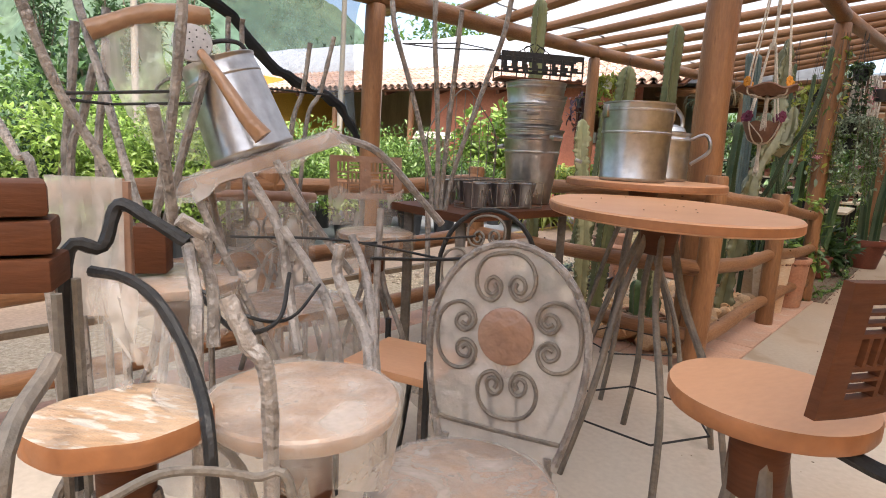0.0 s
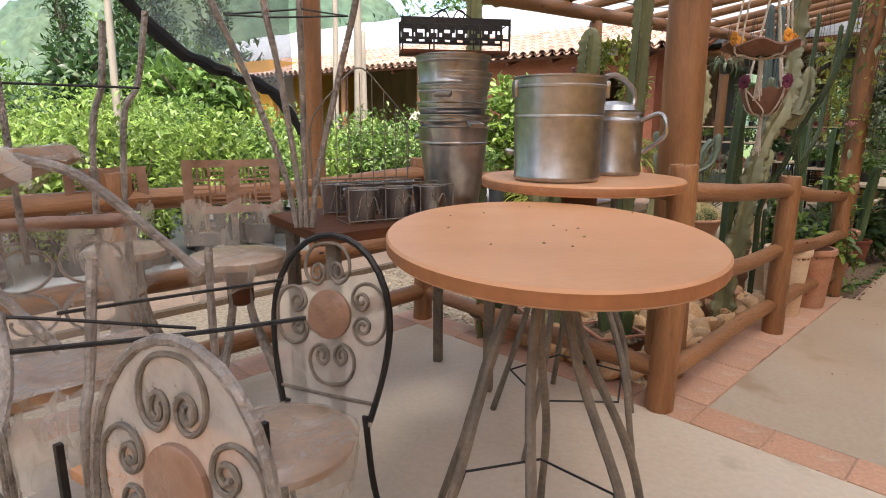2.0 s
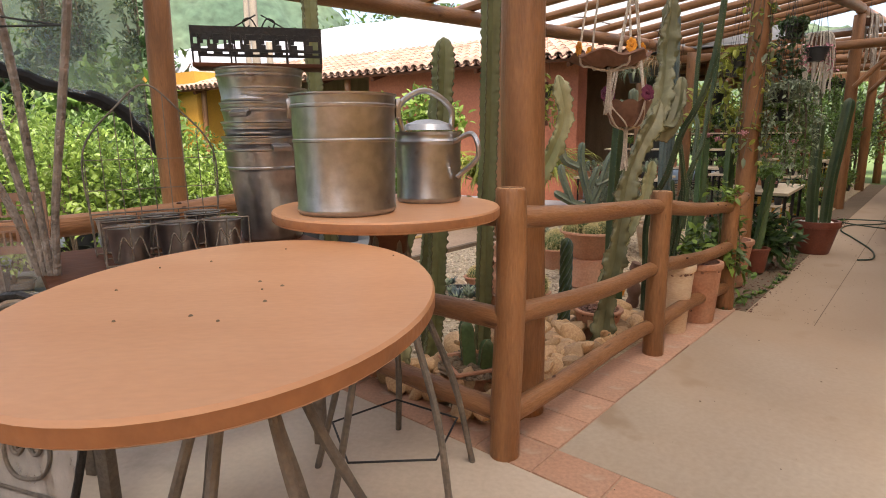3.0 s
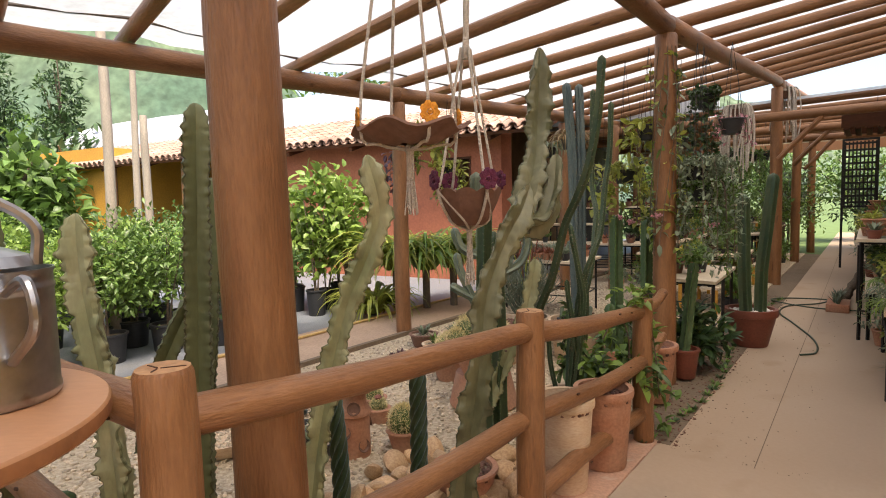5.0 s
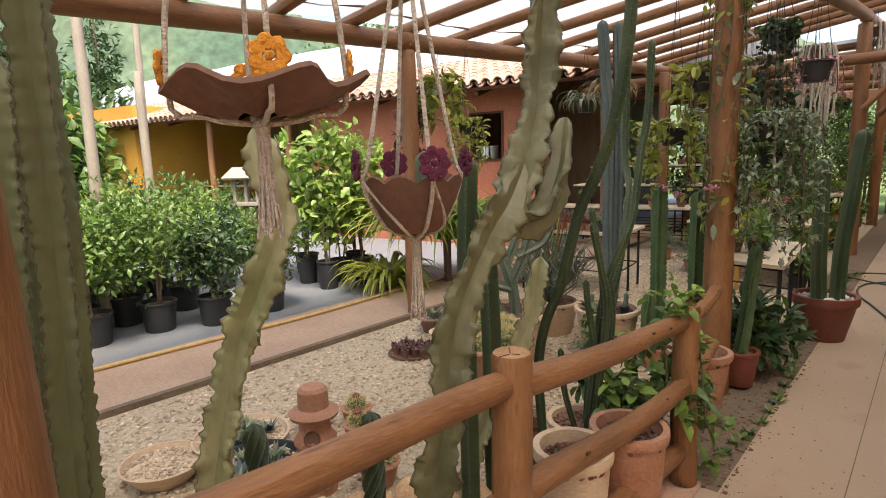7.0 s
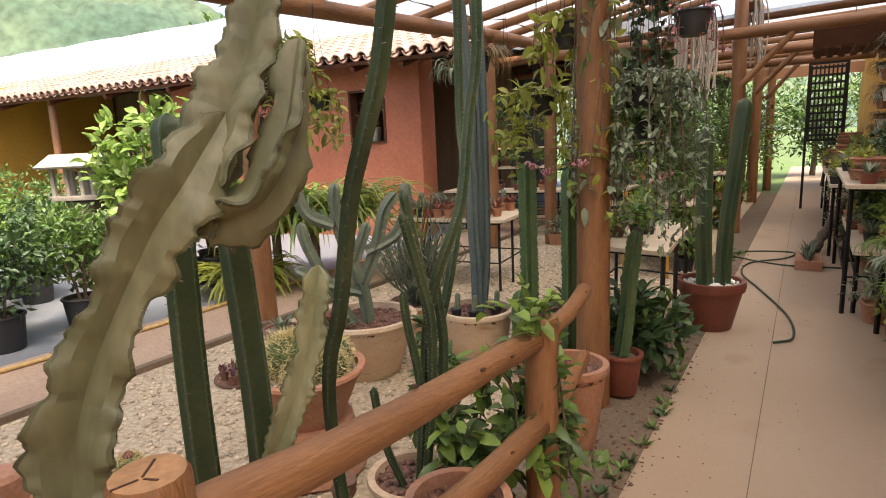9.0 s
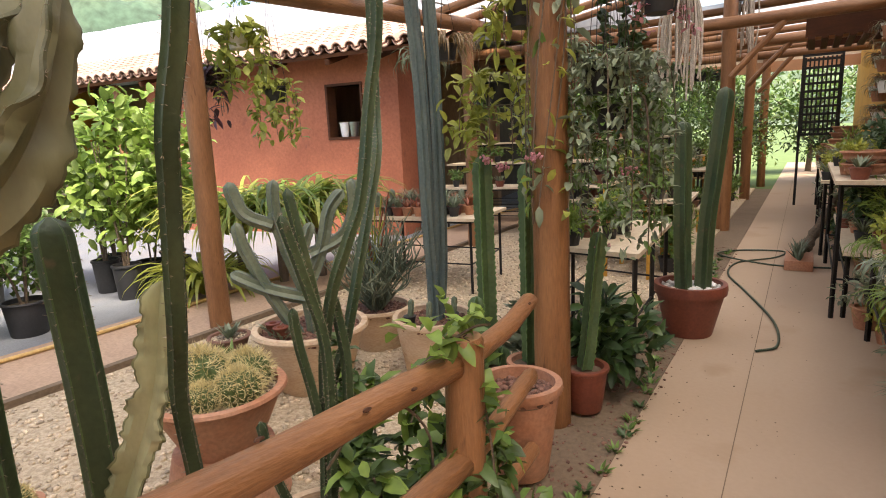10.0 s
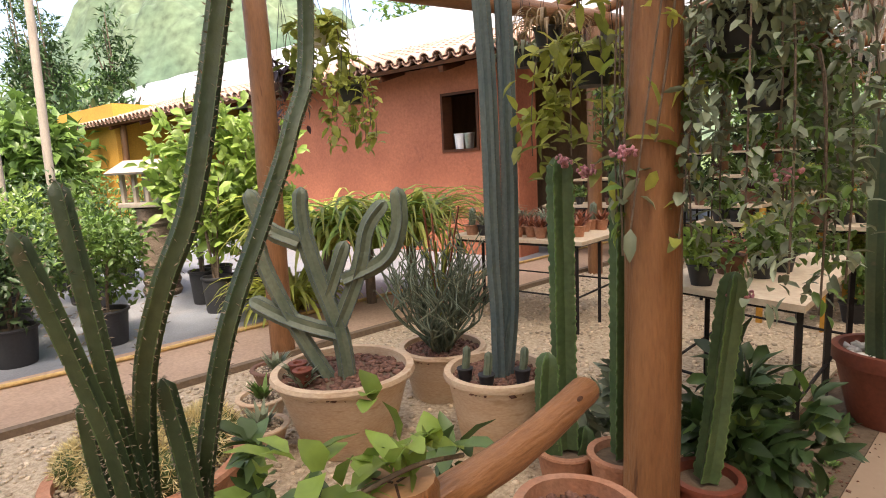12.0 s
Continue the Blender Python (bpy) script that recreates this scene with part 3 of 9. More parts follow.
# unseen sun-softening sheets added over the rest of the deck, up to the walls
for name, s0, s1, n0, n1, z in (("ceiling_rear", -7.0, -2.1, 1.9, -4.0, 3.02), ("ceiling_side", -2.1, 2.0, -2.0, -4.0, 3.42)):
    bm = bmesh.new()
    rows = [[bm.verts.new(W(s0 + (s1 - s0) * i / 12, n0 + (n1 - n0) * j / 6, z - 0.025 * (i % 2))) for j in range(7)] for i in range(13)]
    for p, q in zip(rows, rows[1:]):
        for j in range(6):
            bm.faces.new((p[j], p[j + 1], q[j + 1], q[j]))
    solid(name, bm, SHEET_SOFTENER, "unseen translucent sheeting added to soften the sun on the deck", "roof sheeting")
# brown boarded fascia over the far benches
for i in range(2):
    c = [W(17.0 + 0.05 * i, -1.6), W(17.04 + 0.05 * i, -1.6), W(17.04 + 0.05 * i, 4.5), W(17.0 + 0.05 * i, 4.5)]
    solid("trim_fascia", prism(bmesh.new(), c, 2.50 + 0.24 * i, 2.73 + 0.24 * i), TABLE_CREAM if i else WOOD_TOP, "tan wooden fascia boards over the far benches", "fascia boards")
# the pergola goes on over the far benches: cross logs under slack sheeting
for i in range(10):
    a2, b2 = W(10.7 + 0.85 * i, -1.55, 2.93), W(10.7 + 0.85 * i, 4.6, 2.80)
    t = thing("rafter", "stained round log rafter over the far benches", "rafter", a2, group="rafters of the far pergola")
    timber(t, b2 - a2, 0.055, 0.05, 260 + i, 10, 8, 0.016)
bm = bmesh.new()
rows = [[bm.verts.new(W(10.45 + 0.425 * i, -1.6 + 0.62 * j, 2.995 - 0.013 * j - (0.03 if i % 2 else 0.0))) for j in range(11)] for i in range(20)]
for p, q in zip(rows, rows[1:]):
    for j in range(10):
        bm.faces.new((p[j], p[j + 1], q[j + 1], q[j]))
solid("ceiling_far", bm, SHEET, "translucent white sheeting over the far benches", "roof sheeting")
# heavy cross beams on the far poles, with diagonal struts
for i, st in enumerate((9.9, 12.1, 14.3)):
    a2, b2 = W(st, -1.6, 2.62), W(st, 4.4, 2.62)
    t = thing("cross_beam", "dark round log beam across the far pergola", "beam", a2, group="cross beams of the far pergola")
    timber(t, b2 - a2, 0.075, 0.07, 290 + i, 12, 10, 0.016)
    for n in (0.1, 2.2):
        p, q = W(st, n, 1.95) - a2, W(st, n - 0.55, 2.56) - a2
        timber(t, q - p, 0.04, 0.04, 295 + i, 8, 4, 0.016, p, "strut")
    for n in (2.2,):
        if st > 10:
            pole(tuple(W(st, n, -0.05)), 2.62, 0.075, 0.07, 300 + i)
# ochre building that juts out beside the benches
solid("wall_pier", prism(bmesh.new(), [W(10.4, -3.45), W(10.4, -1.66), W(19.0, -1.66), W(19.0, -3.45)], -0.1, 3.1), STUCCO_YELLOW, "ochre yellow rendered wall hung with clay pots", "wall")
# thin wire battens that hold the sheet along the back beam
p0, p1 = raft[0][0].lerp(raft[0][1], 0.16), raft[-1][0].lerp(raft[-1][1], 0.16)
solid("trim_batten", tube([r[0].lerp(r[1], 0.10) + Vector((0, 0, 0.05)) for r in raft], 0.012, 6, straight=True), IRON, "dark metal pipe under the roof sheeting", "pipe")

# roof and wall on the far side of the walkway
wall = solid("wall_east", prism(bmesh.new(), [W(-7, -3.9), W(26, -3.4), W(26, -3.6), W(-7, -4.1)], -0.1, 3.2), STUCCO_YELLOW, "ochre yellow painted wall behind the plant benches", "wall")
# the roof's dark colour paints in the shade under it
roof_e = solid("roof_east", prism(bmesh.new(), [W(2, -2.0), W(10.39, -2.0), W(10.39, -4.2), W(2, -4.2)], 3.05, 3.16), SHADE_TONE, "lean-to roof over the benches with its shade painted dark", "roof")
solid("wall_south", prism(bmesh.new(), [W(-7, 1.6), W(-7, -4.1), W(-7.2, -4.1), W(-7.2, 1.6)], -0.1, 3.2), STUCCO_YELLOW, "plain ochre wall closing the deck", "wall")

# ---- red hut with tile roof ----
HX, HY = 0.93, -0.37
hn = Vector((HY, -HX, 0))          # towards the garden


def H(u, v, z):
    """A place on the hut: u along its front, v in front of it."""
    return Vector((1.5 + HX * u + HY * v, 12.54 + HY * u - HX * v, z))


def hut_wall(name, u0, u1, z0, z1, v0=-0.18, v1=0.0):
    pts = [H(u0, v0, 0), H(u1, v0, 0), H(u1, v1, 0), H(u0, v1, 0)]
    return prism(bmesh.new(), pts, z0, z1)


HUT_END = -4.1
bm = bmesh.new()
for u0, u1, z0, z1 in ((HUT_END, -0.29, -0.1, 2.62), (0.31, 0.92, -0.1, 2.62), (-0.29, 0.31, -0.1, 1.45), (-0.29, 0.31, 2.2, 2.62)):
    prism(bm, [H(u0, -0.18, 0), H(u1, -0.18, 0), H(u1, 0, 0), H(u0, 0, 0)], z0, z1)
solid("wall_north", bm, STUCCO_RED, "cracked red adobe wall of the hut with a window opening", "wall")
solid("wall_hut_side", prism(bmesh.new(), [H(0.92, -0.5, 0), H(0.92, -0.182, 0), H(0.74, -0.182, 0), H(0.74, -0.5, 0)], -0.1, 2.75), STUCCO_RED, "red adobe side wall of the hut", "wall")
solid("wall_hut_left", prism(bmesh.new(), [H(HUT_END, -3.5, 0), H(HUT_END, -0.18, 0), H(HUT_END + 0.18, -0.18, 0), H(HUT_END + 0.18, -3.5, 0)], -0.1, 2.75), STUCCO_RED, "red adobe end wall of the hut", "wall")
# added backdrop in place of the back-lit plants and posts under the roof
solid("backdrop_shed", prism(bmesh.new(), [H(-12, -3.5, 0), H(1.2, -3.5, 0), H(1.2, -3.7, 0), H(-12, -3.7, 0)], -0.1, 3.1), SHED_BACKDROP, "brown backdrop standing in for the view through the open shed", "wall")
win = thing("window_1", "open square window with potted plants on its sill", "window", kind="structure")
bm = bmesh.new()
for u0, u1, z0, z1 in ((-0.31, 0.33, 1.42, 1.455), (-0.31, -0.275, 1.455, 2.2), (0.295, 0.33, 1.455, 2.2), (-0.31, 0.33, 2.2, 2.235)):
    prism(bm, [H(u0, -0.2, 0), H(u1, -0.2, 0), H(u1, 0.02, 0), H(u0, 0.02, 0)], z0, z1)
part("window_frame", bm, WOOD_DARK, win)
for k in range(2):
    c = H(-0.06 + 0.17 * k, -0.07, 1.455)
    t = thing("sill_pot", "small pale bucket pot on the hut window sill", "pot", c, group="pots on the sill")
    part("body", lathe([(0.055, 0), (0.075, 0.2), (0.082, 0.2), (0.082, 0.215), (0.07, 0.215), (0.07, 0.19), (0.0, 0.18)], 16), WHITE_STONE if k == 0 else STEEL, t)

# roof tiles: long runs of barrel tiles down to the eave
tile_bm = bmesh.new()
seg = 6
for layer in range(1):
    vs = []
    for end, r in ((0, 0.085), (1, 0.07)):
        vs.append([tile_bm.verts.new((r * math.cos(math.pi * j / seg), end * 0.46, r * math.sin(math.pi * j / seg))) for j in range(seg + 1)])
    for j in range(seg):
        tile_bm.faces.new((vs[0][j], vs[0][j + 1], vs[1][j + 1], vs[1][j]))
    inner = []
    for end, r in ((0, 0.070), (1, 0.056)):
        inner.append([tile_bm.verts.new((r * math.cos(math.pi * j / seg), end * 0.46, r * math.sin(math.pi * j / seg))) for j in range(seg + 1)])
    for j in range(seg):
        tile_bm.faces.new((inner[0][j + 1], inner[0][j], inner[1][j], inner[1][j + 1]))
        tile_bm.faces.new((vs[0][j + 1], vs[0][j], inner[0][j], inner[0][j + 1]))
TILE = mesh_of(tile_bm, "tile", ROOF_TILE)
roof = thing("roof_1", "weathered terracotta barrel tile roof of the hut", "roof", kind="structure")
slope = radians(17)
down = math.atan2(HX, -HY)
eave_z = 2.60


def roof_frame(u, v_in, z):
    """Local x along the eave, y up the slope."""
    x = Vector((HX, HY, 0))
    y = (-hn * math.cos(slope) * 1 + Vector((0, 0, math.sin(slope))))
    z_ax = x.cross(y)
    m = Matrix((x, y, z_ax)).transposed().to_4x4()
    m.translation = H(u, v_in, z)
    return m


bm = bmesh.new()
base = roof_frame(0, 0.55, eave_z - 0.03)
box(bm, (-14.5, 0.02, -0.05), (1.9, 3.6, 0.0), 0, base)
part("deck", bm, WOOD_DARK, roof)
rest_v, rest_f = [], []
for i in range(-66, 9):
    for row in range(8):
        if row * 0.40 > 3.3:
            break
        for cover in (0, 1):
            m = base @ Matrix.Translation((i * 0.21 + (0.105 if cover else 0), row * 0.40 + 0.01 * math.sin(i * 7.3 + row), 0.055 if cover else 0.082))
            if not cover:
                m = m @ pose(0, 0, 0, 0, 180, 0)
            if i > -10 and row < 6 and cover:
                ob = new("tile", TILE)
                ob.parent = roof
                ob.matrix_world = m
            else:
                o = len(rest_v)
                rest_v.extend((m @ v.co)[:] for v in TILE.vertices)
                rest_f.extend([o + k for k in p.vertices] for p in TILE.polygons)
me = bpy.data.meshes.new("tile_rows")
me.from_pydata(rest_v, [], rest_f)
me.materials.append(ROOF_FAR)
tr = new("tile_rows", me)
tr.parent = roof
tr["kind"] = "stuff"
for i, u in enumerate((-2.0, -1.0, 0.1, 0.9, -3.6, -5.2, -6.8, -8.4, -10)):
    t = thing("roof_bracket", "dark wooden rafter end under the tile eave", "bracket", H(u, 0.5, eave_z - 0.12), group="brackets under the eave")
    bm = bmesh.new()
    box(bm, (-0.035, 0, -0.045), (0.035, 0.9, 0.035), 0.006, roof_frame(0, 0, 0).to_3x3().to_4x4())
    part("timber", bm, WOOD_DARK, t)
for i, u in enumerate((-4.6, -7.2, -10.0, 2.9)):
    pole(tuple(H(u, 0.2, 0)), 2.55, 0.08, 0.075, 130 + i)

# yellow end building and vaulted greenhouse behind
solid("wall_west", prism(bmesh.new(), [H(-14.6, 0.3, 0), H(-10.2, 0.3, 0), H(-10.2, -3.4, 0), H(-14.6, -3.4, 0)], -0.1, 3.1), STUCCO_YELLOW, "ochre yellow rendered end building", "wall")
d1 = thing("door_1", "white framed doorway in the yellow building", "door", kind="structure")
bm = bmesh.new()
for u0, u1, z0, z1 in ((-12.9, -12.8, 0, 2.1), (-12.1, -12.0, 0, 2.1), (-12.8, -12.1, 2.0, 2.1)):
    prism(bm, [H(u0, 0.28, 0), H(u1, 0.28, 0), H(u1, 0.36, 0), H(u0, 0.36, 0)], z0, z1)
part("door_frame", bm, TABLE_CREAM, d1)
# flat dark sheet; the dim inside of the doorway is painted in
bm = prism(bmesh.new(), [H(-12.8, 0.29, 0), H(-12.1, 0.29, 0), H(-12.1, 0.32, 0), H(-12.8, 0.32, 0)], 0, 2.0)
part("door_leaf", bm, SHADE_TONE, d1)

gh = thing("greenhouse", "long vaulted greenhouse with dull white plastic film", "greenhouse")
bm = bmesh.new()
rows = []
for i in range(22):
    u = -17 + i * 1.0
    rows.append([bm.verts.new(H(u, -2.4 - 3.6 + 4.0 * math.cos(math.pi * j / 14), 2.9 + (2.05 + 0.03 * math.sin(i * 2.4)) * math.sin(math.pi * j / 14) ** 0.8)) for j in range(15)])
for p, q in zip(rows, rows[1:]):
    for j in range(14):
        bm.faces.new((p[j], q[j], q[j + 1], p[j + 1]))
bm.faces.new(rows[0])
bm.faces.new(rows[-1][::-1])
part("roof_film", bm, GREENHOUSE, gh)
# near-black sides paint in the shade inside the greenhouse
part("side_wall", prism(bmesh.new(), [H(-17, -3.8, 0), H(0.7, -3.8, 0), H(0.7, -9.9, 0), H(-17, -9.9, 0)], -0.1, 2.95), SHADE_TONE, gh)

# ---- hills ----


def hill(name, cx, cy, rx, ry, h, seed, material, label, rough=True):
    bm = bmesh.new()
    n, rings = 320, 110
    vs = []
    for k in range(rings + 1):
        t = k / rings
        ring = []
        for j in range(n):
            a = 2 * math.pi * j / n
            x, y = cx + rx * t * math.cos(a), cy + ry * t * math.sin(a)
            z = h * (0.5 + 0.5 * math.cos(math.pi * t)) * (1 + 0.35 * noise.noise((x / (rx * 0.35), y / (ry * 0.35), seed)) + 0.16 * noise.noise((x / (rx * 0.09), y / (ry * 0.09), seed)) + 0.05 * noise.noise((x / (rx * 0.03), y / (ry * 0.03), seed))) + (1.8 * noise.noise((x / 5.0, y / 5.0, seed)) if rough else 0.0)
            ring.append(bm.verts.new((x, y, max(-0.2, z * (1 - t * 0.0)) - 0.3)))
        vs.append(ring)
    for a, b in zip(vs, vs[1:]):
        for j in range(n):
            bm.faces.new((a[j], a[(j + 1) % n], b[(j + 1) % n], b[j]))
    bmesh.ops.remove_doubles(bm, verts=bm.verts[:], dist=0.001)
    return solid(name, bm, material, label, "hill")


hill("backdrop_hill", -250, 330, 240, 150, 135, 3.1, HILL, "far wooded mountain slope in haze")
hill("backdrop_meadow", -80, 125, 75, 55, 11.5, 7.7, FIELD, "green grazing slope behind the nursery", False)
hill("backdrop_ridge", 120, 420, 260, 120, 70, 5.5, HILL, "distant green ridge")

# ---- tables on the deck ----


def edged(bm, name):
    """A wooden board whose rim shows darker end grain."""
    bm.normal_update()
    for f in bm.faces:
        f.material_index = 1 if abs(f.normal.z) < 0.6 else 0
    return mesh_of(bm, name, (WOOD_TOP, WOOD_EDGE))


def oval_table(at, rx, ry, rz, feet, seed, label):
    t = thing("cafe_table", label, "table", (at[0], at[1], 0), rz)
    top = at[2]
    bm = lathe([(0, -0.036), (0.985, -0.036), (1.0, -0.030), (1.0, -0.006), (0.988, 0.0), (0, 0.0)], 64)
    bmesh.ops.transform(bm, matrix=pose(0, 0, top) @ Matrix.Diagonal((rx, ry, 1, 1)), verts=bm.verts[:])
    part("tabletop", edged(bm, "tabletop"), None, t)
    part("hub", lathe([(0.05, top - 0.17), (0.06, top - 0.16), (0.075, top - 0.037), (0, top - 0.037)], 12), WOOD_DARK, t)
    for i in range(feet):
        a = 2 * math.pi * (i + 0.3) / feet
        r = 0.345 + 0.04 * math.sin(3 * i + seed)
        f = Vector((r * math.cos(a), r * math.sin(a), 0))
        part("leg", tube([f, f * 0.72 + Vector((0.012, -0.01, top * 0.34)), f * 0.38 + Vector((-0.008, 0.012, top * 0.66)), f * 0.12 + Vector((0, 0, top - 0.06))], 0.0125, 8, bumpy=0.07, seed=seed + i), IRON, t)
    for i in range(feet):
        a, b = (2 * math.pi * (j + 0.3) / feet for j in (i, i + 1))
        q = [Vector((0.25 * math.cos(x), 0.25 * math.sin(x), 0.20)) for x in (a, b)]
        part("stretcher", tube(q, 0.004, 6, steps=1), IRON_BLACK, t)
    return t


oval_table((1.33, 1.905, 0.978), 0.385, 0.53, 13, 6, 1, "round bare wooden cafe table on twisted branch-like iron legs")
oval_table((1.38, 2.78, 1.035), 0.38, 0.39, 10, 5, 4, "round wooden cafe table carrying two galvanised cans")

t = thing("table_specks", "few dark specks of dirt on the tabletop", "dirt", (1.33, 1.905, 0.978), kind="stuff")
for i in range(12):
    a, d = i * 2.4, 0.05 + 0.34 * ((i * 7 % 11) / 11)
    part("speck", lathe([(0.0022 + 0.0012 * (i % 3), 0.0), (0.002, 0.0025), (0, 0.003)], 6, m=pose(d * math.cos(a), d * 1.2 * math.sin(a), 0)), EARTH, t)


# ---- metal cans and racks ----


def bucket_profile(r0, r1, h, bands=(0.55, 0.85)):
    p = [(r0 * 0.96, 0), (r0, 0.006), (r0 * 1.02, 0.012), (r0 * 1.02, 0.018), (r0 + (r1 - r0) * 0.06, 0.024)]
    for b in bands:
        r = r0 + (r1 - r0) * b
        p += [(r - (r1 - r0) * 0.014 / h, h * b - 0.014), (r, h * b - 0.006), (r * 1.018, h * b - 0.003), (r * 1.018, h * b + 0.003), (r, h * b + 0.006), (r + (r1 - r0) * 0.014 / h, h * b + 0.014)]
    return p + [(r1 - 0.0005, h - 0.016), (r1, h - 0.008), (r1 * 1.025, h - 0.004), (r1 * 1.025, h), (r1 * 0.985, h), (r1 * 0.97, h - 0.02), (r0 * 0.96, 0.02), (0, 0.016)]


def steel_can(at, r0, r1, h, label, rz=0, bands=(0.55, 0.85), name="metal_bucket", ears=True, group=""):
    t = thing(name, label, "bucket", at, rz, group)
    part("body", lathe(bucket_profile(r0, r1, h, bands), 48), STEEL, t)
    if ears:
        for sgn in (1, -1):
            bm = bmesh.new()
            box(bm, (sgn * r1 * 1.02 - 0.004, -0.025, h - 0.07), (sgn * r1 * 1.02 + 0.012, 0.025, h - 0.012), 0.004)
            part("ear", bm, STEEL, t)
    return t


steel_can((1.298, 2.615, 1.036), 0.150, 0.158, 0.355, "large galvanised steel bucket standing on the wooden table", 20, (0.62, 0.9))
can = steel_can((1.49, 2.94, 1.036), 0.115, 0.115, 0.245, "galvanised steel watering can on the wooden table", 0, (0.86,), "watering_can", False)
part("handle", tube([(-0.08, -0.05, 0.245), (-0.09, -0.06, 0.33), (-0.01, -0.01, 0.385), (0.07, 0.05, 0.33), (0.075, 0.05, 0.25)], 0.011, 8), STEEL, can)
part("side_handle", tube([(0.10, -0.05, 0.21), (0.17, -0.08, 0.235), (0.19, -0.09, 0.16), (0.115, -0.06, 0.09)], 0.009, 8), STEEL, can)
part("hood", lathe([(0.09, 0.25), (0.08, 0.27), (0.04, 0.285), (0, 0.288)], 20), STEEL, can)
bm = bmesh.new()
box(bm, (-0.125, -0.03, 0.12), (-0.112, 0.03, 0.19), 0.003)
part("label_plate", bm, STEEL, can, "small square embossed metal plate")
for i in range(6):
    z = 0.862 + (0, 0.28, 0.335, 0.405, 0.46, 0.53)[i]
    h = 0.36 if i == 0 else 0.13
    t = steel_can((0.80 + 0.006 * math.sin(i * 2), 3.06 + 0.006 * math.cos(i * 3), z), 0.118 + 0.006 * i, 0.160 + 0.004 * math.sin(i * 1.7), h, "galvanised bucket nested in a tall stack", 37 * i, (0.8,), "metal_bucket", False, "stacked buckets")
    bm = bmesh.new()
    a = i * 2.1
    box(bm, (0.152, -0.035, h - 0.05), (0.19, 0.035, h - 0.03), 0.005, pose(0, 0, 0, 0, 18, math.degrees(a)))
    part("lug", bm, STEEL, t)
# rack with bird cut-outs on the stack
t = thing("bottle_rack", "black cut-metal rack with a wooden base on the bucket stack", "rack", (0.80, 3.06, 1.525), 24)
bm = bmesh.new()
box(bm, (-0.235, -0.075, 0), (0.235, 0.075, 0.016), 0.003)
part("base_board", bm, WOOD_DARK, t)
for y in (-0.072, 0.072):
    bm = bmesh.new()
    box(bm, (-0.235, y - 0.002, 0.118), (0.235, y + 0.002, 0.145))
    box(bm, (-0.235, y - 0.002, 0.055), (0.235, y + 0.002, 0.066))
    for i in range(9):
        x = -0.235 + i * 0.0575
        box(bm, (x, y - 0.002, 0.066), (x + 0.010, y + 0.002, 0.118))
        if i < 8:
            box(bm, (x + 0.010, y - 0.0018, 0.066), (x + 0.034, y + 0.0018, 0.082))
            box(bm, (x + 0.010, y - 0.0018, 0.104), (x + 0.022, y + 0.0018, 0.118))
    for x in (-0.233, -0.1, 0.1, 0.229):
        box(bm, (x, y - 0.003, 0.016), (x + 0.006, y + 0.003, 0.145))
    part("panel", bm, IRON_BLACK, t)
for x in (-0.233, 0.233):
    part("end_wire", tube([(x, -0.072, 0.13), (x, 0.072, 0.13)], 0.003, 5, steps=1), IRON_BLACK, t)
for k in (-1, 1):
    part("scroll", tube([(0, 0.072, 0.15), (0.03 * k, 0.072, 0.2), (0.06 * k, 0.072, 0.19), (0.05 * k, 0.072, 0.165), (0.035 * k, 0.072, 0.175)], 0.003, 5), IRON_BLACK, t)
    part("arm", tube([(0.01 * k, 0.072, 0.215), (0.1 * k, 0.072, 0.165), (0.14 * k, 0.072, 0.145)], 0.003, 5, steps=3), IRON_BLACK, t)

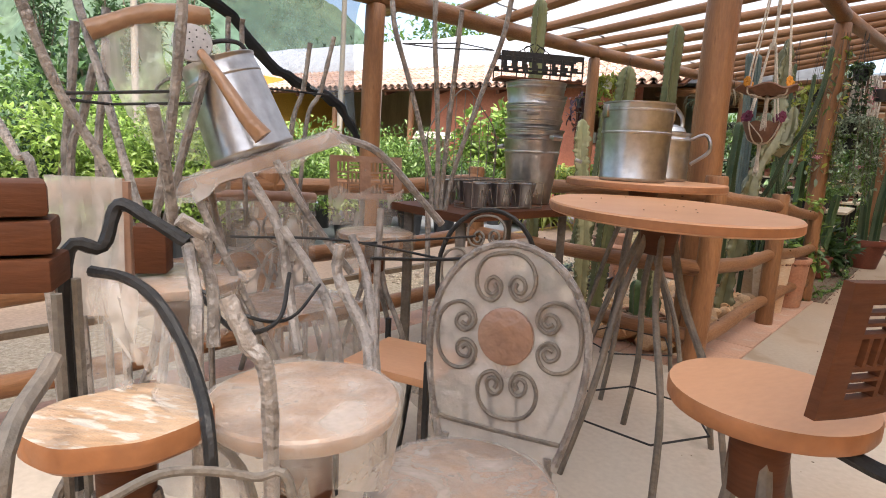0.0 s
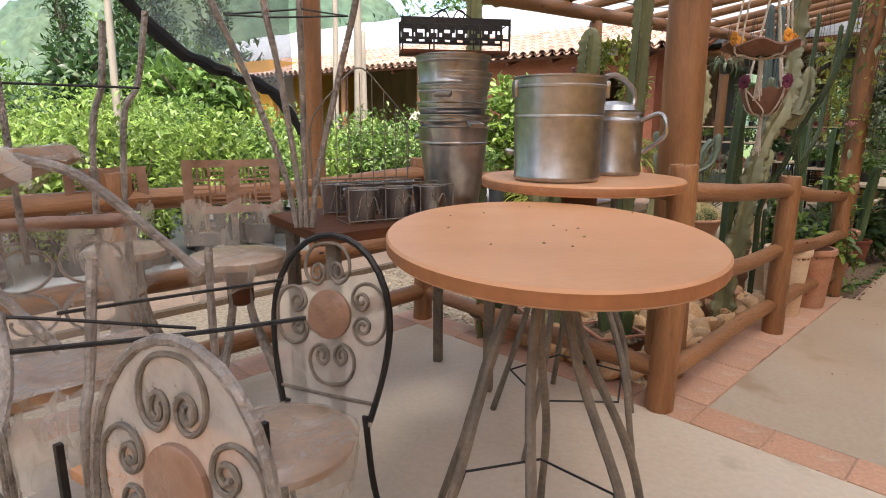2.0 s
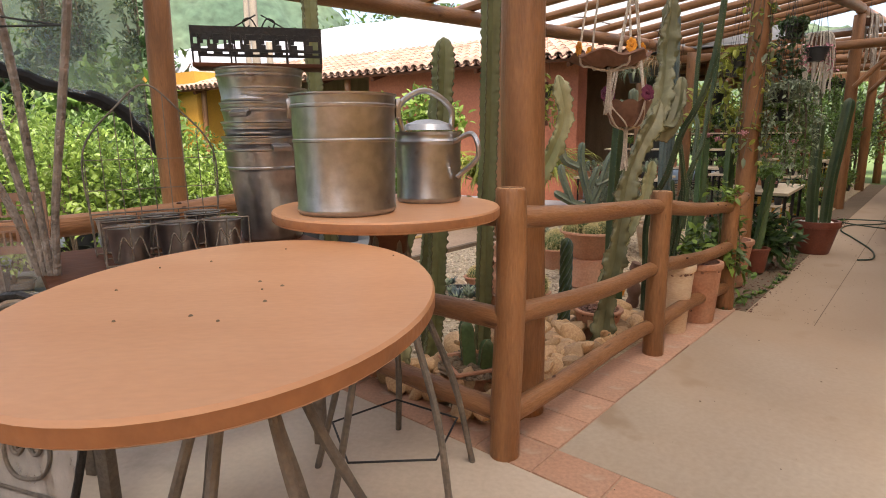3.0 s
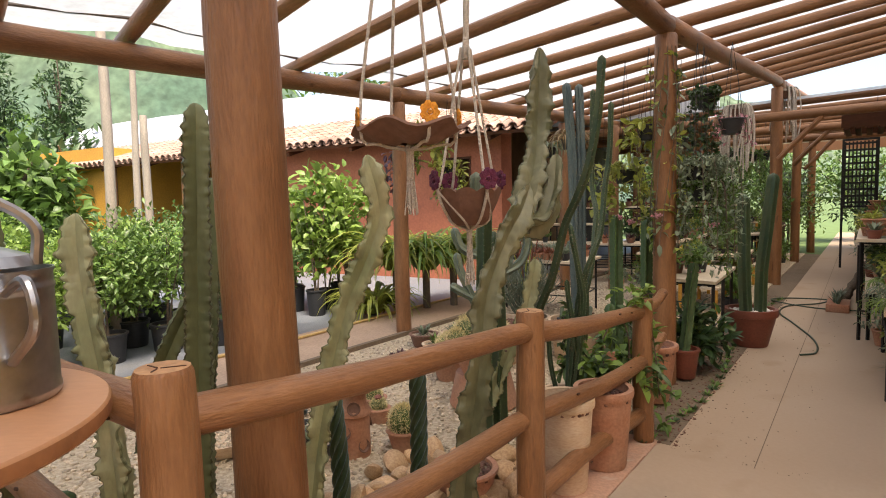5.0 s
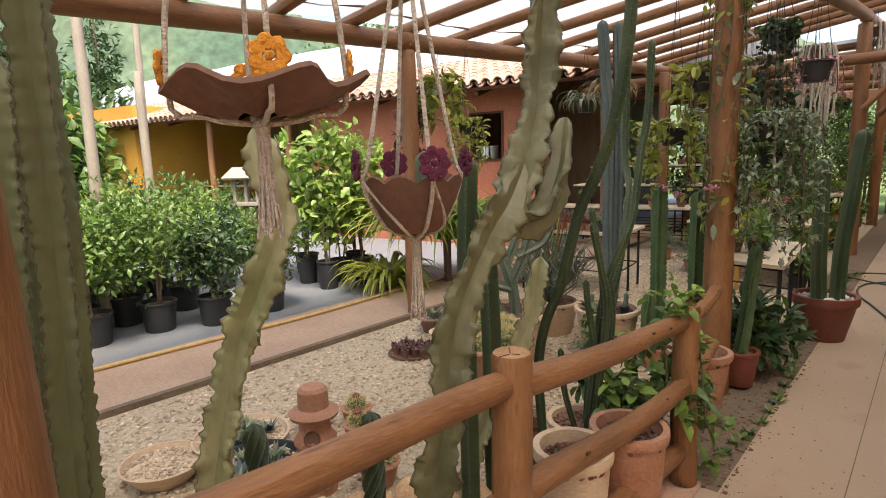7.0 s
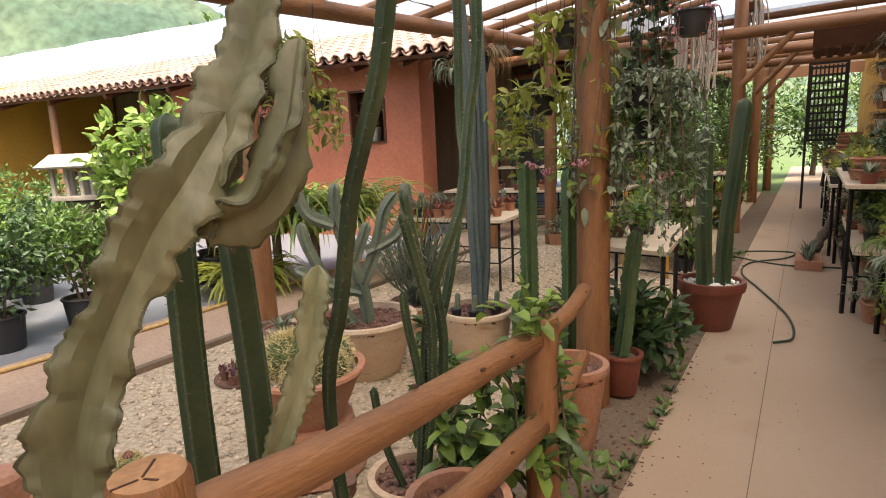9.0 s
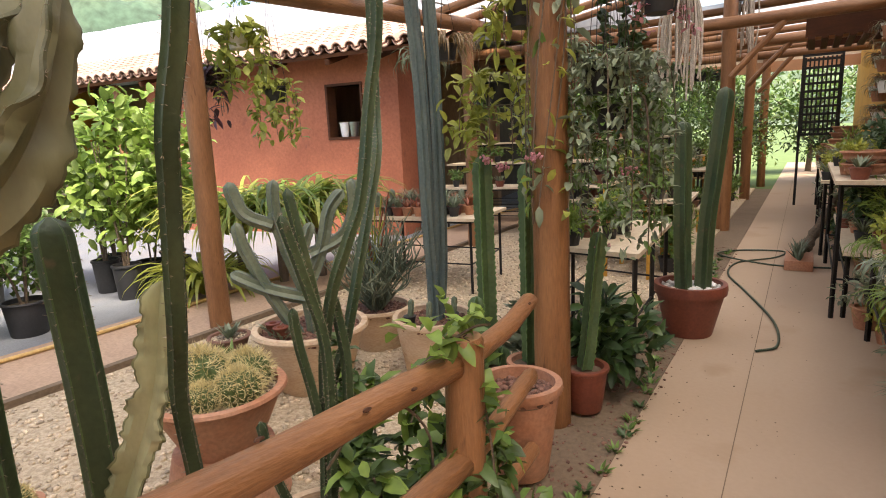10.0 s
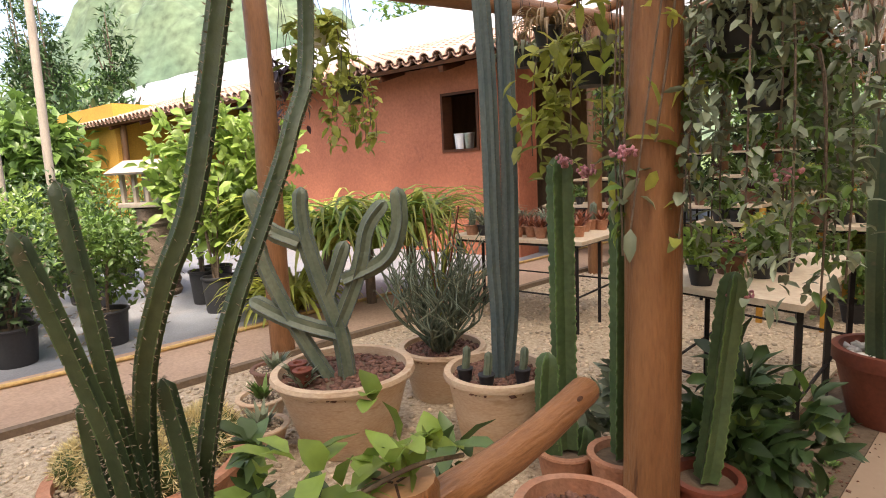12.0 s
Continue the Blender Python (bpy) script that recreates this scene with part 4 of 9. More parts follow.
# low table under the planters
t = thing("side_table", "rust brown wooden side table crowded with metal planters", "table", (0, 0, 0))
part("tabletop", prism(bmesh.new(), [(0.12, 2.60), (0.56, 2.22), (1.10, 2.96), (0.68, 3.34)], 0.825, 0.862), WOOD_DARK, t)
for x, y in ((0.22, 2.62), (0.54, 2.35), (1.0, 2.98), (0.68, 3.25)):
    bm = bmesh.new()
    box(bm, (x - 0.022, y - 0.022, 0), (x + 0.022, y + 0.022, 0.825), 0.004)
    part("leg", bm, IRON, t)
for k, (px, py) in enumerate(((0.68, 2.63), (0.49, 2.80))):
    t = thing("planter_rack", "wire rack holding small galvanised flower pots", "planter", (px, py, 0.862), 44, group="wire planter racks")
    for y in (-0.07, 0.07):
        for z in (0.012, 0.135):
            part("wire", tube([(-0.22, y, z), (0.22, y, z)], 0.003, 5, steps=1), IRON, t)
    for i in range(7):
        x = -0.22 + i * 0.0733
        part("wire", tube([(x, -0.07, 0.135), (x, -0.07, 0.005), (x, 0.07, 0.005), (x, 0.07, 0.135)], 0.0025, 5, straight=True), IRON, t)
    for i in range(3):
        part("flower_pot", lathe([(0.052, 0.01), (0.064, 0.118), (0.069, 0.126), (0.064, 0.126), (0.052, 0.02), (0, 0.018)], 20, m=pose(-0.146 + i * 0.146, 0, 0)), STEEL, t)
        part("curl", tube([(-0.19 + i * 0.146, -0.074, 0.03), (-0.17 + i * 0.146, -0.074, 0.10), (-0.146 + i * 0.146, -0.074, 0.065), (-0.12 + i * 0.146, -0.074, 0.10), (-0.1 + i * 0.146, -0.074, 0.03)], 0.0025, 5), IRON, t)
    if k:
        for i in range(9):
            x = -0.22 + i * 0.055
            part("trellis_wire", tube([(x, 0.07, 0.09), (x, 0.07, 0.36 + 0.22 * math.sin(math.pi * i / 8))], 0.0022, 4, steps=1), IRON, t)
        part("trellis_arch", tube([(-0.22, 0.07, 0.09), (-0.22, 0.07, 0.36), (-0.1, 0.07, 0.52), (0, 0.07, 0.60), (0.1, 0.07, 0.52), (0.22, 0.07, 0.36), (0.22, 0.07, 0.09)], 0.0035, 6), IRON, t)
        for z in (0.22, 0.33):
            part("trellis_wire", tube([(-0.22, 0.07, z), (0.22, 0.07, z)], 0.0022, 4, steps=1), IRON, t)
# plant stand of four splayed branch rods
t = thing("plant_stand", "tall stand of four splayed twisted iron rods", "plant stand", (0.43, 2.35, 0.862))
for i, (x, y, z) in enumerate(((-0.19, -0.21, 0.86), (-0.02, -0.16, 0.92), (0.08, -0.10, 0.85), (0.28, -0.07, 0.90))):
    part("rod", tube([(0.02 * (i - 1.5), 0, 0.0), (x * 0.25, y * 0.2, 0.2), (x * 0.62, y * 0.6, 0.52), (x * 0.9, y, 0.74), (x, y, z)], 0.011, 8, bumpy=0.07, seed=i), WRAPPED, t)
part("ring", tube([(-0.15, -0.18, 0.70), (0.08, -0.10, 0.72), (0.22, -0.06, 0.70), (0.0, -0.15, 0.69), (-0.15, -0.18, 0.70)], 0.003, 5, straight=True), IRON_BLACK, t)

# ---- chairs ----


def outline(w, z0, z1, k):
    """The horseshoe of a chair back, k from 0 to 1: straight sides that widen upwards and a round top."""
    h = z1 - z0
    zs = z0 + h * 0.52
    if k < 0.25 or k > 0.75:
        q = (k if k < 0.5 else 1 - k) / 0.25
        x, z = w * (0.76 + 0.24 * math.sin(q * math.pi / 2)), z0 + (zs - z0) * q
        return (-x if k < 0.5 else x), z
    a = math.pi * (k - 0.25) / 0.5
    return -w * math.cos(a), zs + (z1 - zs) * math.sin(a)


def scroll(c, r, turn, start, y=0.0, n=16, sweep=1.6):
    pts = []
    for i in range(n + 1):
        t = i / n
        a = start + turn * t * sweep * math.pi
        q = r * (1 - 0.72 * t)
        pts.append((c[0] + q * math.cos(a), y, c[1] + q * math.sin(a)))
    return pts


def scroll_chair(at, rz, lean, film_to, label, frame_mat=WRAPPED, w=0.205, seat=True, z0=0.40, z1=0.92):
    t = thing("scroll_chair", label, "chair", at, rz)
    tilt = Matrix.Translation((0, 0, 0.42)) @ Matrix.Rotation(radians(lean), 4, "X") @ Matrix.Translation((0, 0, -0.42))

    def rod(pts, r, name, m=frame_mat, **kw):
        part(name, tube([tilt @ Vector(p) for p in pts], r, 7, **kw), m, t)

    rod([(x, 0, z) for x, z in (outline(w, z0, z1, i / 28) for i in range(29))], 0.0095, "back_frame", straight=True, bumpy=0.06)
    cz = z0 + (z1 - z0) * 0.555
    disc = lathe([(0, -0.008), (0.068, -0.008), (0.072, -0.004), (0.072, 0.006), (0.068, 0.009), (0, 0.009)], 28, m=tilt @ Matrix.Translation((0, 0, cz)) @ pose(0, 0, 0, 90, 0, 0))
    part("disc", disc, FILM_DARK, t, "round wooden disc in the chair back")
    half = [(0.030, 0.118), (0.024, 0.104), (0.036, 0.094), (0.050, 0.104), (0.046, 0.124), (0.028, 0.132), (0.012, 0.118), (0.014, 0.096), (0.034, 0.080), (0.062, 0.090), (0.076, 0.118), (0.070, 0.152), (0.044, 0.178)]
    petal = [(-u, v) for u, v in half] + [(0, 0.186)] + half[::-1]
    for i in range(4):
        a = i * math.pi / 2 + 0.12
        c, s = math.cos(a), math.sin(a)
        rod([(u * c - v * s, 0, cz + (u * s + v * c) * 1.12) for u, v in petal], 0.0052, "scroll", IRON, steps=4)
    rod([(-0.16, 0, z0 + 0.05), (0, 0.006, z0 + 0.045), (0.16, 0, z0 + 0.05)], 0.006, "cross_bar", IRON)
    if film_to:
        for yo in (0.006,):
            bm = bmesh.new()
            rows = []
            for i in range(33):
                x, z = outline(w * 1.03, z0 - 0.02, z1 + 0.006, i / 32)
                z = min(z, z0 + (z1 - z0) * film_to + 0.05 * x / w)
                rows.append([bm.verts.new(tilt @ Vector((x * j / 6, yo * (1 - (j / 6) ** 4) + 0.0015 * math.sin(i * 2.3 + j * 1.9), (z0 + 0.18) + (z - z0 - 0.18) * j / 6))) for j in range(7)])
            for p, q in zip(rows, rows[1:] + rows[:1]):
                for j in range(6):
                    if p[j].co != q[j].co:
                        bm.faces.new((p[j], p[j + 1], q[j + 1], q[j]))
            part("film", bm, FILM_MILKY, t, "crinkled milky plastic film")
    if seat:
        wrapped_seat(t, (0, -0.21, 0.42), 0.20, 0.2, 3)
        for x, y in ((-0.15, -0.36), (0.15, -0.36), (-0.15, 0.0), (0.15, 0.0)):
            part("leg", tube([(x * 0.9, y, 0.41), (x * 1.05, y * 1.03, 0.2), (x * 1.15, y * 1.08 + (0.05 if y == 0 else -0.02), 0.0)], 0.0095, 7, bumpy=0.05), frame_mat, t)
    return t


def wrapped_seat(t, c, r, skirt, seed, wood=FILM_WOOD, m=None):
    """A round seat with film gathered over it."""
    m = m or Matrix()
    bm = lathe([(0, -0.03), (r * 0.97, -0.03), (r, -0.02), (r, -0.004), (r * 0.97, 0.0), (0, 0.0)], 36, m=m @ Matrix.Translation(c))
    part("seat", bm, wood, t)
    rnd = random.Random(seed)
    bm = bmesh.new()
    rings = []
    ph = [rnd.uniform(0, 6.28) for _ in range(4)]
    for k, (f, z) in enumerate(((0.0, 0.006), (0.5, 0.007), (0.95, 0.007), (1.04, -0.004), (1.06, -0.03), (0.98, -0.03 - skirt * 0.5), (0.9, -0.03 - skirt))):
        ring = []
        for j in range(40):
            a = 2 * math.pi * j / 40
            wv = 0 if k < 2 else (0.035 * math.sin(7 * a + ph[0]) + 0.03 * math.sin(11 * a + ph[1])) * (k - 1) / 3
            zz = z + (0.004 * math.sin(5 * a + ph[2]) if k in (1, 2) else 0) - (skirt * 0.35 * math.sin(2 * a + ph[3]) if k == 6 else 0)
            ring.append(bm.verts.new(m @ (Vector(c) + Vector((r * f * (1 + wv) * math.cos(a), r * f * (1 + wv) * math.sin(a), zz)))))
        rings.append(ring)
    for p, q in zip(rings, rings[1:]):
        for j in range(40):
            bm.faces.new((p[j], p[(j + 1) % 40], q[(j + 1) % 40], q[j]))
    bmesh.ops.remove_doubles(bm, verts=bm.verts[:], dist=0.0005)
    part("film", bm, FILM, t, "crumpled clear plastic film")


scroll_chair((0.86, 1.12, 0), -13, -6, 1.0, "iron scroll-back chair fully wrapped in clear film")
scroll_chair((0.71, 1.92, 0), -8, -8, 0.75, "black iron scroll-back chair half covered in film", IRON_BLACK, 0.2)


def carved_board(w, h, cells, m, bend=0.0):
    """A board pierced by groups of three slots, alternately upright and level."""
    side, mid, edge = 0.034, 0.024, 0.026
    cuts = (0.0, 0.07, 0.29, 0.39, 0.61, 0.71, 0.93, 1.0)
    xs, zs, cols, tiers = [-w / 2], [0.0], [], []
    for lo, hi in ((-w / 2 + side, -mid), (mid, w / 2 - side)):
        for i in range(2):
            a, b = lo + (hi - lo) * i / 2, lo + (hi - lo) * (i + 1) / 2
            cols.append((a, b))
            xs += [a + (b - a) * c for c in cuts[(1 if i else 0):]]
    for j in range(3):
        a, b = edge + (h - 2 * edge) * j / 3, edge + (h - 2 * edge) * (j + 1) / 3
        tiers.append((a, b))
        zs += [a + (b - a) * c for c in cuts[(1 if j else 0):]]
    xs.append(w / 2)
    zs.append(h)

    def open_at(x, z):
        for i, (a, b) in enumerate(cols):
            for j, (c, d) in enumerate(tiers):
                if a < x < b and c < z < d:
                    u, v = (x - a) / (b - a), (z - c) / (d - c)
                    if (i + j) % 2:
                        u, v = v, u
                    return 0.07 < v < 0.93 and any(lo < u < hi for lo, hi in ((0.07, 0.29), (0.39, 0.61), (0.71, 0.93)))
        return False

    bm = bmesh.new()
    grid = {}

    def vert(i, k, y):
        if (i, k, y) not in grid:
            x = xs[i]
            grid[i, k, y] = bm.verts.new(m @ Vector((x, y - bend * (x / (w / 2)) ** 2 * 0.045, zs[k])))
        return grid[i, k, y]

    t = 0.007
    solid_at = {(i, k): not open_at((xs[i] + xs[i + 1]) / 2, (zs[k] + zs[k + 1]) / 2) for i in range(len(xs) - 1) for k in range(len(zs) - 1)}
    for (i, k), full in solid_at.items():
        if not full:
            continue
        for y, flip in ((-t, False), (t, True)):
            f = [vert(i, k, y), vert(i + 1, k, y), vert(i + 1, k + 1, y), vert(i, k + 1, y)]
            bm.faces.new(f[::-1] if flip else f)
        for di, dk, e in ((-1, 0, ((i, k), (i, k + 1))), (1, 0, ((i + 1, k), (i + 1, k + 1))), (0, -1, ((i, k), (i + 1, k))), (0, 1, ((i, k + 1), (i + 1, k + 1)))):
            if not solid_at.get((i + di, k + dk), False):
                bm.faces.new((vert(*e[0], -t), vert(*e[1], -t), vert(*e[1], t), vert(*e[0], t)))
    bmesh.ops.recalc_face_normals(bm, faces=bm.faces[:])
    return bm


def stool(at, z, rz, wrapped, label, r=0.215, bw=0.40, bh=0.20, feet=4, off=0.19, back=True, lift=0.055):
    t = thing("bar_stool", label, "stool", (at[0], at[1], 0), rz)
    if wrapped:
        wrapped_seat(t, (0, 0, z), r, 0.1, int(at[0] * 100))
    else:
        part("seat", edged(lathe([(0, -0.034), (r * 0.975, -0.034), (r, -0.026), (r, -0.006), (r * 0.985, 0), (0, 0)], 48, m=pose(0, 0, z)), "seat"), None, t)
    part("hub", lathe([(0.035, z - 0.2), (0.05, z - 0.19), (0.05, z - 0.035), (0, z - 0.035)], 14), WOOD_DARK, t)
    for i in range(feet):
        a = 2 * math.pi * (i + 0.5) / feet
        f = Vector((math.cos(a), math.sin(a), 0)) * 0.21
        part("leg", tube([f, f * 0.7 + Vector((0.01, 0.0, z * 0.33)), f * 0.3 + Vector((0, 0.01, z * 0.62)), f * 0.15 + Vector((0, 0, z - 0.1))], 0.014, 8, bumpy=0.07, seed=i), WRAPPED if wrapped else IRON, t)
    if not back:
        return t
    board = part("backrest", carved_board(bw, bh, 2, Matrix.Translation((0, off, z + lift)) @ pose(0, 0, 0, -6, 0, 0), 0.6), FILM_DARK if wrapped else WOOD_DARK, t, "dark carved wooden backrest with slots")
    part("bracket", tube([(0, 0.05, z - 0.04), (0, off + 0.035, z - 0.05), (0, off + 0.045, z + 0.06), (0, off + 0.02, z + lift + bh * 0.7)], 0.014, 8), IRON_BLACK if not wrapped else WRAPPED, t)
    if wrapped:
        bm = bmesh.new()
        rows = []
        for i in range(13):
            x = -bw * 0.53 + bw * 1.06 * i / 12
            rows.append([bm.verts.new((x, off - 0.03 + 0.006 * math.sin(i * 2 + j * 1.7) - 0.02 * (x / bw) ** 2, z + 0.01 + (lift + 0.04 + 0.02 * math.sin(i * 1.1)) * j / 6)) for j in range(7)])
        for p, q in zip(rows, rows[1:]):
            for j in range(6):
                bm.faces.new((p[j], p[j + 1], q[j + 1], q[j]))
        part("film", bm, FILM, t, "clear plastic film over the backrest")
    return t


stool((1.355, 0.83), 0.745, -139, False, "unwrapped wooden bar stool with a carved slotted backrest", 0.165, 0.37, 0.195, 4, 0.185)
stool((0.12, 2.38), 0.735, 36, True, "film-wrapped wooden bar stool with a carved backrest", 0.18, 0.37, 0.215, lift=0.135)
stool((-0.32, 2.30), 0.75, 60, True, "film-wrapped round wooden bar stool", 0.15, 0.3, 0.18, lift=0.12)
stool((-0.12, 1.22), 0.735, 150, True, "film-wrapped bar stool under an upturned stool", 0.19, back=False)


def rods_thing(name, label, category, at, rods, material=WRAPPED):
    """A frame of bent rods, given in world places, on its base."""
    t = thing(name, label, category, at)
    for i, (nm, pts, r) in enumerate(rods):
        part(nm, tube([Vector(p) - Vector(at) for p in pts], r, 8, bumpy=0.1, seed=i), material, t)
    return t


# stool standing on its head on the wrapped seat, legs in the air
t = rods_thing("upturned_stool", "bar stool upside down with film-wrapped branch-like legs", "stool", (-0.17, 1.2, 0.742), [
    ("leg", [(-0.20, 1.17, 0.86), (-0.25, 1.13, 1.05), (-0.31, 1.06, 1.24), (-0.345, 1.0, 1.45), (-0.34, 0.99, 1.52)], 0.0125),
    ("leg", [(-0.20, 1.23, 0.86), (-0.28, 1.26, 1.0), (-0.40, 1.31, 1.27), (-0.52, 1.35, 1.55)], 0.0125),
    ("leg", [(-0.15, 1.18, 0.86), (-0.10, 1.17, 1.02), (-0.03, 1.14, 1.27), (0.015, 1.12, 1.50)], 0.0135),
    ("leg", [(-0.14, 1.22, 0.86), (-0.09, 1.24, 1.08), (-0.03, 1.27, 1.32)], 0.0125)])
bm = bmesh.new()
box(bm, (-0.05, -0.045, 0.006), (0.05, 0.045, 0.14), 0.006, pose(0, 0, 0, 0, 0, 25))
part("hub", bm, WOOD_DARK, t)
for q in (((-0.30, 1.07, 1.23), (-0.03, 1.14, 1.25)), ((-0.30, 1.07, 1.215), (-0.37, 1.30, 1.22), (-0.04, 1.26, 1.23))):
    part("brace", tube([Vector(p) - Vector((-0.17, 1.2, 0.742)) for p in q], 0.0045, 6, steps=1), IRON_BLACK, t)
rods_thing("upturned_stool", "far upturned stool with pale film-wrapped legs", "stool", (-0.70, 1.5, 0.0), [
    ("leg", [(-0.72, 1.5, 0.0), (-0.723, 1.5, 0.97), (-0.66, 1.5, 1.18), (-0.60, 1.5, 1.36)], 0.014), ("leg", [(-0.84, 1.6, 0.0), (-0.839, 1.6, 0.98), (-0.80, 1.6, 1.25), (-0.765, 1.6, 1.52)], 0.016),
    ("leg", [(-0.50, 1.2, 0.0), (-0.548, 1.2, 0.95), (-0.61, 1.2, 1.06), (-0.68, 1.2, 1.17)], 0.013), ("leg", [(-0.55, 1.45, 0.0), (-0.56, 1.45, 1.0), (-0.52, 1.45, 1.3), (-0.50, 1.45, 1.53)], 0.013)])


def film_sheet(corners, material, nu=12, nv=12, depth=0.014, seed=0):
    """A creased sheet of film between four corners."""
    bm = bmesh.new()
    c = [Vector(p) for p in corners]
    out = (c[1] - c[0]).cross(c[3] - c[0]).normalized()
    rows = []
    for i in range(nu + 1):
        row = []
        for j in range(nv + 1):
            p = c[0].lerp(c[1], i / nu).lerp(c[3].lerp(c[2], i / nu), j / nv)
            row.append(bm.verts.new(p + out * (depth * noise.noise((p.x * 9 + seed, p.y * 9, p.z * 6)) * 2 + 0.35 * depth * math.sin(i * 2.3 + j * 0.7 + seed))))
        rows.append(row)
    for p, q in zip(rows, rows[1:]):
        for j in range(nv):
            bm.faces.new((p[j], p[j + 1], q[j + 1], q[j]))
    return bm


# wrapped carved back standing on edge among the stools
t = thing("wrapped_chair", "chair with a flat wooden back wrapped in cloudy film", "chair", (-0.15, 0.98, 0.0))
o = Vector((-0.15, 0.98, 0.0))
bm = bmesh.new()
for k, m in enumerate((FILM_DARK,)):
    box(bm, (0.055, -0.012, 0.70), (0.085, 0.012, 1.02), 0.004, pose(0, 0, 0, 0, 0, 22))
    box(bm, (-0.075, -0.012, 0.99), (0.054, 0.012, 1.018), 0.004, pose(0, 0, 0, 0, 0, 22))
part("board", bm, FILM_DARK, t)
part("film", film_sheet([Vector(p) - o for p in ((-0.225, 0.935, 0.68), (-0.075, 0.99, 0.68), (-0.07, 0.985, 1.03), (-0.235, 0.93, 1.03))], FILM_MILKY), FILM_MILKY, t, "cloudy plastic film")
for x in (-0.06, 0.06):
    part("leg", tube([(x, 0.02, 0.0), (x, 0.02, 0.4), (x * 1.05, 0.01, 0.72)], 0.011, 7, bumpy=0.06), WRAPPED, t)
stool((0.56, 0.66), 0.70, 75, True, "film-wrapped wooden stool with gathered plastic", 0.165, back=False)
# slice of trunk as a seat
t = thing("log_stool", "stool with a bark-edged slice of trunk as seat", "stool", (0.385, 0.44, 0))
bm = bmesh.new()
rim = []
for i in range(44):
    a = 2 * math.pi * i / 44
    r = 0.112 * (1 + 0.10 * math.cos(2 * a - 1.2) - 0.13 * math.exp(-((a - 1.1) / 0.32) ** 2) - 0.13 * math.exp(-((a - 2.75) / 0.36) ** 2) + 0.02 * math.sin(7 * a))
    rim.append((r * math.cos(a), r * math.sin(a)))
rings = [[bm.verts.new((x * k, y * k, 0.745 + z)) for x, y in rim] for k, z in ((0.93, -0.04), (1.0, -0.032), (1.0, -0.006), (0.975, 0.0))]
for p, q in zip(rings, rings[1:]):
    for j in range(44):
        bm.faces.new((p[j], p[(j + 1) % 44], q[(j + 1) % 44], q[j]))
bm.faces.new(rings[0][::-1])
bm.faces.new(rings[-1]).material_index = 1
bmesh.ops.recalc_face_normals(bm, faces=bm.faces[:])
part("seat", mesh_of(bm, "seat", (WOOD_EDGE, SLAB)), None, t)
part("hub", lathe([(0.03, 0.55), (0.04, 0.56), (0.04, 0.705), (0, 0.705)], 12), WOOD_DARK, t)
for i in range(4):
    a = i * 1.57 + 0.4
    f = Vector((math.cos(a), math.sin(a), 0)) * 0.17
    part("leg", tube([f, f * 0.6 + Vector((0, 0, 0.3)), f * 0.2 + Vector((0, 0, 0.62))], 0.013, 8, bumpy=0.07, seed=i), WRAPPED, t)
# chair with a ring-patterned iron back, wrapped
t = thing("wrapped_chair", "film-wrapped iron chair with a ring-pattern back and wooden rail", "chair", (0, 1.7, 0))
o = Vector((0, 1.7, 0))
a0, b0 = Vector((-0.33, 1.72, 0)) - o, Vector((-0.105, 2.09, 0)) - o
ex = (b0 - a0).normalized()
fw = Vector((ex.y, -ex.x, 0))
for p in (a0, b0):
    part("back_post", tube([p, p + Vector((0, 0, 0.5)), p + Vector((0, 0, 0.90))], 0.013, 8, bumpy=0.06), WRAPPED, t)
    part("leg", tube([p + fw * 0.36, p + fw * 0.36 + Vector((0, 0, 0.25)), p + fw * 0.36 + Vector((0, 0, 0.50))], 0.012, 8, bumpy=0.06), WRAPPED, t)
part("top_rail", tube([a0 + Vector((0, 0, 0.925)) - ex * 0.04, (a0 + b0) / 2 + Vector((0, 0, 0.915)), b0 + Vector((0, 0, 0.90)) + ex * 0.04], 0.024, 10, bumpy=0.12), FILM_DARK, t, "rough wooden top rail under film")
for k in range(2):
    for zz, flip in ((0.785, 1), (0.62, -1)):
        c = a0.lerp(b0, 0.27 + 0.46 * k)
        spiral = [(0.092 - 0.055 * max(0.0, i / 26 - 0.62) / 0.38, flip * (1.2 + 8.2 * i / 26)) for i in range(27)]
        part("scroll", tube([c + fw * 0.004 + ex * (r * math.cos(q)) + Vector((0, 0, zz + r * 0.86 * math.sin(q))) for r, q in spiral], 0.0055, 6, straight=True), WRAPPED, t)
up = Vector((0, 0, 1))
part("film", film_sheet([a0 + fw * 0.02 + up * 0.50 - ex * 0.03, b0 + fw * 0.02 + up * 0.50 + ex * 0.03, b0 + fw * 0.02 + up * 0.90 + ex * 0.03, a0 + fw * 0.02 + up * 0.92 - ex * 0.03], FILM, depth=0.008), FILM, t, "cloudy plastic film over the back")
sc = [a0 + fw * 0.03, b0 + fw * 0.03, b0 + fw * 0.40, a0 + fw * 0.40]
part("seat", prism(bmesh.new(), sc, 0.49, 0.52), FILM_WOOD, t)
part("film", film_sheet([p + up * 0.527 for p in (sc[3] + fw * 0.01, sc[2] + fw * 0.01, sc[1], sc[0])], FILM, 14, 12, 0.008, 2), FILM, t, "film stretched over the seat")
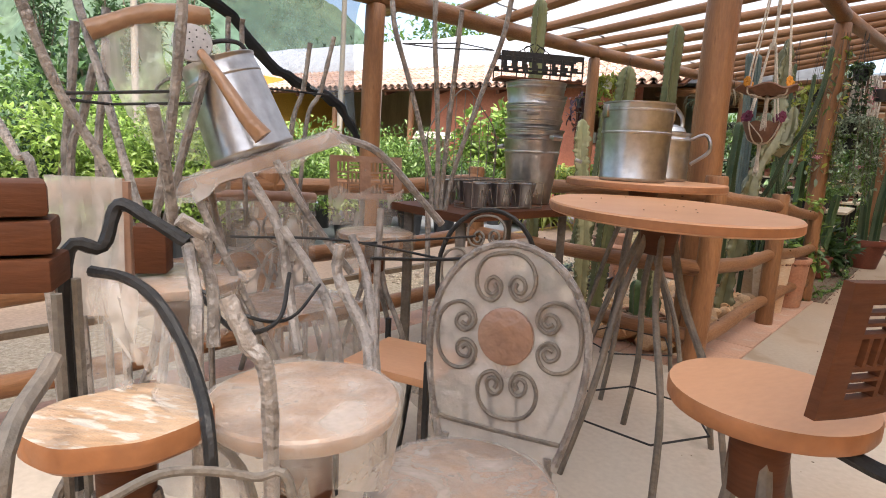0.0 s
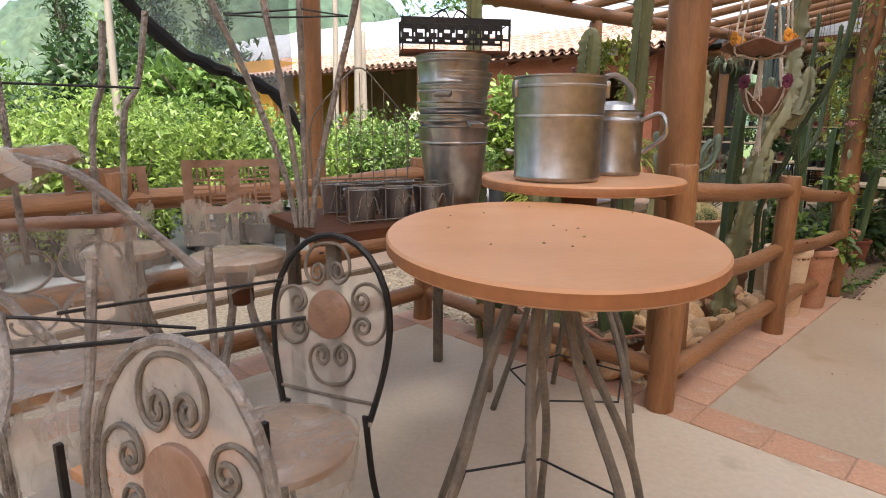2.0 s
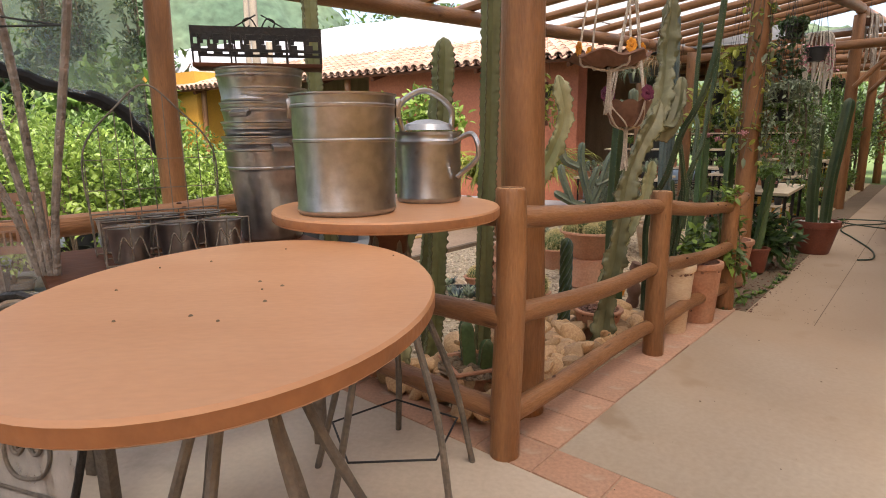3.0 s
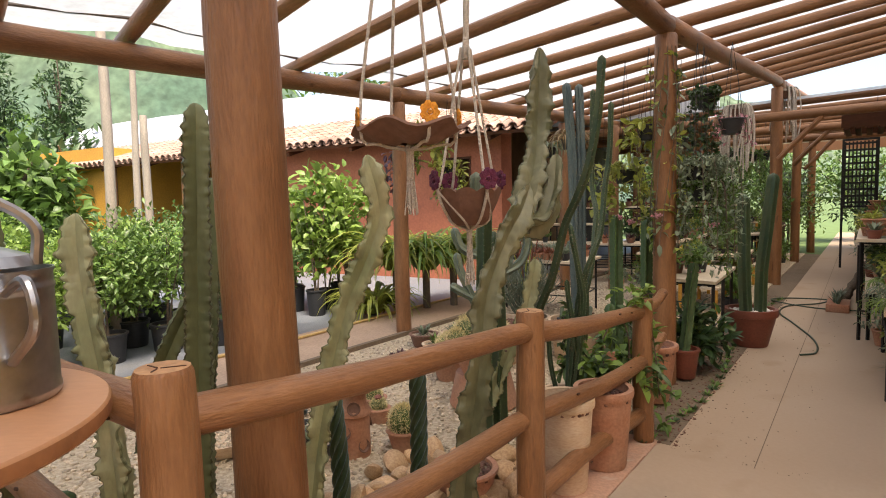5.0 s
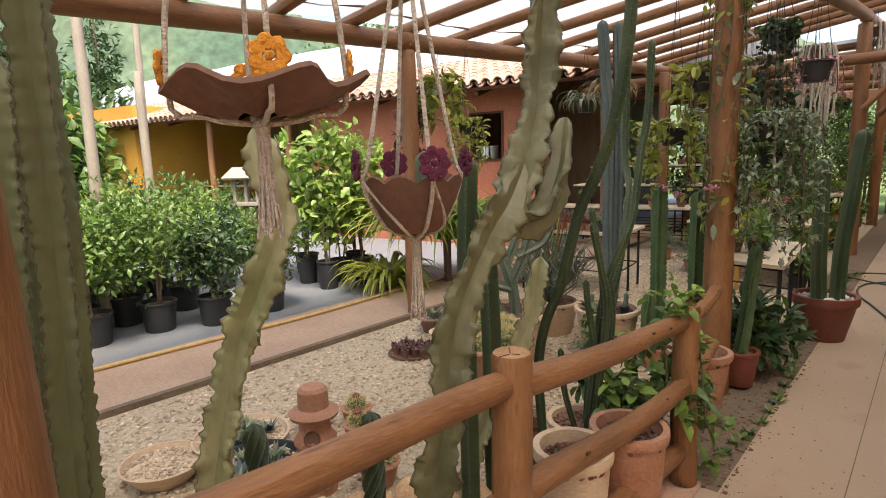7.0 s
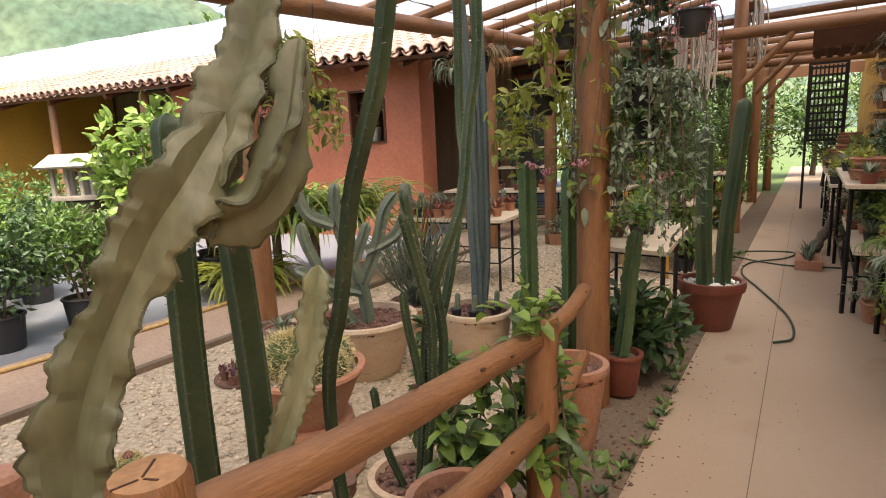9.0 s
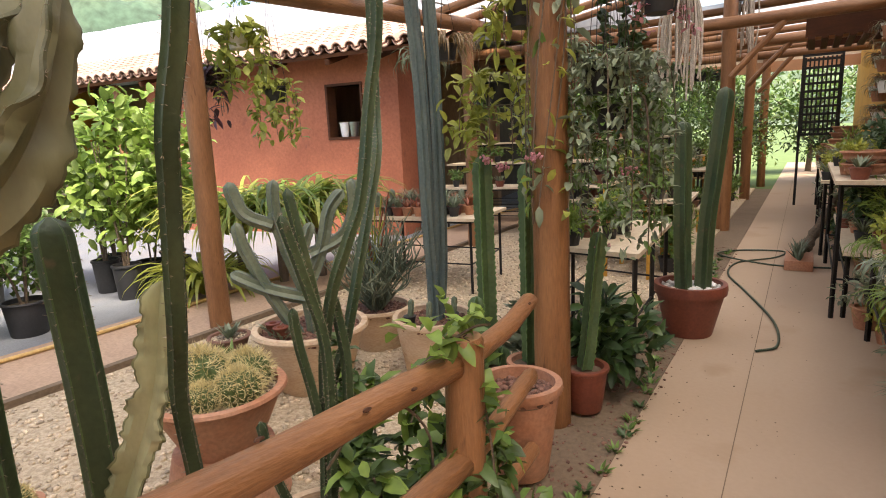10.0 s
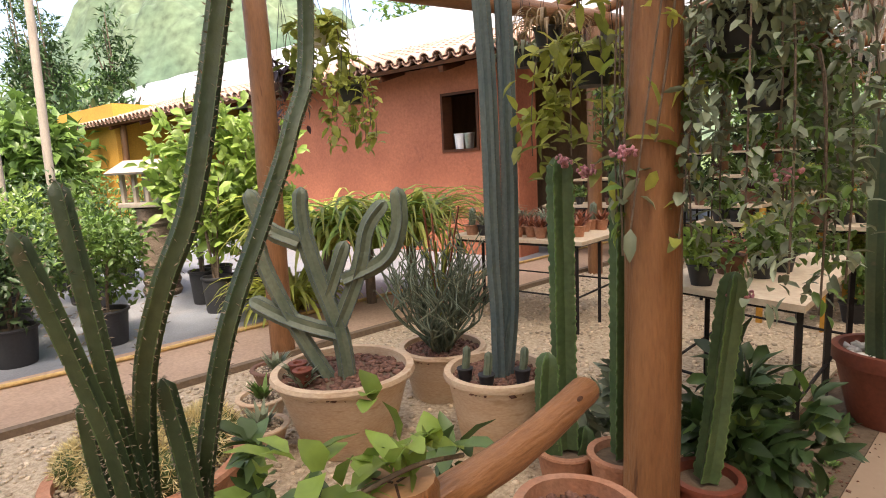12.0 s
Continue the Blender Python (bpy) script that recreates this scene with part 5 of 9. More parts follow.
part("film", film_sheet([sc[3] + fw * 0.03 + up * 0.26, sc[2] + fw * 0.02 + up * 0.30, sc[2] + fw * 0.012 + up * 0.53, sc[3] + fw * 0.012 + up * 0.53], FILM, 18, 8, 0.03, 4), FILM, t, "film hanging in folds before the seat")
part("film", film_sheet([sc[2] + up * 0.30, sc[1] + up * 0.34, sc[1] + ex * 0.012 + up * 0.53, sc[2] + ex * 0.012 + up * 0.53], FILM, 14, 8, 0.03, 6), FILM, t, "film hanging in folds beside the seat")
# square wooden seat on a dark iron frame
t = thing("low_stool", "square wooden seat on a thin black iron frame", "seat", (0.52, 1.50, 0), -15)
bm = bmesh.new()
box(bm, (-0.15, -0.14, 0.44), (0.15, 0.14, 0.466), 0.004)
part("seat", bm, WOOD_TOP, t)
for x in (-0.16, 0.16):
    for y in (-0.15, 0.15):
        bm = bmesh.new()
        box(bm, (x - 0.008, y - 0.008, 0), (x + 0.008, y + 0.008, 0.53), 0.001)
        part("leg", bm, IRON_BLACK, t)
# upturned chair on top of the heap, with the watering can on its seat
TM = Matrix.Translation((0.05, 1.43, 1.09)) @ Matrix.Rotation(math.atan2(0.18, 0.44), 4, "Z") @ Matrix.Rotation(radians(-21), 4, "Y")
t = thing("upturned_chair", "film-wrapped chair lying tilted on top of the heap", "chair", (0, 0, 0))
bm = bmesh.new()
box(bm, (-0.255, -0.13, -0.045), (0.255, 0.13, 0.0), 0.02, TM)
part("seat", bm, FILM_WOOD, t)
bm = bmesh.new()
rows = [[bm.verts.new(TM @ Vector((-0.27 + 0.54 * i / 14, (-0.17 + 0.34 * j / 8), 0.006 + 0.006 * math.sin(i * 1.9 + j * 2.3) - (0.06 + 0.015 * math.sin(i * 0.9) if j in (0, 8) else 0) - (0.05 if i in (0, 14) else 0)))) for j in range(9)] for i in range(15)]
for p, q in zip(rows, rows[1:]):
    for j in range(8):
        bm.faces.new((p[j], p[j + 1], q[j + 1], q[j]))
part("film", bm, FILM, t, "clear film stretched over the seat")
for i, pts in enumerate((((0.24, -0.12, -0.02), (0.34, -0.12, -0.10), (0.42, -0.1, -0.28), (0.46, -0.09, -0.38)), ((0.05, -0.14, -0.03), (0.08, -0.15, -0.2), (0.14, -0.14, -0.42)), ((-0.2, 0.1, -0.03), (-0.25, 0.12, -0.3), (-0.28, 0.12, -0.6)), ((-0.2, -0.12, -0.03), (-0.18, -0.13, -0.4), (-0.16, -0.12, -0.75)))):
    part("leg", tube([TM @ Vector(p) for p in pts], 0.0115, 8, bumpy=0.1, seed=i), WRAPPED, t)
bk = [Vector((-0.26, 1.34, 1.05)), Vector((-0.02, 1.56, 1.08)), Vector((-0.18, 1.52, 1.52)), Vector((-0.435, 1.30, 1.43))]
bm = bmesh.new()
rows = [[bm.verts.new(bk[0].lerp(bk[1], i / 8).lerp(bk[3].lerp(bk[2], i / 8), j / 8) + Vector((0.014 * math.sin(i * 2.1 + j), 0.012 * math.sin(j * 1.7 - i), 0))) for j in range(9)] for i in range(9)]
for p, q in zip(rows, rows[1:]):
    for j in range(8):
        bm.faces.new((p[j], p[j + 1], q[j + 1], q[j]))
part("film", bm, FILM, t, "loose film hanging round the chair back")
part("back_rail", tube([bk[3], (bk[3] + bk[2]) / 2 + Vector((0, 0, 0.03)), bk[2]], 0.028, 10, bumpy=0.12), FILM_WOOD, t)
c0 = (bk[0] + bk[2]) / 2
part("ring", tube([c0 + Vector((0.06 * math.cos(q), 0.06 * math.cos(q), 0.085 * math.sin(q) - 0.05)) for q in (6.2832 * i / 20 for i in range(21))], 0.005, 6, straight=True), WRAPPED, t)
CM = TM @ Matrix.Translation((-0.02, 0.0, 0.008))
t = thing("watering_can", "galvanised steel watering can tilted on a wrapped seat", "watering can", (0, 0, 0))
bm = lathe(bucket_profile(0.128, 0.108, 0.29, (0.82,)), 40)
bmesh.ops.transform(bm, matrix=CM, verts=bm.verts[:])
part("body", bm, STEEL, t)
part("top_plate", lathe([(0, 0.282), (0.104, 0.282), (0.104, 0.286), (0, 0.29)], 30, m=CM), FILM_WOOD, t)
part("spout", tube([(0.165, 1.235, 1.145), (0.12, 1.22, 1.20), (0.05, 1.22, 1.29), (-0.02, 1.235, 1.365)], 0.027, 12, taper=0.42), FILM_WOOD, t, "tapered spout wrapped in film")
face = Matrix.Translation((-0.045, 1.235, 1.388)) @ Vector((0.62, -0.78, 0.15)).to_track_quat("Z", "Y").to_matrix().to_4x4()
rose = part("rose", lathe([(0.012, -0.035), (0.048, -0.006), (0.052, 0.0), (0.050, 0.006), (0.0, 0.011)], 28, m=face), FILM_DULL, t, "pierced round metal rose")
for i in range(17):
    a, d = i * 2.399, 0.0105 * math.sqrt(i)
    part("hole", lathe([(0.0022, 0.0), (0.0022, 0.0015), (0, 0.0018)], 6, m=face @ pose(d * math.cos(a), d * math.sin(a), 0.0105 - 0.0048 * (d / 0.05) ** 1.2)), IRON_BLACK, rose)
part("handle", tube([CM @ Vector(p) for p in ((-0.09, 0, 0.285), (-0.06, 0.0, 0.325), (0.01, 0, 0.345), (0.075, 0, 0.325), (0.095, 0, 0.285))], 0.007, 8), IRON_BLACK, t)

# loose rods of upturned chairs and tables in the heap
RODS = [
    ([(0.19, 0.77, 1.19), (0.18, 0.82, 1.05), (0.16, 0.86, 0.95)], 0.016),
    ([(0.19, 1.11, 1.05), (0.28, 1.10, 0.92), (0.32, 1.08, 0.76), (0.38, 1.01, 0.63)], 0.017),
    ([(0.29, 1.10, 0.92), (0.38, 1.08, 0.82), (0.46, 1.03, 0.71), (0.50, 1.0, 0.5)], 0.016), ([(0.51, 0.94, 0.92), (0.51, 0.93, 0.85), (0.59, 0.88, 0.75), (0.63, 0.81, 0.69)], 0.018),
    ([(0.42, 1.25, 0.89), (0.49, 1.19, 0.77), (0.59, 1.0, 0.5), (0.60, 1.0, 0.0)], 0.016), ([(0.44, 1.44, 0.95), (0.45, 1.39, 0.71), (0.47, 1.34, 0.56), (0.47, 1.34, 0.0)], 0.014),
    ([(0.34, 0.68, 0.96), (0.37, 0.68, 0.87), (0.39, 0.65, 0.77)], 0.015), ([(0.35, 0.62, 1.0), (0.38, 0.65, 0.97)], 0.018), ([(0.55, 0.44, 0.93), (0.58, 0.44, 0.87), (0.61, 0.44, 0.81), (0.62, 0.43, 0.5)], 0.016),
    ([(-0.03, 2.19, 1.59), (-0.09, 2.19, 1.36), (-0.14, 2.16, 1.22), (-0.18, 2.15, 0.7)], 0.014), ([(-0.08, 2.06, 1.54), (-0.11, 2.06, 1.35), (-0.15, 2.04, 1.19), (-0.18, 2.03, 0.7)], 0.014),
    ([(-0.28, 1.79, 1.58), (-0.29, 1.8, 1.47), (-0.30, 1.8, 0.8)], 0.013), ([(-0.24, 1.82, 1.58), (-0.25, 1.83, 1.48), (-0.24, 1.83, 0.8)], 0.013),
    ([(0.16, 1.40, 1.03), (0.20, 1.42, 0.94), (0.22, 1.42, 0.89)], 0.015), ([(0.53, 1.69, 0.93), (0.54, 1.67, 0.77), (0.54, 1.67, 0.3), (0.54, 1.66, 0.0)], 0.013)]
t = thing("upturned_chair_heap", "tangle of film-wrapped iron legs of upturned chairs", "chair frames", (0.3, 1.1, 0))
for i, (p, r) in enumerate(RODS):
    part("leg", tube([Vector(q) - Vector((0.3, 1.1, 0)) for q in p], r * 0.74, 8, bumpy=0.1, seed=i), WRAPPED, t)
WIRES = [([(-0.41, 1.59, 1.33), (-0.26, 1.84, 1.34), (-0.02, 2.12, 1.34)], 0.004), ([(0.09, 1.19, 0.87), (0.38, 1.28, 0.87), (0.64, 1.49, 0.8)], 0.004),
         ([(0.49, 1.21, 0.84), (0.67, 1.4, 0.82), (0.89, 1.51, 0.84)], 0.005), ([(0.27, 0.79, 0.83), (0.38, 0.8, 0.78), (0.42, 0.89, 0.76), (0.42, 1.04, 0.8)], 0.004),
         ([(0.29, 0.74, 0.85), (0.36, 0.77, 0.76), (0.42, 0.83, 0.77), (0.38, 0.96, 0.84)], 0.005), ([(0.41, 1.37, 0.85), (0.69, 1.76, 0.84)], 0.004)]
for p, r in WIRES:
    part("brace", tube([Vector(q) - Vector((0.3, 1.1, 0)) for q in p], r, 6), IRON_BLACK, t)
# dark rough timber blocks
t = thing("timber_stack", "stack of dark rough timber offcuts on a metal rack", "timber", (0.16, 0.46, 0), 30)
for i, (z, w) in enumerate(((0.90, 0.17), (0.955, 0.14), (1.01, 0.10))):
    bm = bmesh.new()
    box(bm, (-w / 2, -0.05, z), (w / 2, 0.05, z + 0.05), 0.008, pose(0.01 * i, 0, 0, 0, 0, 9 * i))
    part("block", bm, WOOD_DARK, t)
for x in (-0.09, 0.09):
    part("rack_leg", tube([(x, -0.05, 0), (x, -0.05, 0.9)], 0.008, 6, steps=1), IRON, t)
    part("rack_leg", tube([(x, 0.05, 0), (x, 0.05, 0.9)], 0.008, 6, steps=1), IRON, t)
part("arch", tube([Vector(q) - Vector((0, 0, 0)) for q in ((0.05, -0.12, 0.50), (0.10, -0.02, 0.62), (0.22, 0.04, 0.64), (0.34, 0.0, 0.56), (0.38, -0.1, 0.42))], 0.008, 8), IRON, t)

# dark iron arms and edges of the chairs at the near end of the heap
t = thing("bent_iron_chair", "bent dark iron chair frame half wrapped in film", "chair", (0.33, 0.5, 0))
o = Vector((0.33, 0.5, 0))
for pts, r, m, nm in (
        ([(0.16, 0.58, 0.5), (0.16, 0.58, 0.91), (0.20, 0.62, 0.94), (0.21, 0.65, 1.01), (0.27, 0.66, 0.985), (0.33, 0.67, 0.95)], 0.012, IRON_BLACK, "arm"),
        ([(0.33, 0.67, 0.945), (0.38, 0.62, 0.86), (0.42, 0.56, 0.80), (0.44, 0.53, 0.4), (0.45, 0.52, 0.0)], 0.0105, WRAPPED, "leg"),
        ([(0.16, 0.58, 0.52), (0.15, 0.56, 0.25), (0.13, 0.54, 0.0)], 0.0105, WRAPPED, "leg"),
        ([(0.45, 0.20, 0.40), (0.45, 0.20, 0.78), (0.38, 0.34, 0.86)], 0.011, IRON, "arm"),
        ([(0.45, 0.20, 0.41), (0.46, 0.19, 0.0)], 0.0105, IRON, "leg"),
        ([(0.26, 0.53, 0.92), (0.33, 0.525, 0.915), (0.40, 0.51, 0.88), (0.48, 0.47, 0.80), (0.55, 0.40, 0.71), (0.57, 0.38, 0.35), (0.58, 0.37, 0.0)], 0.009, IRON_BLACK, "back_frame"),
        ([(0.52, 0.25, 0.75), (0.55, 0.32, 0.75), (0.62, 0.38, 0.72), (0.67, 0.39, 0.69), (0.68, 0.39, 0.3), (0.68, 0.39, 0.0)], 0.006, IRON, "hoop")):
    part(nm, tube([Vector(q) - o for q in pts], r, 8, bumpy=0.07), m, t)
bm = bmesh.new()
ring0 = [Vector((0.24, 0.54, 0.70)), Vector((0.25, 0.54, 0.90)), Vector((0.33, 0.52, 0.91)), Vector((0.42, 0.50, 0.86)), Vector((0.50, 0.45, 0.77)), Vector((0.50, 0.45, 0.62)), Vector((0.36, 0.51, 0.60))]
loop = curve_points([tuple(v - o) for v in ring0 + ring0[:1]], 5)
mid = sum((v - o for v in ring0), Vector()) / 7
rows = [[bm.verts.new(mid.lerp(p, j / 5) + Vector((0.006 * math.sin(i * 1.3 + j), -0.012 * math.sin(math.pi * j / 5) + 0.005 * math.sin(i * 2.1 - j), 0))) for j in range(1, 6)] for i, p in enumerate(loop)]
for p, q in zip(rows, rows[1:]):
    for j in range(4):
        bm.faces.new((p[j], p[j + 1], q[j + 1], q[j]))
part("film", bm, FILM, t, "creased clear film over the rounded back")

# ---- plant makers ----


def ribbed(path, r, ribs=5, depth=0.4, wave=0.0, twist=0.0, seed=0, step=0.014, tip=1.0, waist=0.0, bm=None):
    """A fleshy ribbed stem: each rib has a valley, two flanks and a crest that may ripple."""
    rnd = random.Random(seed)
    bm = bm or bmesh.new()
    raw = curve_points(path, 10)
    line, acc = [raw[0]], 0.0
    total = sum((b - a).length for a, b in zip(raw, raw[1:]))
    n = max(6, int(total / step))
    lengths = [0.0]
    for a, b in zip(raw, raw[1:]):
        lengths.append(lengths[-1] + (b - a).length)
    line, j = [], 0
    for i in range(n + 1):
        want = total * i / n
        while j < len(raw) - 2 and lengths[j + 1] < want:
            j += 1
        line.append(raw[j].lerp(raw[j + 1], (want - lengths[j]) / max(1e-6, lengths[j + 1] - lengths[j])))
    side, rings, crests = None, [], []
    ph = [rnd.uniform(0, 6.28) for _ in range(ribs)]
    for i, p in enumerate(line):
        d = (line[min(i + 1, n)] - line[max(i - 1, 0)]).normalized()
        if side is None:
            side = Vector((1, 0.3, 0)) if abs(d.x) < 0.8 else Vector((0, 0, 1))
        side = (side - d * side.dot(d)).normalized()
        up = d.cross(side)
        end = total * (1 - i / n)
        k = r * (1.0 if end > r * tip else max(0.12, math.sqrt(max(0.0, 1 - (1 - end / (r * tip)) ** 2))))
        k *= 1 - waist * (0.5 + 0.5 * math.cos(total * i / n * 2 * math.pi / 0.42 + ph[0]))
        ring = []
        for q in range(ribs):
            w0 = 2 * math.pi * q / ribs + twist * i / n
            rip = wave * math.sin(i * step * 190 + ph[q] + 2.2 * math.sin(i * step * 23 + ph[q])) + wave * 0.9 * rnd.uniform(-1, 1)
            if ribs == 3:
                rip += 0.17 * math.sin(i * step * 62 + 2 * ph[q]) * math.sin(i * step * 17 + ph[q])
            tilt = wave * 0.7 * math.sin(i * step * 130 + ph[q])
            if ribs == 3:
                tilt = 0.16 * math.sin(i * step * 34 + 3 * ph[q]) + 0.08 * math.sin(i * step * 71 + ph[q])
            thin = 0.35 if ribs == 3 else 0.5
            for f, rad, lean in ((0.0, 1 - depth, 0), (0.34, 1 - depth * thin, 0.4), (0.455, 0.93 + 0.8 * rip, 0.9), (0.5, 1 + rip, 1), (0.545, 0.93 + 0.8 * rip, 0.9), (0.66, 1 - depth * thin, 0.4)):
                w = w0 + 2 * math.pi * f / ribs + tilt * lean
                ring.append(bm.verts.new(p + side * (k * rad * math.cos(w)) + up * (k * rad * math.sin(w))))
            crests.append((ring[-3].co.copy(), (ring[-3].co - p).normalized(), d))
        rings.append(ring)
    m = 6 * ribs
    for a, b in zip(rings, rings[1:]):
        for j in range(m):
            bm.faces.new((a[j], a[(j + 1) % m], b[(j + 1) % m], b[j])).material_index = 1 if j % 6 in (2, 3) else 0
    bm.faces.new(rings[-1])
    bm.faces.new(rings[0][::-1])
    return bm, crests


def spines_mesh(crests, length, material, every=1, fan=3, seed=0, spread=0.7):
    r = rng(seed)
    base, way = [], []
    for i, (p, o, d) in enumerate(crests):
        if i % every:
            continue
        for _ in range(fan):
            base.append(p - o * 0.002)
            way.append(o + Vector(r.normal(size=3) * spread))
    k = len(base)
    if not k:
        return None
    return leaves_mesh("spine_cover", material, [tuple(b) for b in base], [tuple(w) for w in way], r.normal(size=(k, 3)), length * (0.6 + 0.6 * r.rand(k)), length * 0.05 + 0.0012, 0.0, 0.0)


def cactus(name, label, stems, mats, ribs, depth, wave=0.0, spine=0.0, spine_mat=None, at=(0, 0, 0), seed=0, every=2, waist=0.0, twist=0.0, tip=1.2, fan=3, group=""):
    t = thing(name, label, "cactus", at, group=group)
    for i, (path, r) in enumerate(stems):
        path = [Vector(p) - Vector(at) for p in path]
        bm, crests = ribbed(path, r, ribs, depth, wave, twist, seed + i, 0.008 if ribs <= 4 else 0.014, tip, waist)
        st = part("stem", mesh_of(bm, "stem", mats), None, t)
        if spine:
            sp = spines_mesh(crests, spine, spine_mat or SPINE_GREY, every, fan, seed + i)
            if sp:
                part("spine_cover", sp, None, st)["kind"] = "stuff"
    return t


def pot_profile(r, h, taper=0.72, lip=0.05, wall=0.02, fill=0.85):
    b = r * taper
    return [(b * 0.96, 0), (b, 0.01), (r * 0.97, h * (1 - lip * 2)), (r * 1.04, h * (1 - lip * 2) + 0.004), (r * 1.06, h * (1 - lip)), (r * 1.04, h), (r - wall, h), (r - wall * 1.2, h * fill), (0, h * fill)]


def pot(at, r, h, material, label, taper=0.72, fill=None, name="plant_pot", group="", lip=0.05, wobble=0.0, seg=30, fill_size=0.014, count=None, rz=0):
    t = thing(name, label, "pot", at, rz, group=group)
    part("body", lathe(pot_profile(r, h, taper, lip), seg, wobble=wobble), material, t)
    part("soil", lathe([(0, h * 0.855), (r * 0.95, h * 0.855), (r * 0.94, h * 0.862), (0, h * 0.875)], 20), EARTH, t)
    if fill:
        ob = part("pebble_layer", scatter_stones(r * 0.93, count or int(26 * (r / fill_size) ** 2 * 0.05) + 40, fill_size, h * 0.875, int(r * 1000)), None, t)
        ob.data.materials.append(fill)
        ob["kind"] = "stuff"
    return t


ICO = bmesh.new()
bmesh.ops.create_icosphere(ICO, subdivisions=1, radius=1)
ICO_V = np.array([v.co[:] for v in ICO.verts])
ICO_F = np.array([[v.index for v in f.verts] for f in ICO.faces])
ICO.free()


def stones_mesh(centres, sizes, seed=0, flat=0.65):
    """Rounded stones, each a small lumpy ball, as one mesh."""
    r = rng(seed)
    n = len(centres)
    c = np.asarray(centres, float)
    jit = 1 + 0.22 * r.normal(size=(n, len(ICO_V), 1))
    ax = np.stack([0.75 + 0.5 * r.rand(n), 0.75 + 0.5 * r.rand(n), flat * (0.8 + 0.4 * r.rand(n))], axis=1)
    a = r.rand(n) * 6.28
    v = ICO_V[None] * jit * ax[:, None, :] * np.asarray(sizes, float).reshape(-1, 1, 1)
    x = v[..., 0] * np.cos(a)[:, None] - v[..., 1] * np.sin(a)[:, None]
    y = v[..., 0] * np.sin(a)[:, None] + v[..., 1] * np.cos(a)[:, None]
    v = np.stack([x, y, v[..., 2]], axis=-1) + c[:, None, :]
    f = ICO_F[None] + (np.arange(n) * len(ICO_V)).reshape(-1, 1, 1)
    me = bpy.data.meshes.new("stones")
    me.from_pydata(v.reshape(-1, 3).tolist(), [], f.reshape(-1, 3).tolist())
    me.polygons.foreach_set("use_smooth", [True] * len(me.polygons))
    return me


def scatter_stones(radius, count, size, z, seed):
    r = rng(seed)
    a, d = r.rand(count) * 6.28, radius * np.sqrt(r.rand(count))
    return stones_mesh(np.stack([d * np.cos(a), d * np.sin(a), z + size * 0.3 * r.rand(count)], axis=1), size * (0.7 + 0.6 * r.rand(count)), seed)


def leaf_cloud(parent, seed, count, clumps, rx, rz, cz, length, width, material, name="crown", hollow=0.45, offset=(0, 0)):
    p, w, u = crown_points(seed, count, clumps, rx, rz, cz, hollow)
    p = p + np.array([offset[0], offset[1], 0])
    r = rng(seed + 1)
    return part(name, leaves_mesh(name, material, p, w, u, length * (0.6 + 0.7 * r.rand(count)), width * (0.7 + 0.5 * r.rand(count)), round_tip=count < 500), None, parent)


def shrub(at, r, h, seed, material, label, pot_r=0.16, pot_h=0.26, leaf=(0.06, 0.028), count=900, clumps=26, group="potted nursery shrubs", name="potted_shrub", stems=3):
    t = thing(name, label, "shrub", at, seed * 47 % 360, group=group)
    rnd = random.Random(seed)
    if pot_r:
        part("pot", lathe(pot_profile(pot_r, pot_h, 0.82, 0.04, 0.012), 20), BLACK_POT, t)
        part("soil", lathe([(0, pot_h * 0.86), (pot_r * 0.95, pot_h * 0.86), (0, pot_h * 0.89)], 12), EARTH, t)
    for i in range(stems):
        a = rnd.uniform(0, 6.28)
        q = Vector((math.cos(a), math.sin(a), 0)) * r * rnd.uniform(0.2, 0.5)
        part("trunk", tube([(q.x * 0.1, q.y * 0.1, pot_h * 0.8), q * 0.35 + Vector((0, 0, pot_h + 0.25 * h)), q + Vector((0, 0, pot_h + h * 0.75))], 0.012, 6, steps=4, taper=0.4), BARK, t)
    leaf_cloud(t, seed, count, clumps, r, h * 0.5, pot_h + h * 0.58, leaf[0], leaf[1], material)
    return t


def strap_mesh(name, material, seed, count, length, width, rise=0.9, droop=1.0, base_r=0.03, segs=6):
    """Arching strap leaves from one crown."""
    r = rng(seed)
    v, f = [], []
    for i in range(count):
        a, up = r.rand() * 6.283, rise * (0.35 + 0.75 * r.rand())
        L, wd = length * (0.6 + 0.5 * r.rand()), width * (0.7 + 0.5 * r.rand())
        o = Vector((math.cos(a), math.sin(a), 0))
        s = Vector((-o.y, o.x, 0))
        p, ang = o * base_r * r.rand(), math.atan2(up, 0.55)
        k0 = len(v)
        for j in range(segs + 1):
            t = j / segs
            w = wd * (1 - t ** 2.2) * (0.65 + 0.35 * min(1, t * 4)) + 0.0008
            for c in (-1, 0, 1):
                v.append(tuple(p + s * (w * 0.5 * c) + Vector((0, 0, -0.18 * w * (c == 0)))))
            p = p + (o * math.cos(ang) + Vector((0, 0, math.sin(ang)))) * (L / segs)
            ang -= droop * (0.5 + t) * 0.42
        for j in range(segs):
            for c in (0, 1):
                b = k0 + j * 3 + c
                f.append((b, b + 1, b + 4, b + 3))
    me = bpy.data.meshes.new(name)
    me.from_pydata(v, [], f)
    me.materials.append(material)
    me.polygons.foreach_set("use_smooth", [True] * len(me.polygons))
    return me


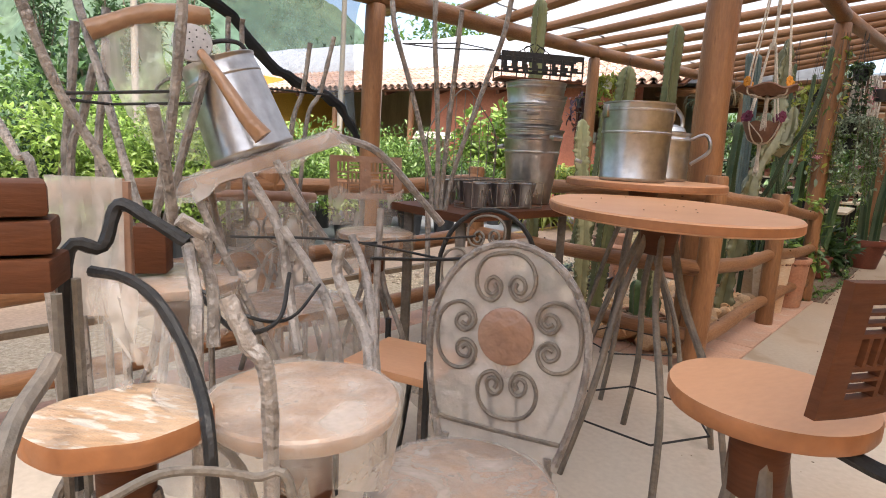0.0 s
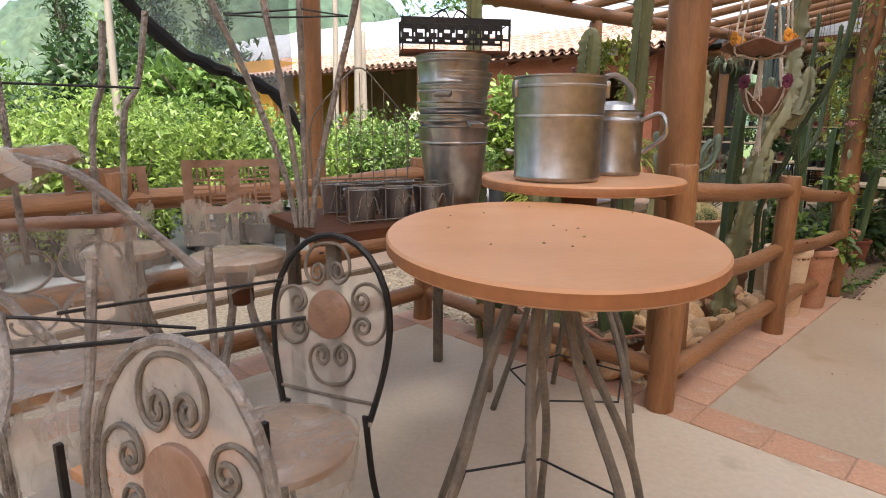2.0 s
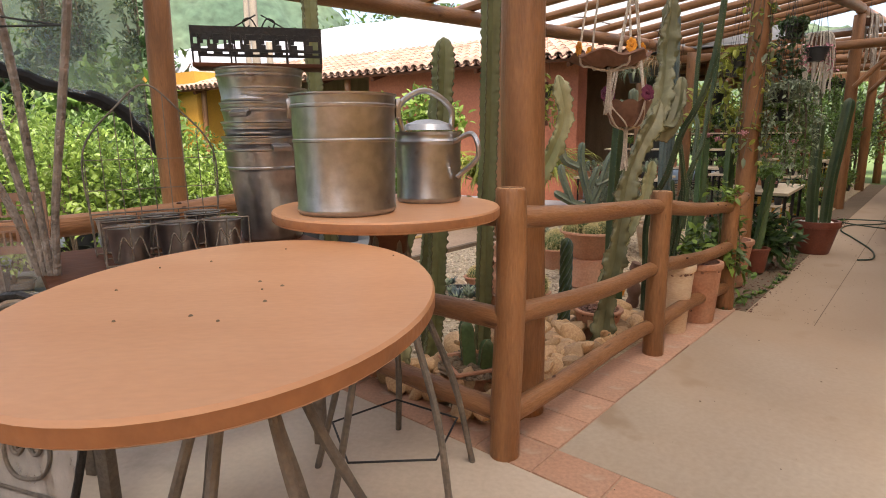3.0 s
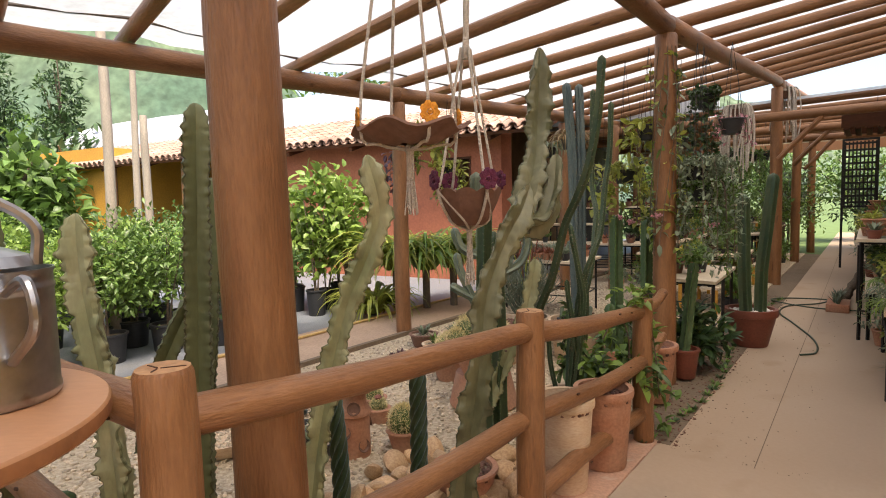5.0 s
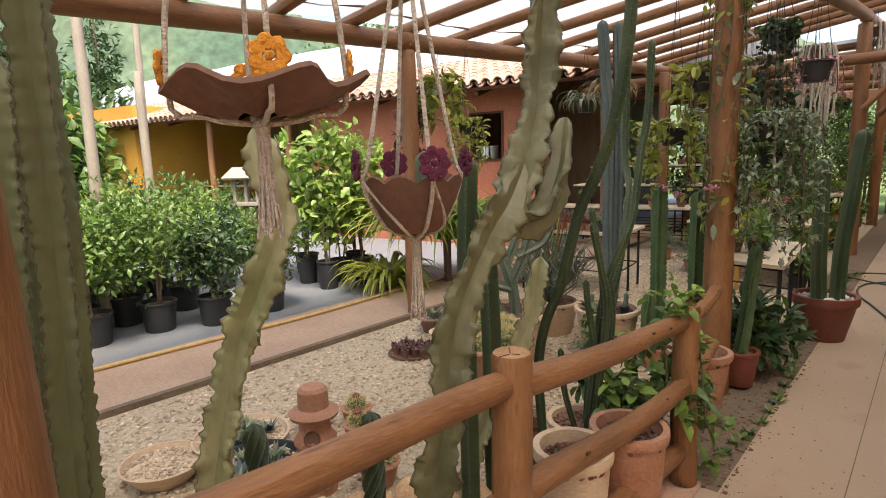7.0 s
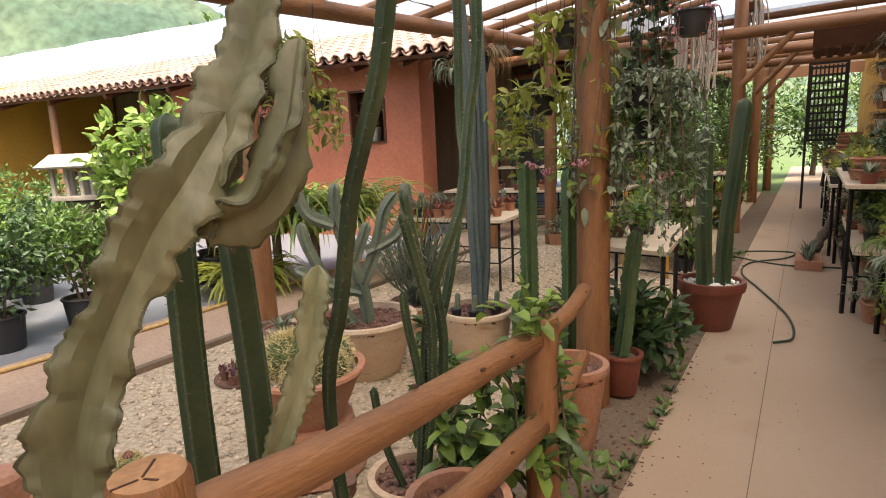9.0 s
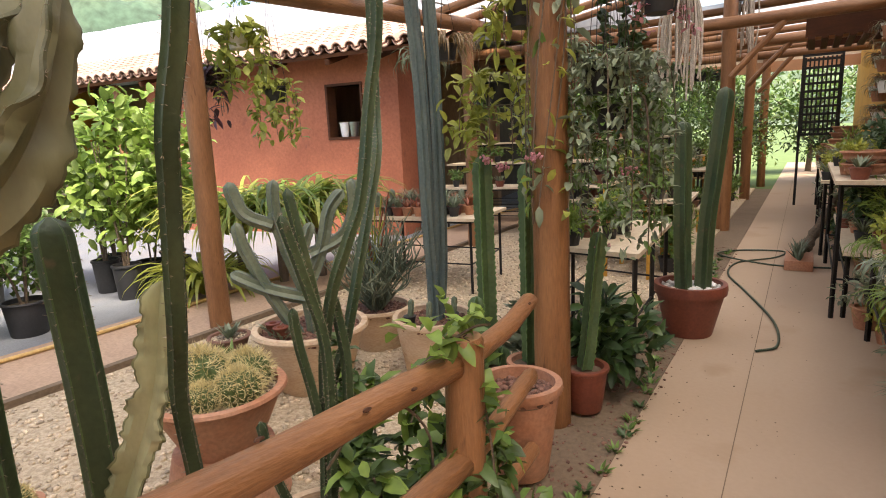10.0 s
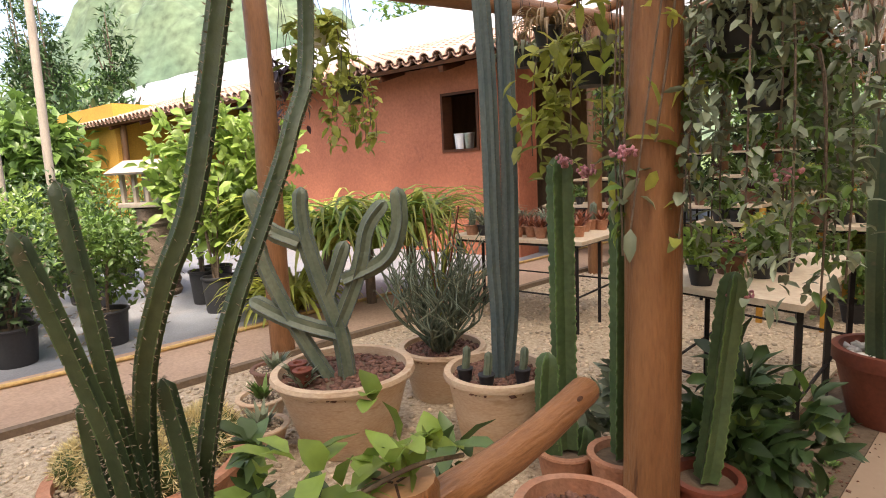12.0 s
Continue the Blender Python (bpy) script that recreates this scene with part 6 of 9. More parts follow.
def vine_leaves(parent, paths, seed, per, length, width, material, name="leaves", spread=0.05, drop=0.3):
    """Leaves scattered along hanging or climbing shoots."""
    r = rng(seed)
    b, w = [], []
    for path in paths:
        pts = curve_points(path, 8)
        for _ in range(per):
            k = r.randint(0, len(pts) - 1)
            q = pts[k].lerp(pts[k + 1], r.rand())
            d = r.normal(size=3)
            d[2] -= drop
            b.append(np.array(q) + 0.2 * spread * r.normal(size=3))
            w.append(d)
    n = len(b)
    return part(name, leaves_mesh(name, material, b, w, np.tile([0, 0, 1.0], (n, 1)) + 0.3 * r.normal(size=(n, 3)), length * (0.6 + 0.7 * r.rand(n)), width * (0.7 + 0.5 * r.rand(n)), round_tip=True), None, parent)


# ---- cactus bed: large plants ----
cactus("euphorbia", "tall variegated candelabra euphorbia with rippled pale crests", [
    ([(2.24, 4.32, -0.05), (2.28, 4.35, 0.35), (2.33, 4.39, 0.72), (2.36, 4.44, 0.99), (2.45, 4.52, 1.23), (2.51, 4.57, 1.34), (2.56, 4.66, 1.46)], 0.078),
    ([(2.50, 4.60, 1.24), (2.55, 4.66, 1.42), (2.59, 4.76, 1.60), (2.60, 4.84, 1.78), (2.62, 4.84, 2.12)], 0.080),
    ([(2.52, 4.60, 1.27), (2.62, 4.62, 1.30), (2.67, 4.68, 1.42), (2.69, 4.74, 1.60)], 0.068)],
    (EUPH, EUPH_EDGE), 3, 0.80, 0.045, 0.008, SPINE_GREY, (2.24, 4.32, 0), 1, 4, 0.28, 0.9, 2.2)
cactus("euphorbia", "slim pale euphorbia leaning in the gravel bed", [
    ([(1.66, 4.05, -0.05), (1.69, 4.06, 0.26), (1.74, 4.07, 0.58), (1.84, 4.08, 0.98), (1.93, 4.09, 1.19), (1.98, 4.10, 1.36), (1.94, 4.09, 1.57)], 0.058)],
    (EUPH_PALE, EUPH_PALE_EDGE), 3, 0.80, 0.08, 0.007, SPINE_GREY, (1.66, 4.05, 0), 5, 3, 0.14, 0.6, 2.2)
cactus("euphorbia", "upright green euphorbia column with side branches", [
    ([(1.27, 3.94, -0.05), (1.30, 3.94, 0.32), (1.34, 3.94, 1.20), (1.36, 3.95, 1.76)], 0.066),
    ([(1.12, 3.91, 0.50), (1.15, 3.92, 0.71), (1.25, 3.93, 0.94), (1.33, 3.94, 1.08)], 0.05),
    ([(1.20, 4.18, -0.05), (1.18, 4.18, 0.30), (1.24, 4.18, 0.95), (1.27, 4.19, 1.51)], 0.05)],
    (EUPH_GREEN, EUPH_EDGE), 4, 0.62, 0.07, 0.007, SPINE_GREY, (1.27, 3.94, 0), 9, 3, 0.08, 0.3, 1.6)
cactus("euphorbia", "pale euphorbia stem close to the fence", [
    ([(1.18, 3.70, -0.05), (1.16, 3.69, 0.57), (1.13, 3.69, 0.87), (1.09, 3.69, 1.14), (1.08, 3.69, 1.38)], 0.06)],
    (EUPH_PALE, EUPH_PALE_EDGE), 3, 0.75, 0.09, 0.007, SPINE_GREY, (1.18, 3.70, 0), 13, 3, 0.1, 0.5, 2.0)
cactus("euphorbia", "tall straight green euphorbia column", [
    ([(1.58, 3.79, -0.05), (1.60, 3.80, 0.9), (1.61, 3.81, 1.24), (1.62, 3.81, 2.0)], 0.052)],
    (EUPH_GREEN, EUPH_EDGE), 4, 0.6, 0.06, 0.007, SPINE_GREY, (1.58, 3.79, 0), 15, 3, 0.06, 0.3, 1.6)
cactus("euphorbia", "tall euphorbia column rising behind the stacked buckets", [
    ([(0.84, 3.66, -0.03), (0.80, 3.67, 0.9), (0.76, 3.67, 1.6), (0.755, 3.67, 2.12)], 0.050)],
    (EUPH_GREEN, EUPH_EDGE), 4, 0.6, 0.06, 0.007, SPINE_GREY, (0.84, 3.66, 0), 17, 3, 0.06, 0.3, 1.6)
cactus("column_cactus", "dark green column cactus with neat straight ribs", [([(2.33, 4.85, -0.05), (2.33, 4.85, 0.44), (2.33, 4.85, 0.89), (2.35, 4.85, 1.48)], 0.039)],
       (CACTUS_DARK, CACTUS), 5, 0.35, 0, 0.010, SPINE_GREY, (2.33, 4.85, 0), 21, 2)
cactus("column_cactus", "dark green column cactus leaning slightly", [([(2.41, 5.05, -0.05), (2.40, 5.05, 0.31), (2.40, 5.05, 0.74), (2.38, 5.05, 1.23)], 0.043)],
       (CACTUS_DARK, CACTUS), 5, 0.35, 0, 0.010, SPINE_GREY, (2.41, 5.05, 0), 23, 2)
cactus("column_cactus", "long wandering dark cactus stem", [
    ([(2.62, 5.2, -0.03), (2.60, 5.12, 0.35), (2.59, 5.10, 0.62), (2.62, 5.03, 0.82), (2.68, 4.95, 1.0), (2.74, 4.88, 1.27), (2.79, 4.81, 1.40), (2.84, 4.78, 1.55), (2.88, 4.76, 1.78), (2.90, 4.76, 2.05)], 0.021)],
    (CACTUS_DARK, CACTUS_DARK), 5, 0.35, 0, 0.010, SPINE_GREY, (2.62, 5.2, 0), 25, 2)
cactus("euphorbia", "short pale euphorbia growing through the rails", [([(2.26, 5.02, -0.05), (2.32, 5.03, 0.24), (2.43, 5.04, 0.52), (2.55, 5.05, 0.82), (2.60, 5.06, 1.08)], 0.05)],
       (EUPH_PALE, EUPH_PALE_EDGE), 3, 0.78, 0.085, 0.007, SPINE_GREY, (2.26, 5.02, 0), 27, 3, 0.1, 0.4, 2.0)
MULTI = [([(2.80, 5.40, 0.15), (2.84, 5.37, 0.58), (2.86, 5.36, 0.80), (2.90, 5.34, 0.97), (2.95, 5.34, 1.10), (2.99, 5.37, 1.22), (3.02, 5.42, 1.46), (3.05, 5.44, 1.65), (3.06, 5.44, 1.95)], 0.017),
         ([(2.80, 5.45, 0.15), (2.83, 5.49, 0.60), (2.90, 5.44, 0.79), (2.95, 5.46, 1.0), (2.98, 5.55, 1.18), (3.0, 5.62, 1.32), (2.99, 5.72, 1.5), (3.0, 5.74, 2.08)], 0.0165),
         ([(2.82, 5.38, 0.15), (2.86, 5.34, 0.5), (2.88, 5.30, 0.82), (2.85, 5.28, 1.0), (2.81, 5.25, 1.19)], 0.0155), ([(2.82, 5.40, 0.2), (2.87, 5.36, 0.60), (2.86, 5.32, 0.93), (2.81, 5.32, 1.25)], 0.0155),
         ([(2.84, 5.36, 0.5), (2.82, 5.34, 0.69), (2.80, 5.33, 0.82), (2.79, 5.33, 0.93)], 0.015), ([(2.90, 5.40, 0.56), (2.91, 5.39, 0.76), (2.89, 5.38, 0.95)], 0.017),
         ([(2.76, 5.42, 0.15), (2.70, 5.34, 0.40), (2.68, 5.30, 0.62)], 0.015)]
pot((2.78, 5.43, -0.03), 0.16, 0.26, CREAM, "cream clay pot holding thin many-stemmed cactus and clay pebbles", 0.7, CLAYBALL)
cactus("cactus_clump", "clump of long thin dark green cactus stems", MULTI, (CACTUS_DARK, CACTUS), 5, 0.36, 0, 0.009, SPINE_GREY, (2.76, 5.40, 0.1), 31, 1)

# blue branching cactus in its wide cream pot
pot((2.33, 7.02, -0.03), 0.315, 0.37, CREAM, "wide cream clay pot with a hand-pinched rim and clay pebbles", 0.66, CLAYBALL, wobble=0.012, seg=40)
BLUE = [[(2.36, 7.01, 0.25), (2.34, 7.0, 0.50), (2.26, 6.98, 0.77), (2.20, 6.96, 1.02)], [(2.33, 7.0, 0.50), (2.14, 6.94, 0.57), (1.95, 6.89, 0.68)],
        [(2.19, 6.96, 0.93), (2.05, 6.92, 1.01), (1.99, 6.9, 1.18)], [(2.33, 7.0, 0.53), (2.42, 7.03, 0.74), (2.47, 7.04, 0.90)],
        [(2.37, 7.01, 0.75), (2.55, 7.07, 0.84), (2.62, 7.09, 0.99), (2.62, 7.09, 1.16)], [(2.45, 7.04, 0.82), (2.49, 7.05, 0.99), (2.57, 7.08, 1.10)],
        [(2.29, 6.99, 0.26), (2.16, 6.95, 0.51), (2.04, 6.91, 0.81), (2.01, 6.9, 0.96)], [(2.23, 6.97, 0.88), (2.21, 6.96, 1.06), (2.22, 6.96, 1.18)], [(2.30, 6.99, 0.69), (2.36, 7.01, 0.85), (2.39, 7.02, 0.93)]]
cactus("branching_cactus", "blue-green branching cactus with stubby upturned arms", [(p, 0.044 - 0.001 * i) for i, p in enumerate(BLUE)], (CACTUS_GREY, CACTUS_BLUE), 5, 0.42, 0.02, 0.009, SPINE_GREY, (2.36, 7.01, 0.25), 41, 2)
for k, (dx, dy) in enumerate(((-0.19, -0.08), (-0.12, -0.16))):
    t = thing("small_pot", "little rust red pot with a grey succulent", "pot", (2.33 + dx, 7.02 + dy, 0.30), group="little pots set in the big pot")
    part("body", lathe(pot_profile(0.042, 0.075), 16), TERRA_RED, t)
    part("plant", strap_mesh("plant", LEAF_GREY, 50 + k, 22, 0.11, 0.02, 1.4, 0.4), None, t)

# twin blue columns
pot((3.04, 7.14, -0.03), 0.235, 0.36, CREAM, "cream clay pot with clay pebbles and tiny black pots", 0.74, CLAYBALL, wobble=0.006, seg=36)
cactus("column_cactus", "tall twin blue-grey column cactus with many straight ribs", [
    ([(3.05, 7.15, 0.28), (3.05, 7.15, 0.6), (3.04, 7.15, 0.87), (3.03, 7.15, 1.69), (2.98, 7.14, 2.41)], 0.040), ([(3.07, 7.17, 0.30), (3.10, 7.17, 0.6), (3.11, 7.17, 1.0), (3.11, 7.17, 1.68), (3.09, 7.17, 2.40)], 0.038)],
    (CACTUS_BLUE, CACTUS_BLUE), 8, 0.28, 0, 0.008, SPINE_GREY, (3.05, 7.15, 0.28), 45, 2)
for k, (dx, dy) in enumerate(((-0.13, -0.09), (0.12, -0.06), (-0.02, -0.15))):
    t = thing("small_pot", "tiny black pot with a finger-sized cactus", "pot", (3.04 + dx, 7.14 + dy, 0.285), group="tiny pots in the cream pot")
    part("body", lathe(pot_profile(0.036, 0.07), 14), BLACK_POT, t)
    bm, cr = ribbed([(0, 0, 0.05), (0.01, 0, 0.12), (0.012, 0.004, 0.17)], 0.018, 7, 0.25, 0, 0, k, 0.01)
    part("plant", mesh_of(bm, "plant", (CACTUS_GREY, CACTUS_GREY)), None, t)

# pencil bush
pot((2.62, 7.66, -0.03), 0.235, 0.28, CREAM, "cream clay bowl with clay pebbles under a pencil bush", 0.76, CLAYBALL)
t = thing("pencil_bush", "dense grey-green pencil bush of thin upright stems", "succulent", (2.62, 7.66, 0.2))
r0 = rng(61)
for g in range(5):
    bm = bmesh.new()
    for i in range(15):
        a, l = r0.rand() * 6.283, 0.28 + 0.34 * r0.rand()
        o = Vector((math.cos(a), math.sin(a), 0)) * (0.06 + 0.34 * r0.rand())
        pts = [o * 0.08]
        for k in range(1, 5):
            pts.append(o * (k / 4) ** 0.8 + Vector((0.022 * r0.randn(), 0.022 * r0.randn(), l * k / 4)))
        tube(pts, 0.0065, 5, bm, 3, taper=0.7, caps=False)
        for k in (2, 3, 3, 4):
            d = Vector((r0.randn(), r0.randn(), 0.9)).normalized() * (0.10 + 0.09 * r0.rand())
            q = pts[k]
            tube([q, q + d * 0.5 + Vector((0.012 * r0.randn(), 0.012 * r0.randn(), 0.01)), q + d + Vector((0, 0, 0.05))], 0.005, 4, bm, 3, taper=0.6, caps=False)
    part("twig_mass", bm, CACTUS_GREY, t)["kind"] = "stuff"
for i in range(14):
    a = i * 0.7
    r = 0.08 + 0.012 * (i % 5)
    part("shoot", tube([(0, 0, 0.2), (0.5 * r * math.cos(a), 0.5 * r * math.sin(a), 0.5), (r * math.cos(a), r * math.sin(a), 0.70 + 0.13 * math.sin(i * 2.3))], 0.006, 5, steps=4), LEAF_LIME if i % 3 else LEAF_RED, t)

# green columns in red pots by the pole
for k, (x, y, top, r, pr, ph) in enumerate(((3.36, 6.86, 1.26, 0.055, 0.12, 0.16), (3.57, 6.74, 1.22, 0.048, 0.12, 0.22), (3.83, 6.62, 0.88, 0.043, 0.115, 0.23))):
    pot((x, y, -0.03), pr, ph, TERRA if k < 2 else TERRA_RED, "small terracotta pot with a green column cactus", 0.75, name="plant_pot", group="terracotta pots by the pole")
    lean = (-0.01, 0.0, 0.07)[k]
    stems = [([(x, y, ph * 0.8), (x + lean * 0.3, y, top * 0.4), (x + lean * 0.7, y + 0.01, top * 0.75), (x + lean, y, top)], r)]
    if k == 0:
        stems.append(([(x - 0.05, y - 0.02, 0.1), (x - 0.07, y - 0.03, 0.3), (x - 0.06, y - 0.03, 0.52)], 0.05))
        stems.append(([(x + 0.06, y, 0.1), (x + 0.075, y, 0.16), (x + 0.075, y, 0.22)], 0.035))
    cactus("column_cactus", "fresh green column cactus with wavy ribs", stems, (CACTUS, CACTUS_FRESH), 4, 0.55, 0.05, 0.006, SPINE_GREY, (x, y, ph * 0.8), 71 + k, 3, 0.03, 0.2, group="green columns by the pole")
pot((3.45, 6.08, -0.03), 0.165, 0.40, TERRA, "tall terracotta pot filled with clay pebbles", 0.72, CLAYBALL, wobble=0.03)

# red pot with two dark columns on the walkway
pot((4.78, 7.74, -0.05), 0.225, 0.36, TERRA_RED, "large dark red plastic pot topped with white stones", 0.68, WHITE_STONE, lip=0.1, fill_size=0.022, count=130)
cactus("column_cactus", "pair of dark green column cacti in a red pot", [([(4.73, 7.74, 0.26), (4.71, 7.74, 0.6), (4.70, 7.74, 1.0), (4.69, 7.74, 1.40)], 0.062), ([(4.86, 7.74, 0.26), (4.87, 7.74, 0.7), (4.91, 7.74, 1.1), (4.96, 7.74, 1.60)], 0.060)],
       (CACTUS_DARK, CACTUS), 5, 0.4, 0, 0.010, SPINE_GREY, (4.78, 7.74, 0.26), 81, 2)

# golden barrel bowl


def barrel(parent, at, r, seed, squash=0.85):
    bm = bmesh.new()
    ribs, rows = 18, 14
    rings, crest = [], []
    for i in range(rows + 1):
        th = math.pi * (0.04 + 0.80 * i / rows)
        ring = []
        for j in range(ribs * 2):
            k = 1.0 if j % 2 else 0.87
            a = math.pi * j / ribs
            p = Vector((r * k * math.sin(th) * math.cos(a), r * k * math.sin(th) * math.sin(a), r * squash * math.cos(th)))
            ring.append(bm.verts.new(p + Vector(at)))
            if j % 2:
                crest.append((p + Vector(at), p.normalized(), Vector((0, 0, 1))))
        rings.append(ring)
    m = ribs * 2
    for a, b in zip(rings, rings[1:]):
        for j in range(m):
            bm.faces.new((a[j], a[(j + 1) % m], b[(j + 1) % m], b[j]))
    bm.faces.new(rings[0])
    body = part("body", bm, BARREL, parent)
    part("spine_cover", spines_mesh(crest, r * 0.42, SPINE, 1, 7, seed, 0.8), None, body)["kind"] = "stuff"


t = thing("clay_stand", "round pierced terracotta stand", "pot stand", (2.27, 5.92, -0.03))
part("body", lathe([(0.22, 0), (0.24, 0.02), (0.2, 0.2), (0.19, 0.24), (0, 0.24)], 28), TERRA, t)
pot((2.27, 5.92, 0.21), 0.25, 0.24, TERRA, "wide terracotta bowl of golden barrel cacti in pale grit", 0.6, GRAVEL, fill_size=0.007, count=900, name="cactus_bowl", seg=40)
t = thing("barrel_cactus", "cluster of golden barrel cacti with dense yellow spines", "cactus", (2.27, 5.92, 0.42))
for i, (x, y, r) in enumerate(((-0.07, 0.01, 0.12), (0.09, 0.08, 0.095), (0.11, -0.06, 0.085), (-0.17, -0.06, 0.07), (0.0, -0.12, 0.065))):
    barrel(t, (x, y, r * 0.55), r, 90 + i)
pot((1.84, 5.16, -0.03), 0.10, 0.12, TERRA, "little terracotta pot with a golden barrel cactus", 0.7, name="cactus_pot")
t = thing("barrel_cactus", "single small golden barrel cactus", "cactus", (1.84, 5.16, 0.09))
barrel(t, (0, 0, 0.05), 0.08, 99, 1.05)
t = thing("barrel_cactus", "barrel cactus in a clay bowl beyond the rails", "cactus", (1.98, 6.5, 0.16))
barrel(t, (0, 0, 0.06), 0.12, 98, 0.9)
pot((1.98, 6.5, -0.03), 0.16, 0.2, TERRA, "terracotta bowl with a barrel cactus", 0.7, GRAVEL, fill_size=0.006, count=300, name="cactus_bowl")

# ---- cactus bed: bowls and small pieces ----


def bowl(at, r, h, material, label, fill, seed, plants=(), fill_size=0.012, count=200):
    t = thing("plant_bowl", label, "bowl", at)
    part("body", lathe([(r * 0.6, 0), (r * 0.68, 0.012), (r * 0.98, h * 0.9), (r, h), (r * 0.95, h), (r * 0.9, h * 0.75), (0, h * 0.72)], 30), material, t)
    ob = part("pebble_layer", scatter_stones(r * 0.88, count, fill_size, h * 0.76, seed), None, t)
    ob.data.materials.append(fill)
    return t


def rosette(at, r, seed, material, label="small grey succulent rosette", count=26, name="succulent", rise=0.9):
    t = thing(name, label, "succulent", at, group="succulents of the gravel bed")
    part("leaves", strap_mesh("leaves", material, seed, count, r, r * 0.28, rise, 0.35, r * 0.1, 3), None, t)
    return t


bowl((1.02, 5.35, -0.03), 0.25, 0.1, CREAM, "shallow clay dish of grey succulents and grit", GRAVEL, 5, fill_size=0.009, count=500)
bowl((1.28, 5.05, -0.03), 0.24, 0.12, BLACK_POT, "dark shallow bowl of small succulents", GRAVEL, 6, fill_size=0.009, count=400)
bowl((0.78, 5.05, -0.03), 0.20, 0.1, CREAM, "pale clay dish with a flat cream stone", GRAVEL, 7, fill_size=0.009, count=300)
for i in range(17):
    a = i * 2.4
    c = ((1.02, 5.35, 0.05), (1.28, 5.05, 0.06))[i % 2]
    rosette((c[0] + 0.15 * math.cos(a) * (0.3 + 0.04 * i), c[1] + 0.15 * math.sin(a) * (0.3 + 0.04 * i), c[2]), 0.085, 300 + i, (LEAF_GREY, CACTUS_BLUE, LEAF_GREY)[i % 3])
for i, (x, y, r) in enumerate(((1.30, 5.65, 0.1), (1.52, 5.75, 0.09), (1.60, 5.55, 0.08))):
    pot((x, y, -0.03), r, 0.1, TERRA, "small terracotta pot with a red-topped ball cactus", 0.7, GRAVEL, fill_size=0.006, count=120, name="cactus_pot", group="little ball cactus pots")
    t = thing("ball_cactus", "small round grey-spined ball cactus with a red crown", "cactus", (x, y, 0.055), group="little ball cacti")
    barrel(t, (0, 0, 0.035), r * 0.62, 310 + i)
    part("flower", lathe([(0.022, 0.07), (0.026, 0.085), (0.012, 0.098), (0, 0.1)], 10), TERRA_RED, t)
for i, (x, y, r, m) in enumerate(((1.98, 6.85, 0.12, CREAM), (1.78, 7.15, 0.13, CREAM), (1.6, 7.55, 0.14, BROWN_CLAY), (1.9, 7.6, 0.13, CREAM))):
    pot((x, y, -0.03), r, 0.13, m, "low clay bowl with little succulents", 0.7, GRAVEL, fill_size=0.008, count=120, name="plant_bowl", group="low clay bowls")
    rosette((x, y, 0.08), 0.13, 330 + i, (LEAF_GREY, LEAF, LEAF_GREY, CACTUS_GREY)[i], "grey spiky succulent in a low bowl", 34, rise=1.3)
# tray of tiny brown pots
t = thing("pot_tray", "flat brown tray of tiny clay pots", "tray", (1.55, 6.95, -0.03))
part("tray", lathe([(0.17, 0), (0.19, 0.012), (0.19, 0.022), (0.175, 0.014), (0, 0.012)], 24), BROWN_CLAY, t)
for i in range(19):
    a, d = i * 2.399, 0.036 * math.sqrt(i)
    part("pot", lathe([(0.02, 0.013), (0.027, 0.07), (0.03, 0.075), (0.022, 0.075), (0, 0.06)], 8, m=pose(d * math.cos(a), d * math.sin(a), 0)), BROWN_CLAY, t)
    part("sprig", strap_mesh("sprig", LEAF_PURPLE, 340 + i, 7, 0.05, 0.014, 1.2, 0.2, 0.005, 2), None, t).location = (d * math.cos(a), d * math.sin(a), 0.06)

# clay chimney planter
t = thing("clay_tower", "tall terracotta pocket planter with a cap and side openings", "planter", (1.57, 5.08, -0.1))
part("body", lathe([(0.085, 0), (0.09, 0.03), (0.088, 0.30), (0.098, 0.31), (0.098, 0.33), (0.075, 0.36), (0.07, 0.42), (0.075, 0.44), (0, 0.44)], 24), TERRA, t)
part("cap", lathe([(0.11, 0.44), (0.115, 0.455), (0.09, 0.475), (0.07, 0.48), (0.068, 0.56), (0.055, 0.575), (0, 0.575)], 24), TERRA, t)
for i, (a, z) in enumerate(((-1.9, 0.22), (-0.7, 0.14), (-1.3, 0.36), (0.6, 0.25))):
    m = pose(0.079 * math.cos(a), 0.079 * math.sin(a), z, 0, 78, math.degrees(a))
    part("pocket", lathe([(0.030, 0), (0.038, 0.014), (0.034, 0.014), (0.026, 0.006), (0, 0.004)], 14, m=m), BROWN_CLAY, t)
cactus("spiral_cactus", "dark twisted spiral cactus", [([(1.70, 4.40, -0.05), (1.69, 4.41, 0.25), (1.66, 4.42, 0.62)], 0.042)], (CACTUS_DARK, CACTUS_BLUE), 7, 0.4, 0, 0.0, None, (1.70, 4.40, 0), 351, twist=9, tip=1.2)
cactus("spiral_cactus", "dark twisted spiral cactus", [([(2.02, 4.55, -0.05), (2.03, 4.55, 0.3), (2.03, 4.56, 0.62)], 0.042)], (CACTUS_DARK, CACTUS_BLUE), 7, 0.4, 0, 0.0, None, (2.02, 4.55, 0), 353, twist=9, tip=1.2)
pot((2.24, 4.55, -0.03), 0.15, 0.2, TERRA, "terracotta pot of clay pebbles round the euphorbia", 0.75, CLAYBALL)
pot((2.72, 4.78, -0.03), 0.14, 0.46, CREAM, "tall pale clay pot beside the fence post", 0.78, CLAYBALL, name="tall_pot")
